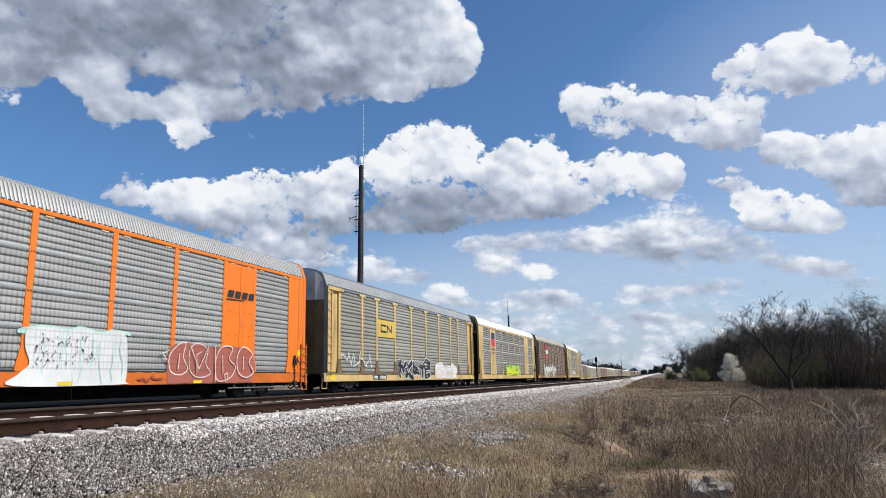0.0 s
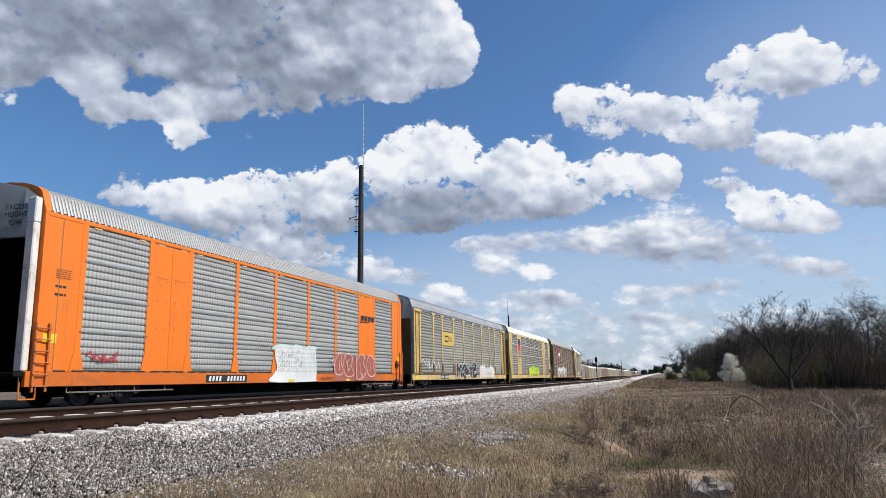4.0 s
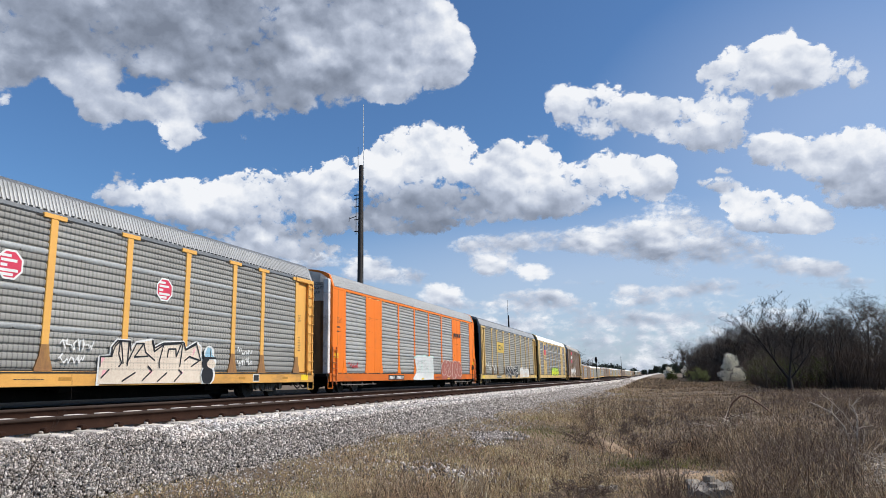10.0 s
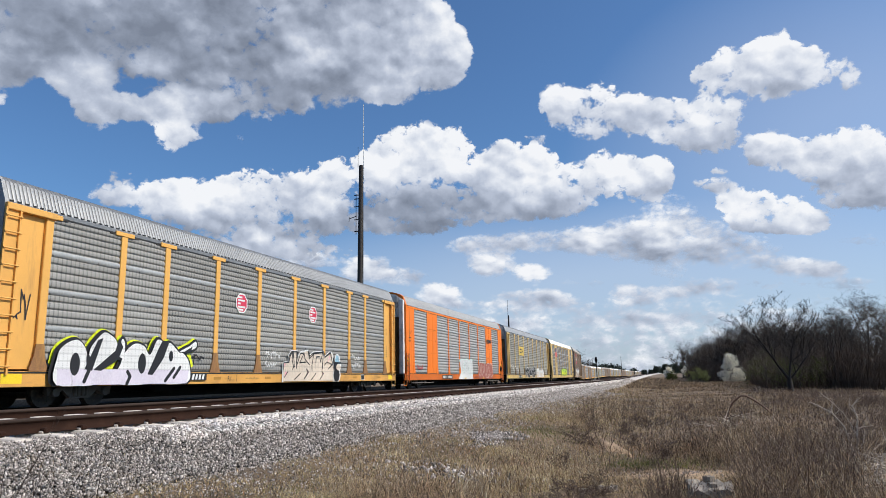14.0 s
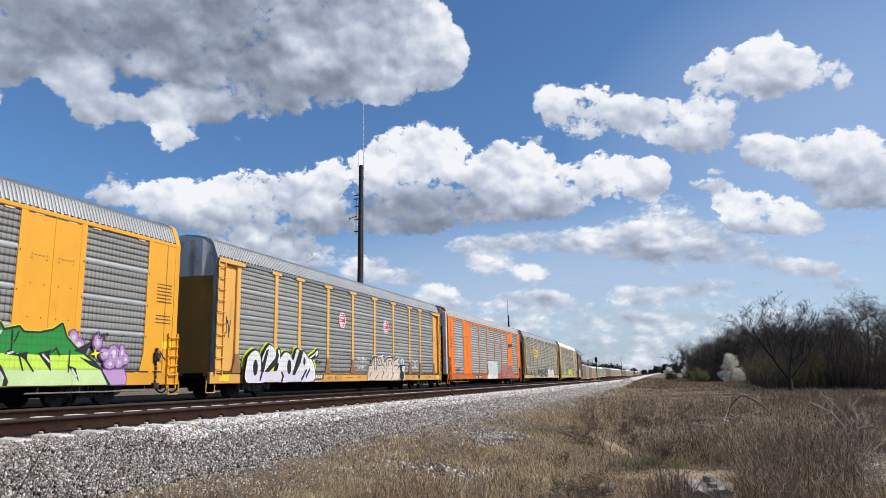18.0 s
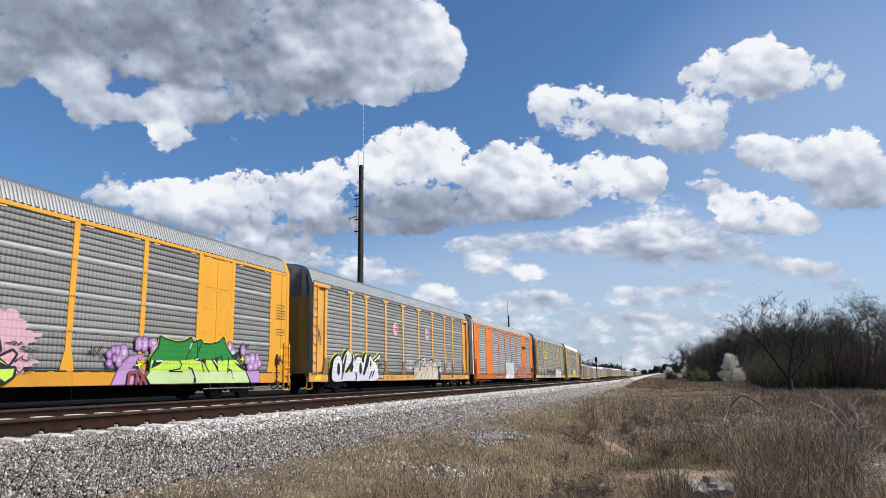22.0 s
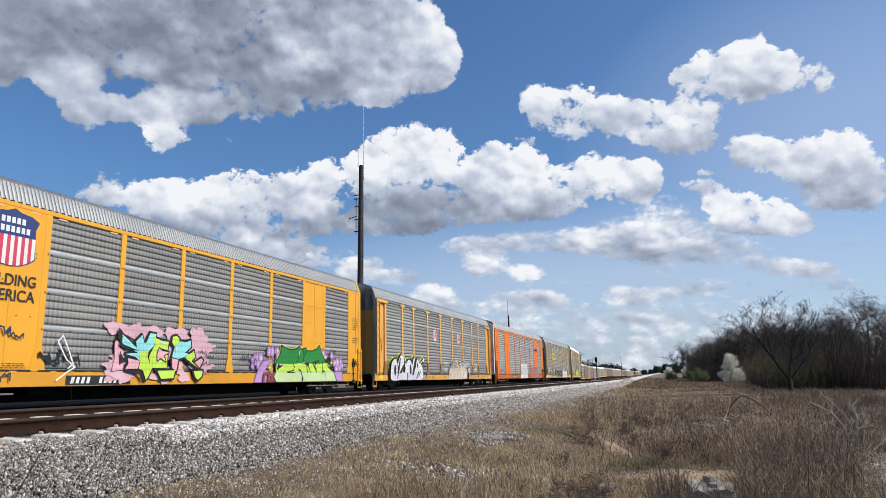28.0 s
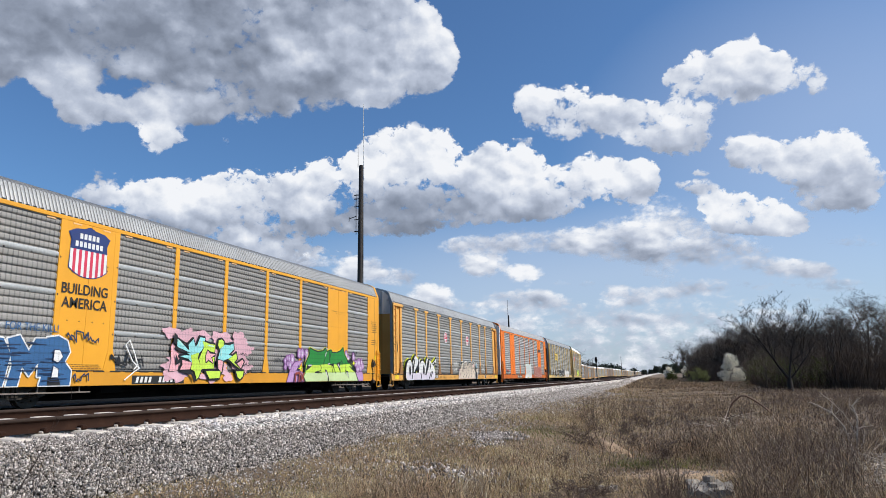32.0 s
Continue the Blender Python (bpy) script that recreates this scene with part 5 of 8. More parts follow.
        if style == "flush":
            part("guard_pipe", kept("guard" + str(s), lambda: guard_pipe_mesh(s)), None, car, "dusty grey pipe beside the bogie")
        if style == "flush" and s > 0:
            part("hand_brake", kept("brake" + str(s), lambda: hand_brake_mesh(s)), None, car, "grimy dark hand brake gear and chain")
        part("uncoupling_lever", kept("lever" + str(s), lambda: finished(rod(rod(bmesh.new(), (1.42, s * 13.55, 0.82), (0.3, s * 13.75, 0.8), 0.018, sides=6), (1.42, s * 13.55, 0.82), (1.47, s * 13.6, 0.52), 0.018, sides=6), "uncoupling_lever", M["iron"])), None, car)
        part("air_hose", kept("hose" + str(s), lambda: hose_mesh(s)), None, car)
        part("step", kept(("step", paint, s), lambda: finished(bm, "step", M[paint])), None, car)
        plate(car, s * 12.6 - 0.3, s * 12.6 + 0.3, SILL_LO + 0.09, DECK - 0.07, "sign_yellow", proud + 0.003, "placard", "yellow warning placard") if style == "posted" else plate(car, s * 12.85 - 0.28, s * 12.85 + 0.28, 1.75, 2.0, "sign_yellow", 1.512, "placard", "yellow warning placard")
    return car, wheels


def shield(car, y, z, x):
    """A plain shield: dark top, red and white stripes below."""
    polys_white, polys_red = [], []
    drop = lambda u: -0.5 - 0.24 * (1 - (abs(u) / 0.68) ** 2.2)
    for k in range(13):
        a, b = -0.68 + k * 1.36 / 13, -0.68 + (k + 1) * 1.36 / 13
        (polys_white if k % 2 == 0 else polys_red).append([(y + a, z + drop(a)), (y + b, z + drop(b)), (y + b, z + 0.1), (y + a, z + 0.1)])
    head = [(y + u, z + v) for u, v in [(-0.68, 0.05), (0.68, 0.05), (0.64, 0.28), (0.74, 0.5), (0.5, 0.62), (0.2, 0.66), (0, 0.74), (-0.2, 0.66), (-0.5, 0.62), (-0.74, 0.5), (-0.64, 0.28)]]
    rim = [(y - 0.68, z + drop(-0.68))] + head[2:][::-1] + [(y + 0.68, z + drop(0.68))] + [(y + u, z + drop(u)) for u in (0.5, 0.25, 0, -0.25, -0.5)]
    part("emblem", flat_mesh("emblem", [[(y + (u - y) * 1.05, z + (v - z) * 1.04) for u, v in rim]], M["mark_blue"], x - 0.006), None, car, "navy edge of a shield emblem")
    tagged(part("emblem", flat_mesh("emblem", polys_white, M["mark_white"], x), None, car, "white stripes of a shield emblem"), kind="stuff")
    tagged(part("emblem", flat_mesh("emblem", polys_red, M["mark_red"], x), None, car, "red stripes of a shield emblem"), kind="stuff")
    part("emblem", flat_mesh("emblem", [head], M["mark_blue"], x + 0.006), None, car, "navy head of a shield emblem")
    bars = [[(y + u, z + v), (y + u + 0.105, z + v), (y + u + 0.105, z + v + 0.16), (y + u, z + v + 0.16)] for v, n in ((0.37, 5), (0.13, 7)) for u in [(-n / 2 + i) * 0.15 for i in range(n)]]
    tagged(part("emblem", flat_mesh("emblem", bars, M["mark_white"], x + 0.008), None, car, "white bars on the emblem"), kind="stuff")


def paint_layer(car, polys, colour, x):
    ob = part("graffiti", flat_mesh("graffiti", polys, PAINT[colour], x), None, car)
    tagged(ob, kind="stuff")
    return x + 0.0004 * len(polys) + 0.001


def rounded(pts, n=5):
    """A closed smooth line through the points."""
    out, k = [], len(pts)
    for i in range(k):
        a, b, c, d = (Vector(pts[(i + j - 1) % k]) for j in range(4))
        for f in [m / n for m in range(n)]:
            p = b + 0.5 * f * (c - a + f * (2 * a - 5 * b + 4 * c - d + f * (3 * (b - c) + d - a)))
            out.append((p.x, p.y))
    return out


def along(pts, w, closed=False):
    """Strokes that follow a line."""
    ends = pts[1:] + pts[:1] if closed else pts[1:]
    return [stroke(p, q, w, w) for p, q in zip(pts, ends)]


def local(pts):
    return [(u - HALF, v) for u, v in pts]


def outlined(car, fills, w, line, x, smooth=False):
    """Painted shapes, each edged with a line; the edges lie under the fills of all."""
    shapes = [(c, rounded(local(p)) if smooth else local(p)) for c, p in fills]
    x = paint_layer(car, [q for _, p in shapes for q in along(p, w, True)], line, x)
    for colour in dict.fromkeys(c for c, _ in shapes):
        x = paint_layer(car, [p for c, p in shapes if c == colour], colour, x)
    return x


def wild_letters(car, x):
    """Three pointed letters in blue-green, lime and pink with heavy black edges over a pink cloud."""
    first = [("cyan", [(10.06, 2.16), (10.32, 2.0), (10.76, 1.72), (10.7, 1.92), (10.96, 2.14), (11.08, 1.88), (11.16, 1.92), (11.32, 2.22), (11.6, 2.2), (11.52, 1.84), (11.08, 1.44), (10.92, 1.32), (10.72, 1.44), (10.3, 1.52), (10.56, 1.56), (10.84, 1.56), (10.16, 1.82), (10.02, 2.0)]),
             ("pink", [(10.4, 1.4), (10.92, 1.32), (10.84, 1.08), (10.32, 1.06), (10.44, 1.24)]),
             ("lime", [(10.84, 1.56), (11.28, 1.68), (11.24, 1.46), (11.48, 1.1), (11.32, 0.82), (11.22, 0.74), (11.08, 1.02), (10.88, 1.08), (10.94, 1.3)])]
    middle_letter = [("lime", [(11.46, 2.1), (11.88, 2.0), (12.2, 1.98), (12.16, 1.7), (11.8, 1.76), (11.72, 1.58), (12.18, 1.54), (12.16, 1.12), (11.44, 1.1), (11.3, 1.46), (11.56, 1.88)]),
                     ("lime", [(11.72, 1.02), (12.58, 1.04), (12.52, 0.78), (11.92, 0.76)])]
    last = [("cyan", [(12.4, 1.48), (12.52, 1.84), (12.78, 2.02), (13.08, 2.0), (13.32, 2.08), (13.36, 1.86), (13.04, 1.64), (13.3, 1.6), (13.04, 1.5), (12.72, 1.42)]),
            ("lime", [(12.4, 2.16), (12.58, 2.2), (12.72, 2.12), (12.72, 1.96), (12.48, 1.84), (12.36, 1.98)]),
            ("lime", [(13.04, 1.48), (13.52, 1.72), (13.58, 1.5), (13.4, 1.36), (13.84, 1.12), (13.52, 1.24)]),
            ("pink", [(12.4, 1.44), (12.72, 1.4), (12.64, 1.0), (12.44, 1.12)]), ("pink", [(13.6, 1.32), (13.94, 1.48), (14.04, 1.4), (13.86, 1.14)]),
            ("lime", [(13.54, 1.02), (14.04, 1.04), (14.0, 0.84), (13.8, 0.72), (13.66, 0.8)])]
    side_wing = [("pink", [(9.8, 1.0), (9.9, 1.36), (9.86, 1.84), (10.0, 2.06), (10.08, 1.72), (10.36, 1.52), (10.24, 1.04)])]
    r = random.Random(4)
    mist = []
    for k in range(60):
        u, v = r.uniform(9.5, 14.6), r.uniform(0.8, 2.35)
        mist.append(blob(u - HALF, v, r.uniform(0.2, 0.45), r.uniform(0.1, 0.24), r, 14, 0.3))
    x = paint_layer(car, mist, "mist", x)
    x = outlined(car, side_wing, 0.02, "black", x)
    x = outlined(car, first + middle_letter + last, 0.075, "black", x)
    x = outlined(car, [("pink", [(11.68, 1.56), (11.76, 1.76), (11.9, 1.66), (12.24, 1.64), (11.98, 1.52), (12.1, 1.32), (11.82, 1.44), (11.7, 1.34)])], 0.04, "black", x)
    spikes = [[(9.94, 2.32), (10.12, 2.2), (10.1, 1.9), (9.92, 1.96)], [(10.0, 1.86), (10.84, 1.64), (10.3, 1.66), (10.02, 1.76)], [(10.04, 1.62), (10.2, 1.4), (10.4, 1.5), (10.28, 1.3), (10.1, 1.22)], [(10.24, 1.02), (10.8, 1.06), (11.1, 0.84), (11.12, 0.64), (10.9, 0.9), (10.5, 0.96)]]
    x = paint_layer(car, [local(p) for p in spikes], "black", x)
    shine = [[(10.12, 2.08), (10.4, 1.88)], [(11.32, 2.12), (11.26, 1.9)], [(12.6, 1.9), (12.56, 1.6)], [(11.76, 1.95), (12.08, 1.92)]]
    return paint_layer(car, [q for p in shine for q in along(local(p), 0.025)], "mint", x)


def green_piece(car, x):
    """A broad two-tone green piece with jagged black edges, running pale over the sill, between lilac bubbles."""
    fields = [("lilac", [(17.4, 0.6), (17.7, 1.18), (18.08, 1.46), (18.7, 1.54), (18.4, 1.2), (18.74, 0.98), (18.94, 0.6)]), ("lilac", [(24.3, 1.04), (25.2, 1.06), (25.32, 0.8), (25.3, 0.6), (24.6, 0.6)])]
    x = outlined(car, fields, 0.035, "plum", x)
    rings = [(17.22, 1.5, 0.09, 0.12), (17.38, 1.64, 0.09, 0.1), (17.54, 1.62, 0.1, 0.14), (17.8, 1.58, 0.16, 0.22), (17.44, 1.38, 0.08, 0.1), (17.24, 1.24, 0.1, 0.1), (17.62, 1.32, 0.13, 0.18), (18.42, 1.86, 0.15, 0.2), (18.68, 1.86, 0.14, 0.22), (19.06, 1.9, 0.2, 0.16), (19.14, 1.68, 0.16, 0.22),
             (23.2, 1.92, 0.16, 0.2), (23.4, 1.74, 0.2, 0.16), (24.08, 1.84, 0.16, 0.22), (24.4, 1.5, 0.22, 0.16), (24.72, 1.52, 0.2, 0.26), (25.06, 1.56, 0.12, 0.22), (25.22, 1.36, 0.14, 0.16), (24.96, 1.26, 0.18, 0.16), (24.6, 1.22, 0.2, 0.16)]
    for colour, k, q in (("plum", 0.045, 0), ("lilac", 0.0, 0), ("lavender", -0.05, 1)):
        x = paint_layer(car, [blob(u - HALF, v, max(0.03, a + k) * (0.6 if q else 1), max(0.03, b + k) * (0.6 if q else 1), random.Random(i), 14, 0.1) for i, (u, v, a, b) in enumerate(rings)], colour, x)
    crest = [(18.92, 1.08), (18.94, 1.4), (19.3, 1.8), (19.36, 2.12), (19.62, 2.04), (20.12, 1.96), (20.6, 2.02), (20.88, 2.16), (21.0, 1.99), (21.44, 2.1), (21.56, 1.97), (22.04, 1.97), (22.5, 2.08), (22.76, 2.26), (22.92, 1.92), (23.28, 1.62), (23.84, 1.32), (24.22, 1.04), (24.58, 0.6)]
    body = local(crest) + [(18.98 - HALF, 0.6), (18.78 - HALF, 0.82)]
    x = paint_layer(car, along(local(crest[1:17]), 0.085), "yellow", x)
    x = paint_layer(car, along(local(crest), 0.062) + along(local([(18.98, 1.0), (18.78, 0.82), (19.0, 0.6)]), 0.05), "black", x)
    x = paint_layer(car, [body], "green", x)
    x = paint_layer(car, [local([(18.98, 1.36), (20.2, 1.36), (21.2, 1.44), (22.3, 1.4), (23.56, 1.46), (24.22, 1.04), (18.94, 1.0)])], "lime", x)
    x = paint_layer(car, [local([(18.98, 1.0), (24.24, 1.03), (24.52, 0.6), (19.0, 0.6), (18.8, 0.82)])], "pale_green", x)
    cuts = [[(19.08, 1.36), (19.62, 1.38), (19.34, 1.22), (18.96, 1.08)], [(21.06, 1.4), (21.2, 1.52), (21.44, 1.42), (21.74, 1.48), (21.74, 1.24), (21.52, 1.36)], [(22.04, 1.46), (22.48, 1.56), (22.42, 1.4), (22.52, 0.96), (22.2, 1.3)],
            [(20.76, 1.18), (21.02, 1.12), (21.26, 0.72), (21.22, 0.6), (21.1, 0.62), (21.12, 0.84), (20.88, 1.04)], [(23.0, 1.16), (23.32, 1.08), (23.48, 0.68), (23.24, 0.96)], [(23.2, 1.56), (23.8, 1.84), (23.64, 1.46)], [(23.4, 1.4), (24.12, 1.2), (24.32, 1.0), (23.84, 1.16)]]
    lines = [[(20.64, 1.4), (20.82, 1.7), (20.9, 1.98)], [(21.26, 1.5), (21.24, 2.02)], [(21.48, 1.42), (21.64, 1.0)], [(23.08, 1.56), (23.08, 0.96)], [(20.32, 1.36), (20.44, 1.26), (20.38, 1.1), (19.84, 1.02)], [(21.32, 1.72), (21.44, 2.0)], [(21.6, 1.4), (21.95, 0.98)], [(19.84, 1.0), (20.5, 1.0)], [(22.5, 1.5), (22.62, 1.62), (22.74, 1.42)]]
    x = paint_layer(car, [local(p) for p in cuts] + [q for p in lines for q in along(local(p), 0.022)], "black", x)
    shine = [[(21.16, 1.42), (21.3, 1.46)], [(22.2, 1.42), (22.42, 1.24)], [(20.9, 1.08), (21.1, 0.8)], [(23.2, 1.04), (23.36, 0.84)], [(19.2, 1.33), (19.5, 1.34)], [(20.82, 1.8), (20.92, 1.98)]]
    x = paint_layer(car, [q for p in shine for q in along(local(p), 0.028)], "lavender", x)
    marks = [[(18.0, 0.62), (18.05, 0.96), (18.4, 0.98)], [(18.34, 0.62), (18.38, 0.98)], [(18.5, 0.64), (18.78, 0.96)], [(18.5, 0.96), (18.76, 0.64)]]
    x = paint_layer(car, [q for p in marks for q in along(local(p), 0.055)], "maroon", x)
    return stars(car, ((18.42, 1.2), (23.98, 1.5)), x)


def blue_letters(car, x):
    """Two and a half heavy blue block letters with white edges."""
    fills = [("blue", [(2.6, 1.74), (3.2, 1.86), (3.66, 1.8), (3.9, 1.4), (3.74, 0.6), (2.5, 0.6)]),
             ("blue", [(3.78, 1.8), (4.12, 1.9), (4.42, 1.5), (4.6, 1.84), (5.02, 1.86), (4.92, 0.84), (4.74, 0.84), (4.74, 1.2), (4.48, 0.86), (4.26, 1.1), (4.16, 0.6), (3.84, 0.6), (3.96, 1.12)]),
             ("blue", [(4.94, 1.88), (5.32, 1.94), (5.62, 1.82), (5.74, 1.52), (5.58, 1.24), (5.82, 1.0), (5.8, 0.6), (4.8, 0.6), (4.9, 1.0)])]
    x = outlined(car, fills, 0.045, "white", x)
    x = paint_layer(car, [local([(5.06, 0.6), (5.06, 0.82), (5.4, 0.84), (5.5, 0.6)]), local([(2.9, 0.6), (3.2, 1.0), (3.5, 0.6)])], "black", x)
    r = random.Random(8)
    bands = [stroke((u - HALF, v), (u - HALF + r.uniform(0.2, 0.6), v + r.uniform(-0.02, 0.02)), 0.014, 0.01) for u, v in [(r.uniform(2.6, 5.2), r.uniform(0.7, 1.75)) for _ in range(60)]]
    x = paint_layer(car, bands, "navy", x)
    return outlined(car, [("white", [(5.2, 1.56), (5.36, 1.56), (5.48, 1.38), (5.34, 1.22), (5.18, 1.28)]), ("white", [(5.2, 1.12), (5.36, 1.04), (5.36, 0.82), (5.16, 0.82)])], 0.02, "navy", x)


def stars(car, spots, x):
    """Four-pointed yellow stars with black edges."""
    for colour, k in (("black", 1.0), ("yellow", 0.7)):
        polys = []
        for y, z in spots:
            for a in range(4):
                t = a * math.pi / 2 + 0.2
                polys.append([(y - HALF + k * 0.08 * math.cos(t - 0.8), z + k * 0.08 * math.sin(t - 0.8)), (y - HALF + k * 0.3 * math.cos(t), z + k * 0.24 * math.sin(t)), (y - HALF + k * 0.08 * math.cos(t + 0.8), z + k * 0.08 * math.sin(t + 0.8)), (y - HALF, z)])
        x = paint_layer(car, polys, colour, x)
    return x


def bubbles(car, x):
    """Fat rounded white letters with heavy black lines, lilac low down, edged in lime yellow."""
    fills = [("white", [(2.92, 0.62), (2.9, 1.38), (3.08, 1.68), (3.5, 1.86), (3.8, 1.68), (3.94, 1.42), (4.04, 1.68), (4.32, 2.0), (4.56, 2.12), (4.96, 1.92), (5.0, 1.6), (4.56, 1.24), (4.4, 0.64)]),
             ("white", [(5.0, 0.64), (5.2, 1.2), (5.36, 1.56), (5.74, 1.84), (6.16, 1.78), (6.44, 1.52), (6.76, 2.02), (7.14, 1.76), (6.96, 1.14), (6.6, 0.64)]),
             ("white", [(6.7, 0.66), (6.98, 1.2), (7.14, 1.76), (7.36, 1.94), (7.82, 1.64), (8.06, 1.6), (8.38, 1.24), (8.3, 0.64)]), ("white", [(7.84, 1.66), (8.36, 1.88), (8.66, 2.04), (8.7, 1.84), (8.3, 1.7)]), ("white", [(5.1, 1.5), (5.2, 1.96), (5.34, 1.8), (5.3, 1.4)])]
    shapes = [rounded(local(p)) for _, p in fills]
    halo = [q for p in shapes for q in along(p, 0.125, True)]
    x = paint_layer(car, [q for q in halo if max(v for _, v in q) > 1.5], "yellow", x)
    x = paint_layer(car, [local([(8.1, 1.5), (8.5, 1.6), (8.7, 1.2), (8.44, 1.06)]), local([(4.5, 1.08), (5.12, 1.34), (4.9, 0.9), (4.4, 0.72)])], "yellow", x)
    x = outlined(car, fills, 0.085, "black", x, True)
    x = paint_layer(car, [local([(2.92, 1.05), (8.36, 1.06), (8.28, 0.6), (2.94, 0.6)])], "lavender", x)
    cuts = [[(3.84, 1.04), (4.26, 1.88), (4.46, 1.96), (4.12, 1.0)], [(4.16, 1.02), (4.96, 1.6), (5.08, 1.98), (5.26, 1.72), (5.1, 1.34), (4.46, 1.0)], [(6.36, 0.9), (6.78, 1.68), (6.98, 2.0), (7.32, 2.0), (7.08, 1.44), (6.6, 0.88)], [(8.06, 1.66), (8.5, 1.86), (8.44, 1.72), (8.2, 1.6)]]
    oval = lambda u, v, a, b: [(u - HALF + a * math.cos(k * math.pi / 8), v + b * math.sin(k * math.pi / 8)) for k in range(16)]
    cuts = [local(p) for p in cuts] + [oval(3.5, 1.18, 0.17, 0.32), oval(6.1, 1.24, 0.17, 0.32), oval(7.42, 1.5, 0.1, 0.18)]
    lines = [[(7.6, 1.1), (7.2, 0.7)], [(7.9, 1.14), (7.6, 0.8)], [(5.5, 0.62), (5.62, 0.84), (5.5, 0.98)], [(3.94, 1.4), (4.0, 1.0), (3.86, 0.7)]]
    return paint_layer(car, cuts + [q for p in lines for q in along(local(p), 0.06)], "black", x)


def blocks(car, x):
    """Packed blocky cream letters with fine black lines and a white edge."""
    top = [(14.74, 0.62), (14.76, 1.16), (14.76, 1.4), (15.18, 1.44), (15.2, 1.72), (15.4, 1.92), (15.92, 1.92), (15.96, 1.64), (16.2, 1.88), (16.9, 2.0), (17.02, 1.76), (17.4, 1.92), (18.42, 2.0), (18.54, 1.76), (19.12, 2.02), (19.36, 1.88), (19.38, 1.4), (19.7, 1.36), (19.52, 0.62)]
    x = paint_layer(car, along(local(top), 0.065), "white", x)
    x = paint_layer(car, [local(top)], "cream", x)
    x = paint_layer(car, [local(p) for p in ([(14.84, 0.8), (15.12, 1.0), (14.9, 1.04)], [(14.8, 1.2), (14.96, 1.36), (14.84, 1.44)], [(18.3, 0.86), (18.5, 0.96), (18.34, 1.04)], [(18.9, 1.5), (19.1, 1.76), (19.0, 1.84)], [(16.8, 1.04), (17.0, 1.0), (16.9, 0.9)])], "pink", x)
    lines = [[(14.78, 1.14), (14.78, 1.42), (15.22, 1.44)], [(15.22, 1.48), (15.32, 1.74), (15.52, 1.92), (15.48, 1.52), (15.62, 1.24), (15.52, 1.14)], [(15.56, 1.92), (15.68, 1.24)], [(15.88, 1.92), (15.86, 1.18)], [(15.84, 1.24), (16.2, 1.86), (16.52, 1.88), (16.14, 1.44), (16.72, 1.48)]]
    lines += [[(16.52, 1.88), (16.62, 1.6), (17.04, 1.36)], [(16.9, 1.96), (17.02, 1.64)], [(17.02, 1.64), (17.44, 1.88), (17.26, 1.32), (17.28, 1.12)], [(17.44, 1.88), (18.32, 1.96), (18.08, 1.5), (18.04, 1.76), (17.68, 1.74), (17.64, 1.48)], [(18.38, 1.92), (18.28, 1.18)], [(18.54, 1.74), (19.12, 1.96), (19.38, 1.4)], [(18.52, 1.38), (18.76, 1.52), (19.32, 1.4), (18.88, 1.18)]]
    lines += [[(15.68, 0.7), (16.2, 0.96)], [(16.54, 0.72), (16.94, 1.02), (16.76, 1.16)], [(17.22, 0.68), (17.64, 0.96)], [(18.04, 0.68), (18.4, 0.96), (18.24, 1.06)], [(14.84, 0.8), (15.12, 1.04)]]
    return paint_layer(car, [q for p in lines + [top[3:8], top[9:15]] for q in along(local(p), 0.026)], "black", x)


def capped_figure(car, y, z, x):
    """A small rounded painted shape with a pale cap beside the letters."""
    at = lambda u, v: (y - HALF + u, z + v)
    ring = lambda cu, cv, ru, rv: [at(cu + ru * math.cos(k * math.pi / 6), cv + rv * math.sin(k * math.pi / 6)) for k in range(12)]
    x = paint_layer(car, [ring(0.35, 0.3, 0.42, 0.4), ring(0.42, 0.75, 0.4, 0.3), ring(0.38, 1.08, 0.3, 0.26)], "white", x)
    x = paint_layer(car, [ring(0.32, 0.28, 0.34, 0.34), ring(0.2, 0.72, 0.2, 0.24)], "black", x)
    x = paint_layer(car, [ring(0.52, 0.68, 0.25, 0.16)], "cream", x)
    x = paint_layer(car, [[at(0.14, 0.9), at(0.75, 0.9), at(0.55, 1.02), at(0.5, 1.24), at(0.28, 1.28), at(0.16, 1.08)]], "sky", x)
    return paint_layer(car, [stroke(at(0.12, 0.88), at(0.78, 0.9), 0.05, 0.03), stroke(at(0.44, 0.9), at(0.46, 1.2), 0.02, 0.02)], "black", x)


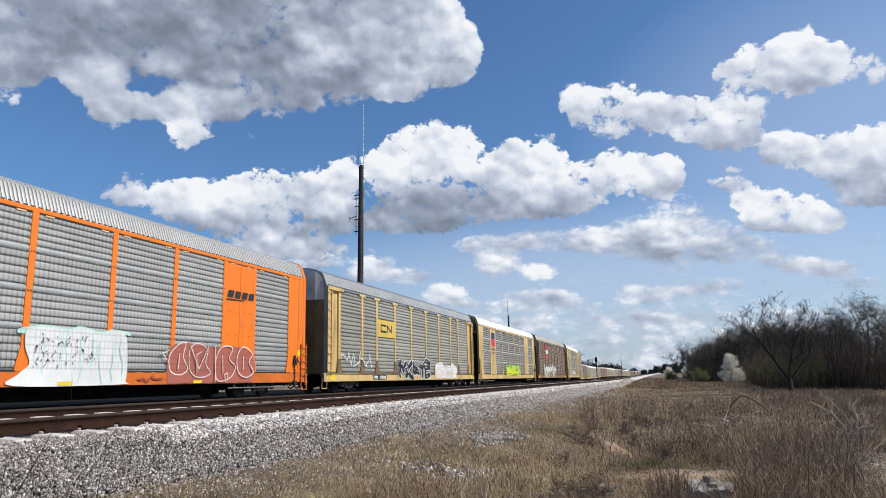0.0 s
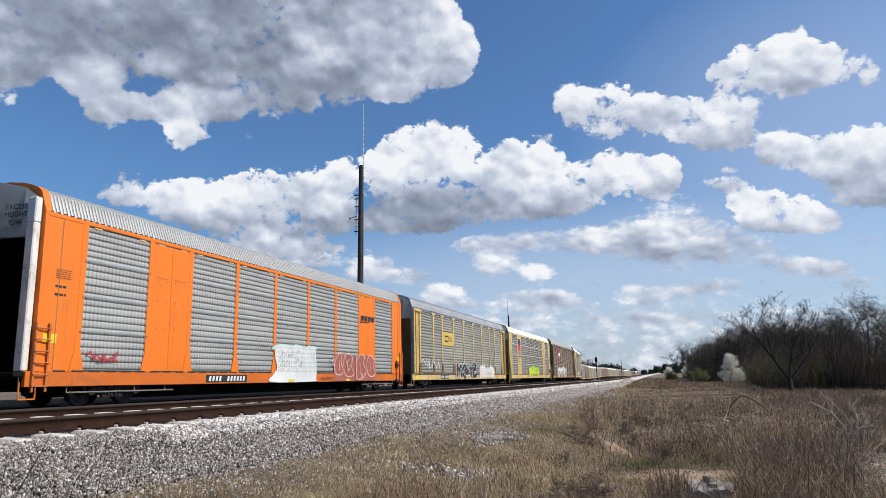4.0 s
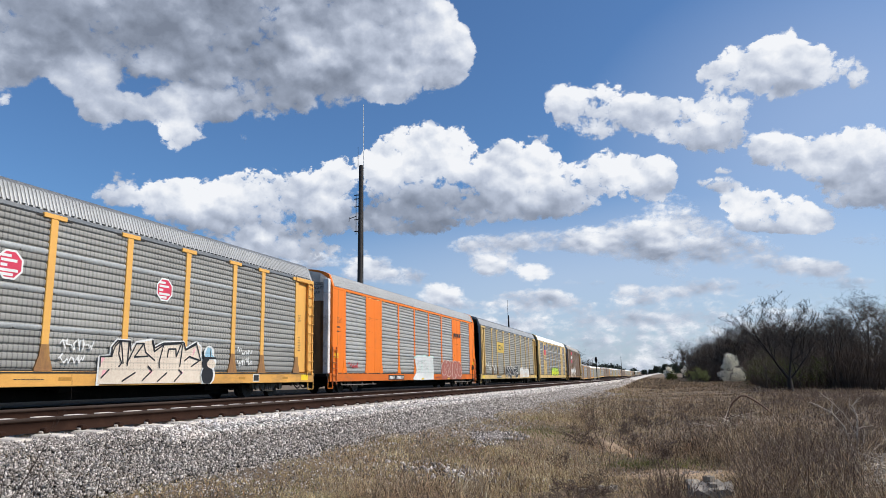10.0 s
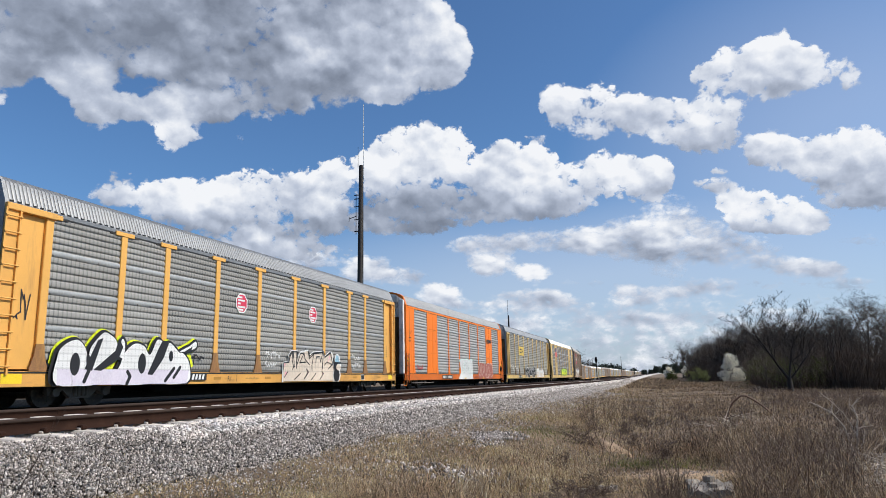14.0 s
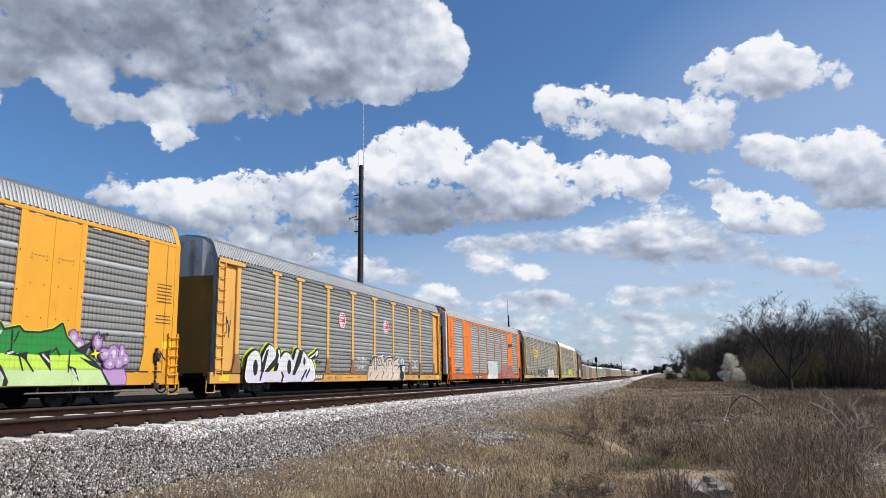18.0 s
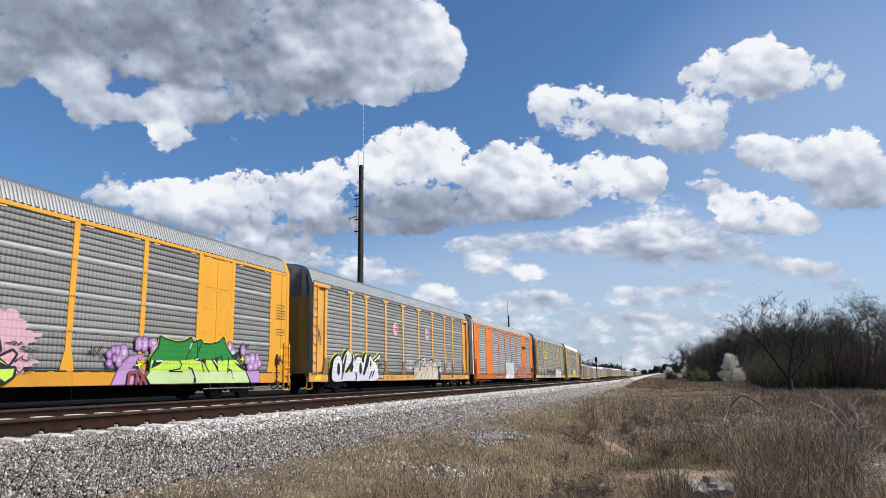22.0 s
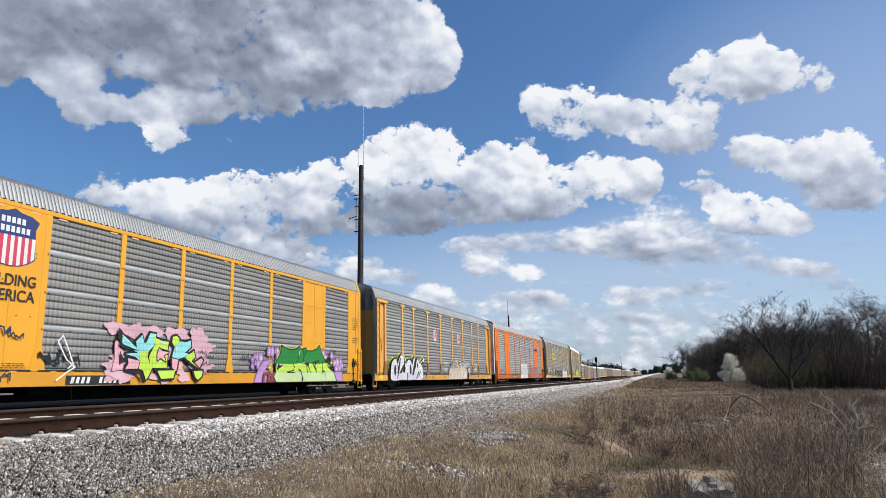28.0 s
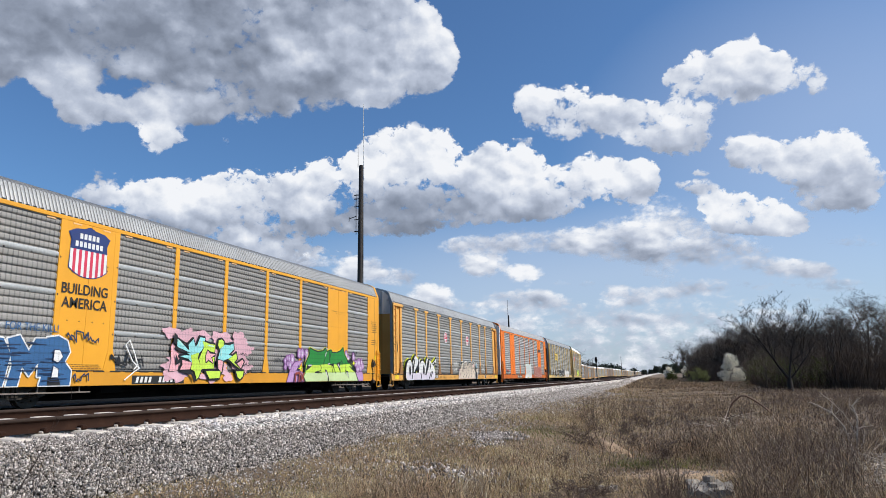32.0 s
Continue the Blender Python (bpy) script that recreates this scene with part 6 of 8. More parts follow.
def pale_wash(car, x):
    """A thin wash of white with rounded tops and mint-green drips; the sheet shows through."""
    body = [(12.84, 2.0), (13.08, 2.12), (13.56, 2.16), (14.24, 2.12), (14.64, 2.22), (15.28, 2.1), (15.6, 2.14), (15.86, 2.2), (16.36, 2.1), (16.5, 1.2), (16.46, 0.72), (16.28, 0.6), (12.62, 0.6), (12.72, 0.9), (13.02, 1.18), (12.86, 1.6)]
    x = paint_layer(car, along(rounded(local(body[:9]))[:-5], 0.05), "mint", x)
    x = paint_layer(car, [rounded(local(body))], "white", x)
    r = random.Random(31)
    drips = []
    for u in (13.5, 13.95, 14.15, 14.6, 15.05, 15.35, 15.95, 16.2):
        p = (u - HALF, r.uniform(1.7, 2.1))
        for _ in range(4):
            q = (p[0] + r.uniform(-0.1, 0.1), p[1] - r.uniform(0.15, 0.38))
            drips.append(stroke(p, q, 0.022, 0.018))
            p = q
    x = paint_layer(car, drips, "mint", x)
    specks = [stroke((u - HALF, v), (u - HALF + r.uniform(-0.08, 0.08), v - r.uniform(0.02, 0.1)), 0.013, 0.008) for u, v in [(r.uniform(13.1, 15.4), r.uniform(1.12, 2.0)) for _ in range(60)]]
    return paint_layer(car, specks, "black", x)


def film_of(car, x):
    """A thin dull red wash with the pale outlines of four rounded letters on it."""
    wash = [(18.36, 0.6), (18.3, 1.5), (18.5, 1.86), (19.2, 2.0), (20.2, 1.94), (20.9, 1.9), (21.9, 1.98), (22.7, 1.94), (23.3, 1.7), (23.5, 1.2), (23.3, 0.6)]
    x = paint_layer(car, [local(wash)], "film", x)
    loops = [[(18.5, 1.0), (18.4, 1.5), (18.8, 1.9), (19.2, 1.98), (19.1, 1.5), (19.35, 1.1), (19.0, 0.9)], [(19.5, 1.0), (19.4, 1.7), (19.8, 2.0), (20.4, 1.8), (20.3, 1.3), (20.6, 0.95), (20.0, 0.8)],
             [(21.0, 0.7), (20.9, 1.5), (21.3, 1.94), (21.9, 1.9), (21.7, 1.5), (22.1, 1.2), (21.8, 0.8)], [(22.3, 1.0), (22.2, 1.6), (22.6, 1.98), (23.2, 1.74), (23.0, 1.4), (23.3, 1.0), (22.8, 0.8)]]
    lines = [q for p in loops for q in along(rounded(local(p)), 0.022, True)]
    for p in ([(18.8, 1.1), (18.85, 1.6)], [(19.8, 1.0), (19.75, 1.6), (20.0, 1.7)], [(21.3, 1.0), (21.25, 1.6)], [(22.6, 1.1), (22.6, 1.6)], [(19.4, 1.9), (19.9, 1.1), (20.4, 1.9)], [(20.8, 1.96), (20.85, 0.66)], [(21.5, 0.62), (21.4, 0.9), (21.6, 0.96), (21.6, 0.7)], [(18.3, 1.7), (18.0, 1.6), (18.2, 1.4)]):
        lines += along(local(p), 0.02)
    return paint_layer(car, lines, "pale_line", x)


# distances from the rear coupling of the car, counted from the camera's end
CARS = []        # (car, place in the train, wheels)


def joins(ob, index, wheels):
    CARS.append((ob, index, wheels))
    return ob


# ---- the yellow car with the shield ----
car, wh = autorack("yellow", "panel", "roof", "flush", (2, 8), "bright yellow enclosed auto-carrier car with grey perforated sides and graffiti", "brown")
joins(car, -2, wh)
part("solid_panel", finished(boxed(1.44, 1.513, 5.2 - HALF + 0.0, 7.25 - HALF, DECK, EAVE - 0.02, bevel=0.01), "solid_panel", M["yellow"]), None, car)
shield(car, 6.17 - HALF, 4.42, 1.53)
lettered(car, "BUILDING", 6.14 - HALF, 3.17, 0.42, "mark_black", 1.53, 0.9, 0.006)
lettered(car, "AMERICA", 6.16 - HALF, 2.77, 0.42, "mark_black", 1.53, 0.93, 0.006)
plate(car, 8.2 - HALF, 10.65 - HALF, 0.6, 0.87, "mark_black", 1.524)
number_bars(car, 8.35 - HALF, 10.5 - HALF, 0.65, 0.83, 1.53)
bar_rows(car, 5.6 - HALF, 6.9 - HALF, 1.02, 1.18, 3, "mark_black", 3, 1.524)
bar_rows(car, 26.5 - HALF, 27.2 - HALF, 3.2, 3.9, 6, "mark_black", 4, 1.515)
bar_rows(car, 26.5 - HALF, 27.2 - HALF, 2.5, 2.85, 3, "mark_black", 5, 1.515)
blue_letters(car, SIDE_X + 0.004)
lettered(car, "FOR THE KILL!", 4.5 - HALF, 2.04, 0.3, "spray_blue", SIDE_X + 0.006, 0.86)
scribble(car, 5.6 - HALF, 6.7 - HALF, 1.8, 2.16, 13, "navy", 22, 0.022)
scribble(car, 5.9 - HALF, 6.44 - HALF, 0.66, 0.98, 19, "navy", 12, 0.022)
scribble(car, 7.26 - HALF, 8.6 - HALF, 1.12, 1.62, 14, "black", 18, 0.036)
paint_layer(car, along(local([(7.84, 0.74), (8.24, 1.0), (8.44, 1.1), (8.14, 1.3), (7.8, 1.8), (7.96, 1.96), (8.2, 1.54), (8.36, 1.2), (8.2, 1.06)]), 0.022), "white", SIDE_X + 0.04)
wild_letters(car, SIDE_X + 0.002)
for k, (u, v) in enumerate(((13.75, 1.6), (14.15, 1.46), (14.0, 1.2), (14.1, 0.92))):
    scribble(car, u - HALF, u + 0.5 - HALF, v, v + 0.18, 60 + k, "black", 9, 0.014, SIDE_X + 0.06)
scribble(car, 16.4 - HALF, 17.0 - HALF, 1.36, 1.76, 66, "black", 16, 0.014)
green_piece(car, SIDE_X + 0.004)
scribble(car, 24.0 - HALF, 24.5 - HALF, 1.9, 2.16, 67, "black", 14, 0.016)

# ---- the posted car ----
car, wh = autorack("faded", "panel_posted", "roof", "posted", (), "grey-sided enclosed auto-carrier car with yellow posts and graffiti", "faded")
joins(car, -1, wh)
plate(car, 7.2 - HALF, 9.5 - HALF, 0.7, 0.94, "mark_black", 1.585)
number_bars(car, 7.3 - HALF, 9.4 - HALF, 0.73, 0.91, 1.589)
bubbles(car, 1.552)
scribble(car, 8.5 - HALF, 9.3 - HALF, 1.15, 1.6, 22, "black", 10, 0.03)
scribble(car, 13.3 - HALF, 14.5 - HALF, 1.55, 1.92, 24, "white", 24, 0.02)
scribble(car, 13.3 - HALF, 14.2 - HALF, 1.2, 1.48, 23, "white", 18, 0.02)
blocks(car, 1.552)
capped_figure(car, 19.45, 0.6, 1.585)
lettered(car, "R1", 10.95 - HALF, 0.68, 0.24, "mark_black", 1.536)
bar_rows(car, 12.0 - HALF, 12.9 - HALF, 0.7, 0.78, 1, "mark_black", 29, 1.534)
plate(car, 11.4 - HALF, 11.42 - HALF, 0.64, 0.92, "mark_black", 1.534)
for u in (10.2, 13.6, 22.0, 25.2):
    plate(car, u - HALF - 0.22, u - HALF + 0.22, 0.72, 0.82, "faded_mark", 1.534, "patch", "ochre paint patch on the sill")
plate(car, 22.75 - HALF, 23.2 - HALF, 0.63, 0.92, "mark_white", 1.534)
plate(car, 22.79 - HALF, 23.16 - HALF, 0.66, 0.89, "mark_black", 1.537)
scribble(car, 21.6 - HALF, 22.6 - HALF, 1.66, 1.98, 25, "white", 26, 0.017)
scribble(car, 21.6 - HALF, 22.6 - HALF, 1.24, 1.56, 21, "white", 26, 0.017)
for y, z in ((11.6, 3.7), (17.4, 3.72)):
    octagon = [(y - HALF + 0.42 * math.cos(math.pi / 8 + k * math.pi / 4), z + 0.42 * math.sin(math.pi / 8 + k * math.pi / 4)) for k in range(8)]
    part("emblem", flat_mesh("emblem", [octagon], M["mark_white"], 1.52), None, car, "white octagon border of an emblem")
    part("emblem", flat_mesh("emblem", [[(y - HALF + (u - y + HALF) * 0.86, z + (v - z) * 0.86) for u, v in octagon]], M["mark_red"], 1.523), None, car, "red octagon emblem")
    rows = [[(y - HALF + u, z + v) for u, v in ((-0.27, c), (w, c), (w, c + 0.075), (-0.27, c + 0.075))] for c, w in ((0.19, 0.02), (0.07, 0.2), (-0.06, -0.08), (-0.19, 0.24), (-0.3, 0.1))]
    tagged(part("emblem", flat_mesh("emblem", rows, M["mark_white"], 1.526), None, car, "white bars on the emblem"), kind="stuff")
bar_rows(car, 26.0 - HALF, 26.6 - HALF, 3.25, 3.6, 5, "mark_black", 26, 1.445)
bar_rows(car, 26.0 - HALF, 26.6 - HALF, 1.9, 2.6, 6, "mark_black", 27, 1.445)
scribble(car, 1.6 - HALF, 2.1 - HALF, 2.2, 3.2, 28, "black", 14, 0.02, 1.445)

# ---- the orange car ----
car, wh = autorack("orange", "panel_plain", "roof_pale", "flush", (2, 8), "bright orange enclosed auto-carrier car with grey perforated sides", "brown")
joins(car, 0, wh)
plate(car, 8.3 - HALF, 10.85 - HALF, 0.62, 0.9, "mark_black", 1.524)
number_bars(car, 8.45 - HALF, 10.75 - HALF, 0.67, 0.85, 1.53)
pale_wash(car, 1.536)
film_of(car, SIDE_X)
for u in (14.2, 19.9):
    plate(car, u - HALF - 0.24, u - HALF + 0.24, 0.6, 0.7, "sign_yellow", 1.56, "patch", "bright yellow patch on the sill")
scribble(car, 17.0 - HALF, 18.1 - HALF, 0.64, 0.86, 38, "maroon", 9, 0.03)
scribble(car, 2.8 - HALF, 4.0 - HALF, 1.25, 1.7, 33, "red", 18, 0.03)
bar_rows(car, 1.55 - HALF, 2.0 - HALF, 2.9, 3.35, 2, "mark_black", 34, 1.515)
bar_rows(car, 1.55 - HALF, 2.1 - HALF, 3.5, 3.8, 5, "mark_black", 35, 1.515)
mark = [[(21.5 - HALF + k * 0.46, 3.86), (21.86 - HALF + k * 0.46, 3.86), (21.94 - HALF + k * 0.46, 4.14), (21.58 - HALF + k * 0.46, 4.14)] for k in range(4)] + [[(21.42 - HALF, 3.74), (22.6 - HALF, 3.78), (22.65 - HALF, 3.82), (21.45 - HALF, 3.8)]]
part("emblem", flat_mesh("emblem", mark, M["mark_black"], 1.53), None, car, "black wordmark drawn as plain bars")
for s, q in ((-1, 1.0), (-1, -1.0)):
    bm = bmesh.new()
    box(bm, 1.12 if q > 0 else -1.42, 1.42 if q > 0 else -1.12, -13.5, -13.28, DECK, 5.0, 0.03)
    part("end_door_edge", finished(bm, "end_door_edge", M["grey_end"]), None, car, "grey folded edge of the end door")
    bm = bmesh.new()
    box(bm, 1.12 if q > 0 else -1.42, 1.42 if q > 0 else -1.12, -13.5, -13.28, 5.0, 5.72, 0.03)
    part("end_door_edge", finished(bm, "end_door_edge", M["white"]), None, car, "white upper edge of the end door")
part("end_sign", finished(end_wall(-13.26, -1, 4.64, 6.38), "end_sign", M["white"]), None, car, "white upper end panel")
for text, z in (("EXCESS", 5.42), ("HEIGHT", 5.2), ("CAR", 4.98)):
    fc = lettered(car, text, 0, 0, 0.2, "mark_black", 0)
    fc.matrix_basis = Matrix.Translation((0.72, -13.5, z)) @ pose(0, 0, 0, 90, 0, 9.5)

# ---- the faded car with the dark yellow mark ----
car, wh = autorack("tan", "panel_tan", "roof", "posted", (), "weathered tan enclosed auto-carrier car with proud posts", "brown")
joins(car, 1, wh)
plate(car, 7.3 - HALF, 10.0 - HALF, 3.1, 4.1, "sign_faded", 1.536, "emblem", "faded yellow emblem board")
for line in ([(8.55, 3.78), (7.8, 3.78), (7.8, 3.42), (8.55, 3.42)], [(8.75, 3.42), (8.75, 3.78), (9.35, 3.44), (9.4, 3.8)]):
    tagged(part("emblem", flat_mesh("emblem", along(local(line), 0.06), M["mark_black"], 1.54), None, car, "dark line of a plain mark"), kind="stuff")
plate(car, 6.6 - HALF, 8.6 - HALF, 0.64, 0.9, "mark_black", 1.535)
number_bars(car, 6.7 - HALF, 8.5 - HALF, 0.69, 0.86, 1.541)
graffiti(car, 10.6 - HALF, 16.4 - HALF, 0.6, 1.9, 41, ("black",), "white", None, 5, 0.17, None, "white", 1.548)
graffiti(car, 17.6 - HALF, 22.6 - HALF, 0.7, 1.7, 42, ("white", "cream"), "cream", None, 4, 0.16, "white", None, 1.548)
scribble(car, 2.6 - HALF, 6.4 - HALF, 1.3, 2.2, 43, "white", 22, 0.035)

# ---- the pale yellow car with the white roof ----
car, wh = autorack("tan", "panel", "roof_white", "flush", (2, 8), "pale yellow enclosed auto-carrier car with a white roof", "brown")
joins(car, 2, wh)
graffiti(car, 11.5 - HALF, 18.0 - HALF, 0.9, 2.0, 51, ("lime", "yellow"), "black", None, 5, 0.2, "lime", None)
plate(car, 5.6 - HALF, 6.9 - HALF, 4.3, 4.9, "mark_blue", 1.53, "emblem", "faded navy emblem")
plate(car, 5.6 - HALF, 6.9 - HALF, 3.6, 4.28, "mark_red", 1.53, "emblem", "faded red emblem")
bar_rows(car, 5.5 - HALF, 7.0 - HALF, 2.7, 3.4, 2, "mark_blue", 52, 1.53)

# ---- two darker cars further on ----
car, wh = autorack("brown", "panel_brown", "roof_tan", "posted", (), "rusty brown enclosed auto-carrier car with faded red boards", "brown")
joins(car, 3, wh)
for z in (3.1, 3.8, 4.5):
    plate(car, 7.6 - HALF, 9.4 - HALF, z, z + 0.5, "mark_red" if z != 3.8 else "mark_white", 1.54, "emblem")
graffiti(car, 6.0 - HALF, 16.5 - HALF, 0.7, 2.3, 61, ("white", "cream"), "white", None, 6, 0.22, None, None, 1.548)
car, wh = autorack("tan", "panel", "roof_white", "flush", (2, 8), "dusty grey and tan enclosed auto-carrier car with a pale roof", "brown")
joins(car, 4, wh)
graffiti(car, 9.0 - HALF, 15.5 - HALF, 0.8, 2.1, 71, ("white",), "black", None, 5, 0.2, None, None)


# ---- the far part of the train: plainer cars ----
def far_car(paint, panel, roof, label):
    car = empty("autorack_car", label, "railway car", "cars of the freight train")
    part("underframe", kept("underframe", underframe_mesh), None, car)
    for y in (-10.06, 10.06):
        part("bogie", kept("far_bogie", lambda: finished(boxed(-1.05, 1.05, -1.2, 1.2, 0.05, 0.75, bevel=0.2), "bogie", M["black"])), None, car, at=pose(0, y, 0))
    part("side_sill", kept(("far_sill", paint), lambda: finished(boxed(-1.51, 1.51, -13.75, 13.75, SILL_LO, DECK), "side_sill", M[paint])), None, car)
    part("roof", roof_mesh(roof), None, car)
    for k, (a, b) in enumerate(zip(LINES[:-1], LINES[1:])):
        if k in (0, 10):
            part("end_panel", kept(("far_end", paint), lambda: finished(boxed(1.4, 1.5, -0.7, 0.7, DECK, EAVE), "end_panel", M[paint])), None, car, at=pose(0, (a + b) / 2 - HALF, 0))
        else:
            part("bay_panel", bay_panel(b - a - 0.12, panel), None, car, at=pose(1.49, (a + b) / 2 - HALF, 0))
    part("side_wall", kept(("far", panel), lambda: finished(boxed(-1.5, -1.44, -13.4, 13.4, DECK, EAVE), "side_wall", M[panel])), None, car)
    part("top_chord", kept(("far_chord", paint), lambda: finished(boxed(1.38, 1.505, -13.4, 13.4, EAVE - 0.1, EAVE + 0.03), "top_chord", M[paint])), None, car)
    part("frame", kept(("far_frame", paint), lambda: finished(boxed(1.3, 1.44, -13.4, 13.4, DECK, EAVE - 0.1), "frame", M[paint])), None, car)
    for s in (-1, 1):
        part("end_door", kept(("end_full", s), lambda: finished(end_wall(s * 13.42, s, DECK, 6.2), "end_door", M["brown"])), None, car)
    return car


FAR_LOOKS = [("tan", "panel_tan", "roof_white", "distant dusty tan auto-carrier car with a pale roof"), ("faded", "panel", "roof_white", "distant pale grey auto-carrier car"),
             ("brown", "panel_brown", "roof_tan", "distant brown auto-carrier car"), ("faded", "panel", "roof", "distant grey auto-carrier car with a pale roof")]
first = [far_car(*f) for f in FAR_LOOKS]
for k in range(5, 34):
    j = (k * 7 // 3) % 4
    joins(first[k - 5] if k - 5 < 4 else copy_thing(first[(j + k) % 4], pose(0, 0, 0)), k, [])


# ================= trees =================
def tubes(name, segs, material, thin=0.03):
    """Tapered limbs: segs rows are (ax, ay, az, bx, by, bz, r0, r1)."""
    s = np.array(segs)
    a, b, r0, r1 = s[:, :3], s[:, 3:6], s[:, 6], s[:, 7]
    d = b - a
    d /= np.linalg.norm(d, axis=1)[:, None] + 1e-9
    ref = np.where(np.abs(d[:, 2:3]) > 0.9, np.array([[1.0, 0, 0]]), np.array([[0, 0, 1.0]]))
    u = np.cross(d, ref)
    u /= np.linalg.norm(u, axis=1)[:, None]
    v = np.cross(d, u)
    verts, faces, base = [], [], 0
    for mask, k in ((r0 >= thin, 7), (r0 < thin, 3)):
        if not mask.any():
            continue
        ang = np.arange(k) * 2 * np.pi / k
        ring = np.cos(ang)[None, :, None] * u[mask][:, None] + np.sin(ang)[None, :, None] * v[mask][:, None]
        lo, hi = a[mask][:, None] + ring * r0[mask][:, None, None], b[mask][:, None] + ring * r1[mask][:, None, None]
        n = mask.sum()
        verts.append(np.concatenate([lo, hi], 1).reshape(-1, 3))
        i = (base + np.arange(n) * 2 * k)[:, None] + np.arange(k)[None]
        j = (base + np.arange(n) * 2 * k)[:, None] + np.roll(np.arange(k), -1)[None]
        faces.append(np.stack([i, j, j + k, i + k], -1).reshape(-1, 4))
        base += n * 2 * k
    return raw_mesh(name, np.concatenate(verts), np.concatenate(faces), material, True)


def limbs(seed, height, spread=0.6, fork=0.25, levels=5, trunk=0.028, kids=(7, 6, 5, 4, 3), droop=0.02, lean=0.0):
    """Two lists of limbs of a bare tree: the heavy wood and the twigs."""
    r = random.Random(seed)
    heavy, fine = [], []

    def grow(p, d, length, rad, level):
        n = (6, 5, 4, 3, 2, 2)[level]
        pts = [p]
        for i in range(n):
            wob = 0.10 + 0.05 * level
            d = (d + Vector((r.uniform(-wob, wob), r.uniform(-wob, wob), r.uniform(-wob, wob) + (0.09 if level in (1, 2) else -droop)))).normalized()
            q = pts[-1] + d * (length / n)
            r0, r1 = rad * (1 - 0.75 * i / n), rad * (1 - 0.75 * (i + 1) / n)
            (heavy if level < 3 else fine).append((*pts[-1], *q, r0, r1))
            pts.append(q)
        if level + 1 > levels:
            return
        k = kids[level]
        for c in range(k):
            t = fork + (1 - fork) * (c + r.random()) / k if level == 0 else 0.2 + 0.8 * (c + r.random()) / k
            i = min(n - 1, int(t * n))
            at = pts[i].lerp(pts[i + 1], t * n - i)
            side = Vector((r.gauss(0, 1), r.gauss(0, 1), r.gauss(0, 0.35))).normalized()
            nd = (d * (1 - spread) + side * spread + Vector((0, 0, 0.14))).normalized()
            grow(at, nd, length * r.uniform(0.5, 0.78) * (1 - 0.35 * t if level else 1.3 - 0.55 * t), rad * (1 - 0.7 * t) * r.uniform(0.5, 0.7), level + 1)
    grow(Vector((0, 0, -0.2)), Vector((lean, 0, 1)).normalized(), height * 0.62, height * trunk, 0)
    return heavy, fine


TREES = []
for k, (h, sp, fo, tr) in enumerate([(10.0, 0.72, 0.22, 0.026), (11.0, 0.66, 0.4, 0.02), (9.0, 0.66, 0.3, 0.02), (10.0, 0.62, 0.45, 0.017), (7.0, 0.66, 0.12, 0.016)]):
    heavy, fine = limbs(40 + k, h, sp, fo, 4, tr, (8, 6, 6, 5))
    fine = [(*v[:6], max(v[6], 0.009), max(v[7], 0.006)) for v in fine]
    TREES.append((tubes("trunk", heavy, M["bark"]), tubes("crown", fine, M["twig"])))
FULL = len(TREES)
for k, (h, sp, fo, tr, kids) in enumerate([(10.0, 0.72, 0.22, 0.026, (7, 6, 5, 4)), (9.0, 0.6, 0.3, 0.02, (7, 6, 5, 4)), (7.0, 0.66, 0.12, 0.018, (7, 6, 5, 4)), (9.5, 0.66, 0.25, 0.024, (7, 5, 4, 3)), (7.5, 0.66, 0.15, 0.022, (7, 5, 4, 3))]):
    heavy, fine = limbs(70 + k, h, sp, fo, 4, tr, kids)
    fine = [(*s[:6], s[6] * (1.9 if k < 3 else 3.2), s[7] * (1.9 if k < 3 else 3.2)) for s in fine]
    TREES.append((tubes("trunk", heavy, M["bark"]), tubes("crown", fine, M["twig"])))
HERO = len(TREES)
heavy, fine = [], []
for seed, tall, lean in ((96, 10.5, -0.6), (97, 9.8, 0.22), (99, 7.5, 0.9)):      # stems from one short bole
    a, b = limbs(seed, tall, 0.6, 0.22, 4, 0.0155, (7, 6, 5, 4), -0.06, lean)
    up = [(*v[:2], v[2] + 1.5, *v[3:5], v[5] + 1.5) for v in a + b]
    heavy += [(*u, *v[6:]) for u, v in zip(up, a)]
    fine += [(*u, max(v[6], 0.012), max(v[7], 0.007)) for u, v in zip(up[len(a):], b)]
heavy.append((0, 0, -0.3, 0, 0, 1.6, 0.36, 0.25))
M["dark_bark"] = surface("dark_oak_bark", (0.022, 0.018, 0.016), 0.9, 0, 2.0, 25, 0.3, bump=0.4)
TREES.append((tubes("trunk", heavy, M["dark_bark"]), tubes("crown", fine, M["dark_bark"])))


def bare_tree(kind, x, y, scale, turn, label, group="bare trees of the wood", sink=0.0):
    t = empty("tree", label, "tree", group, pose(x, y, float(ground_height(x, y)) - sink, 0, 0, turn))
    t.scale = (scale, scale, scale)
    part("trunk", TREES[kind][0], None, t)
    part("crown", TREES[kind][1], None, t)
    return t


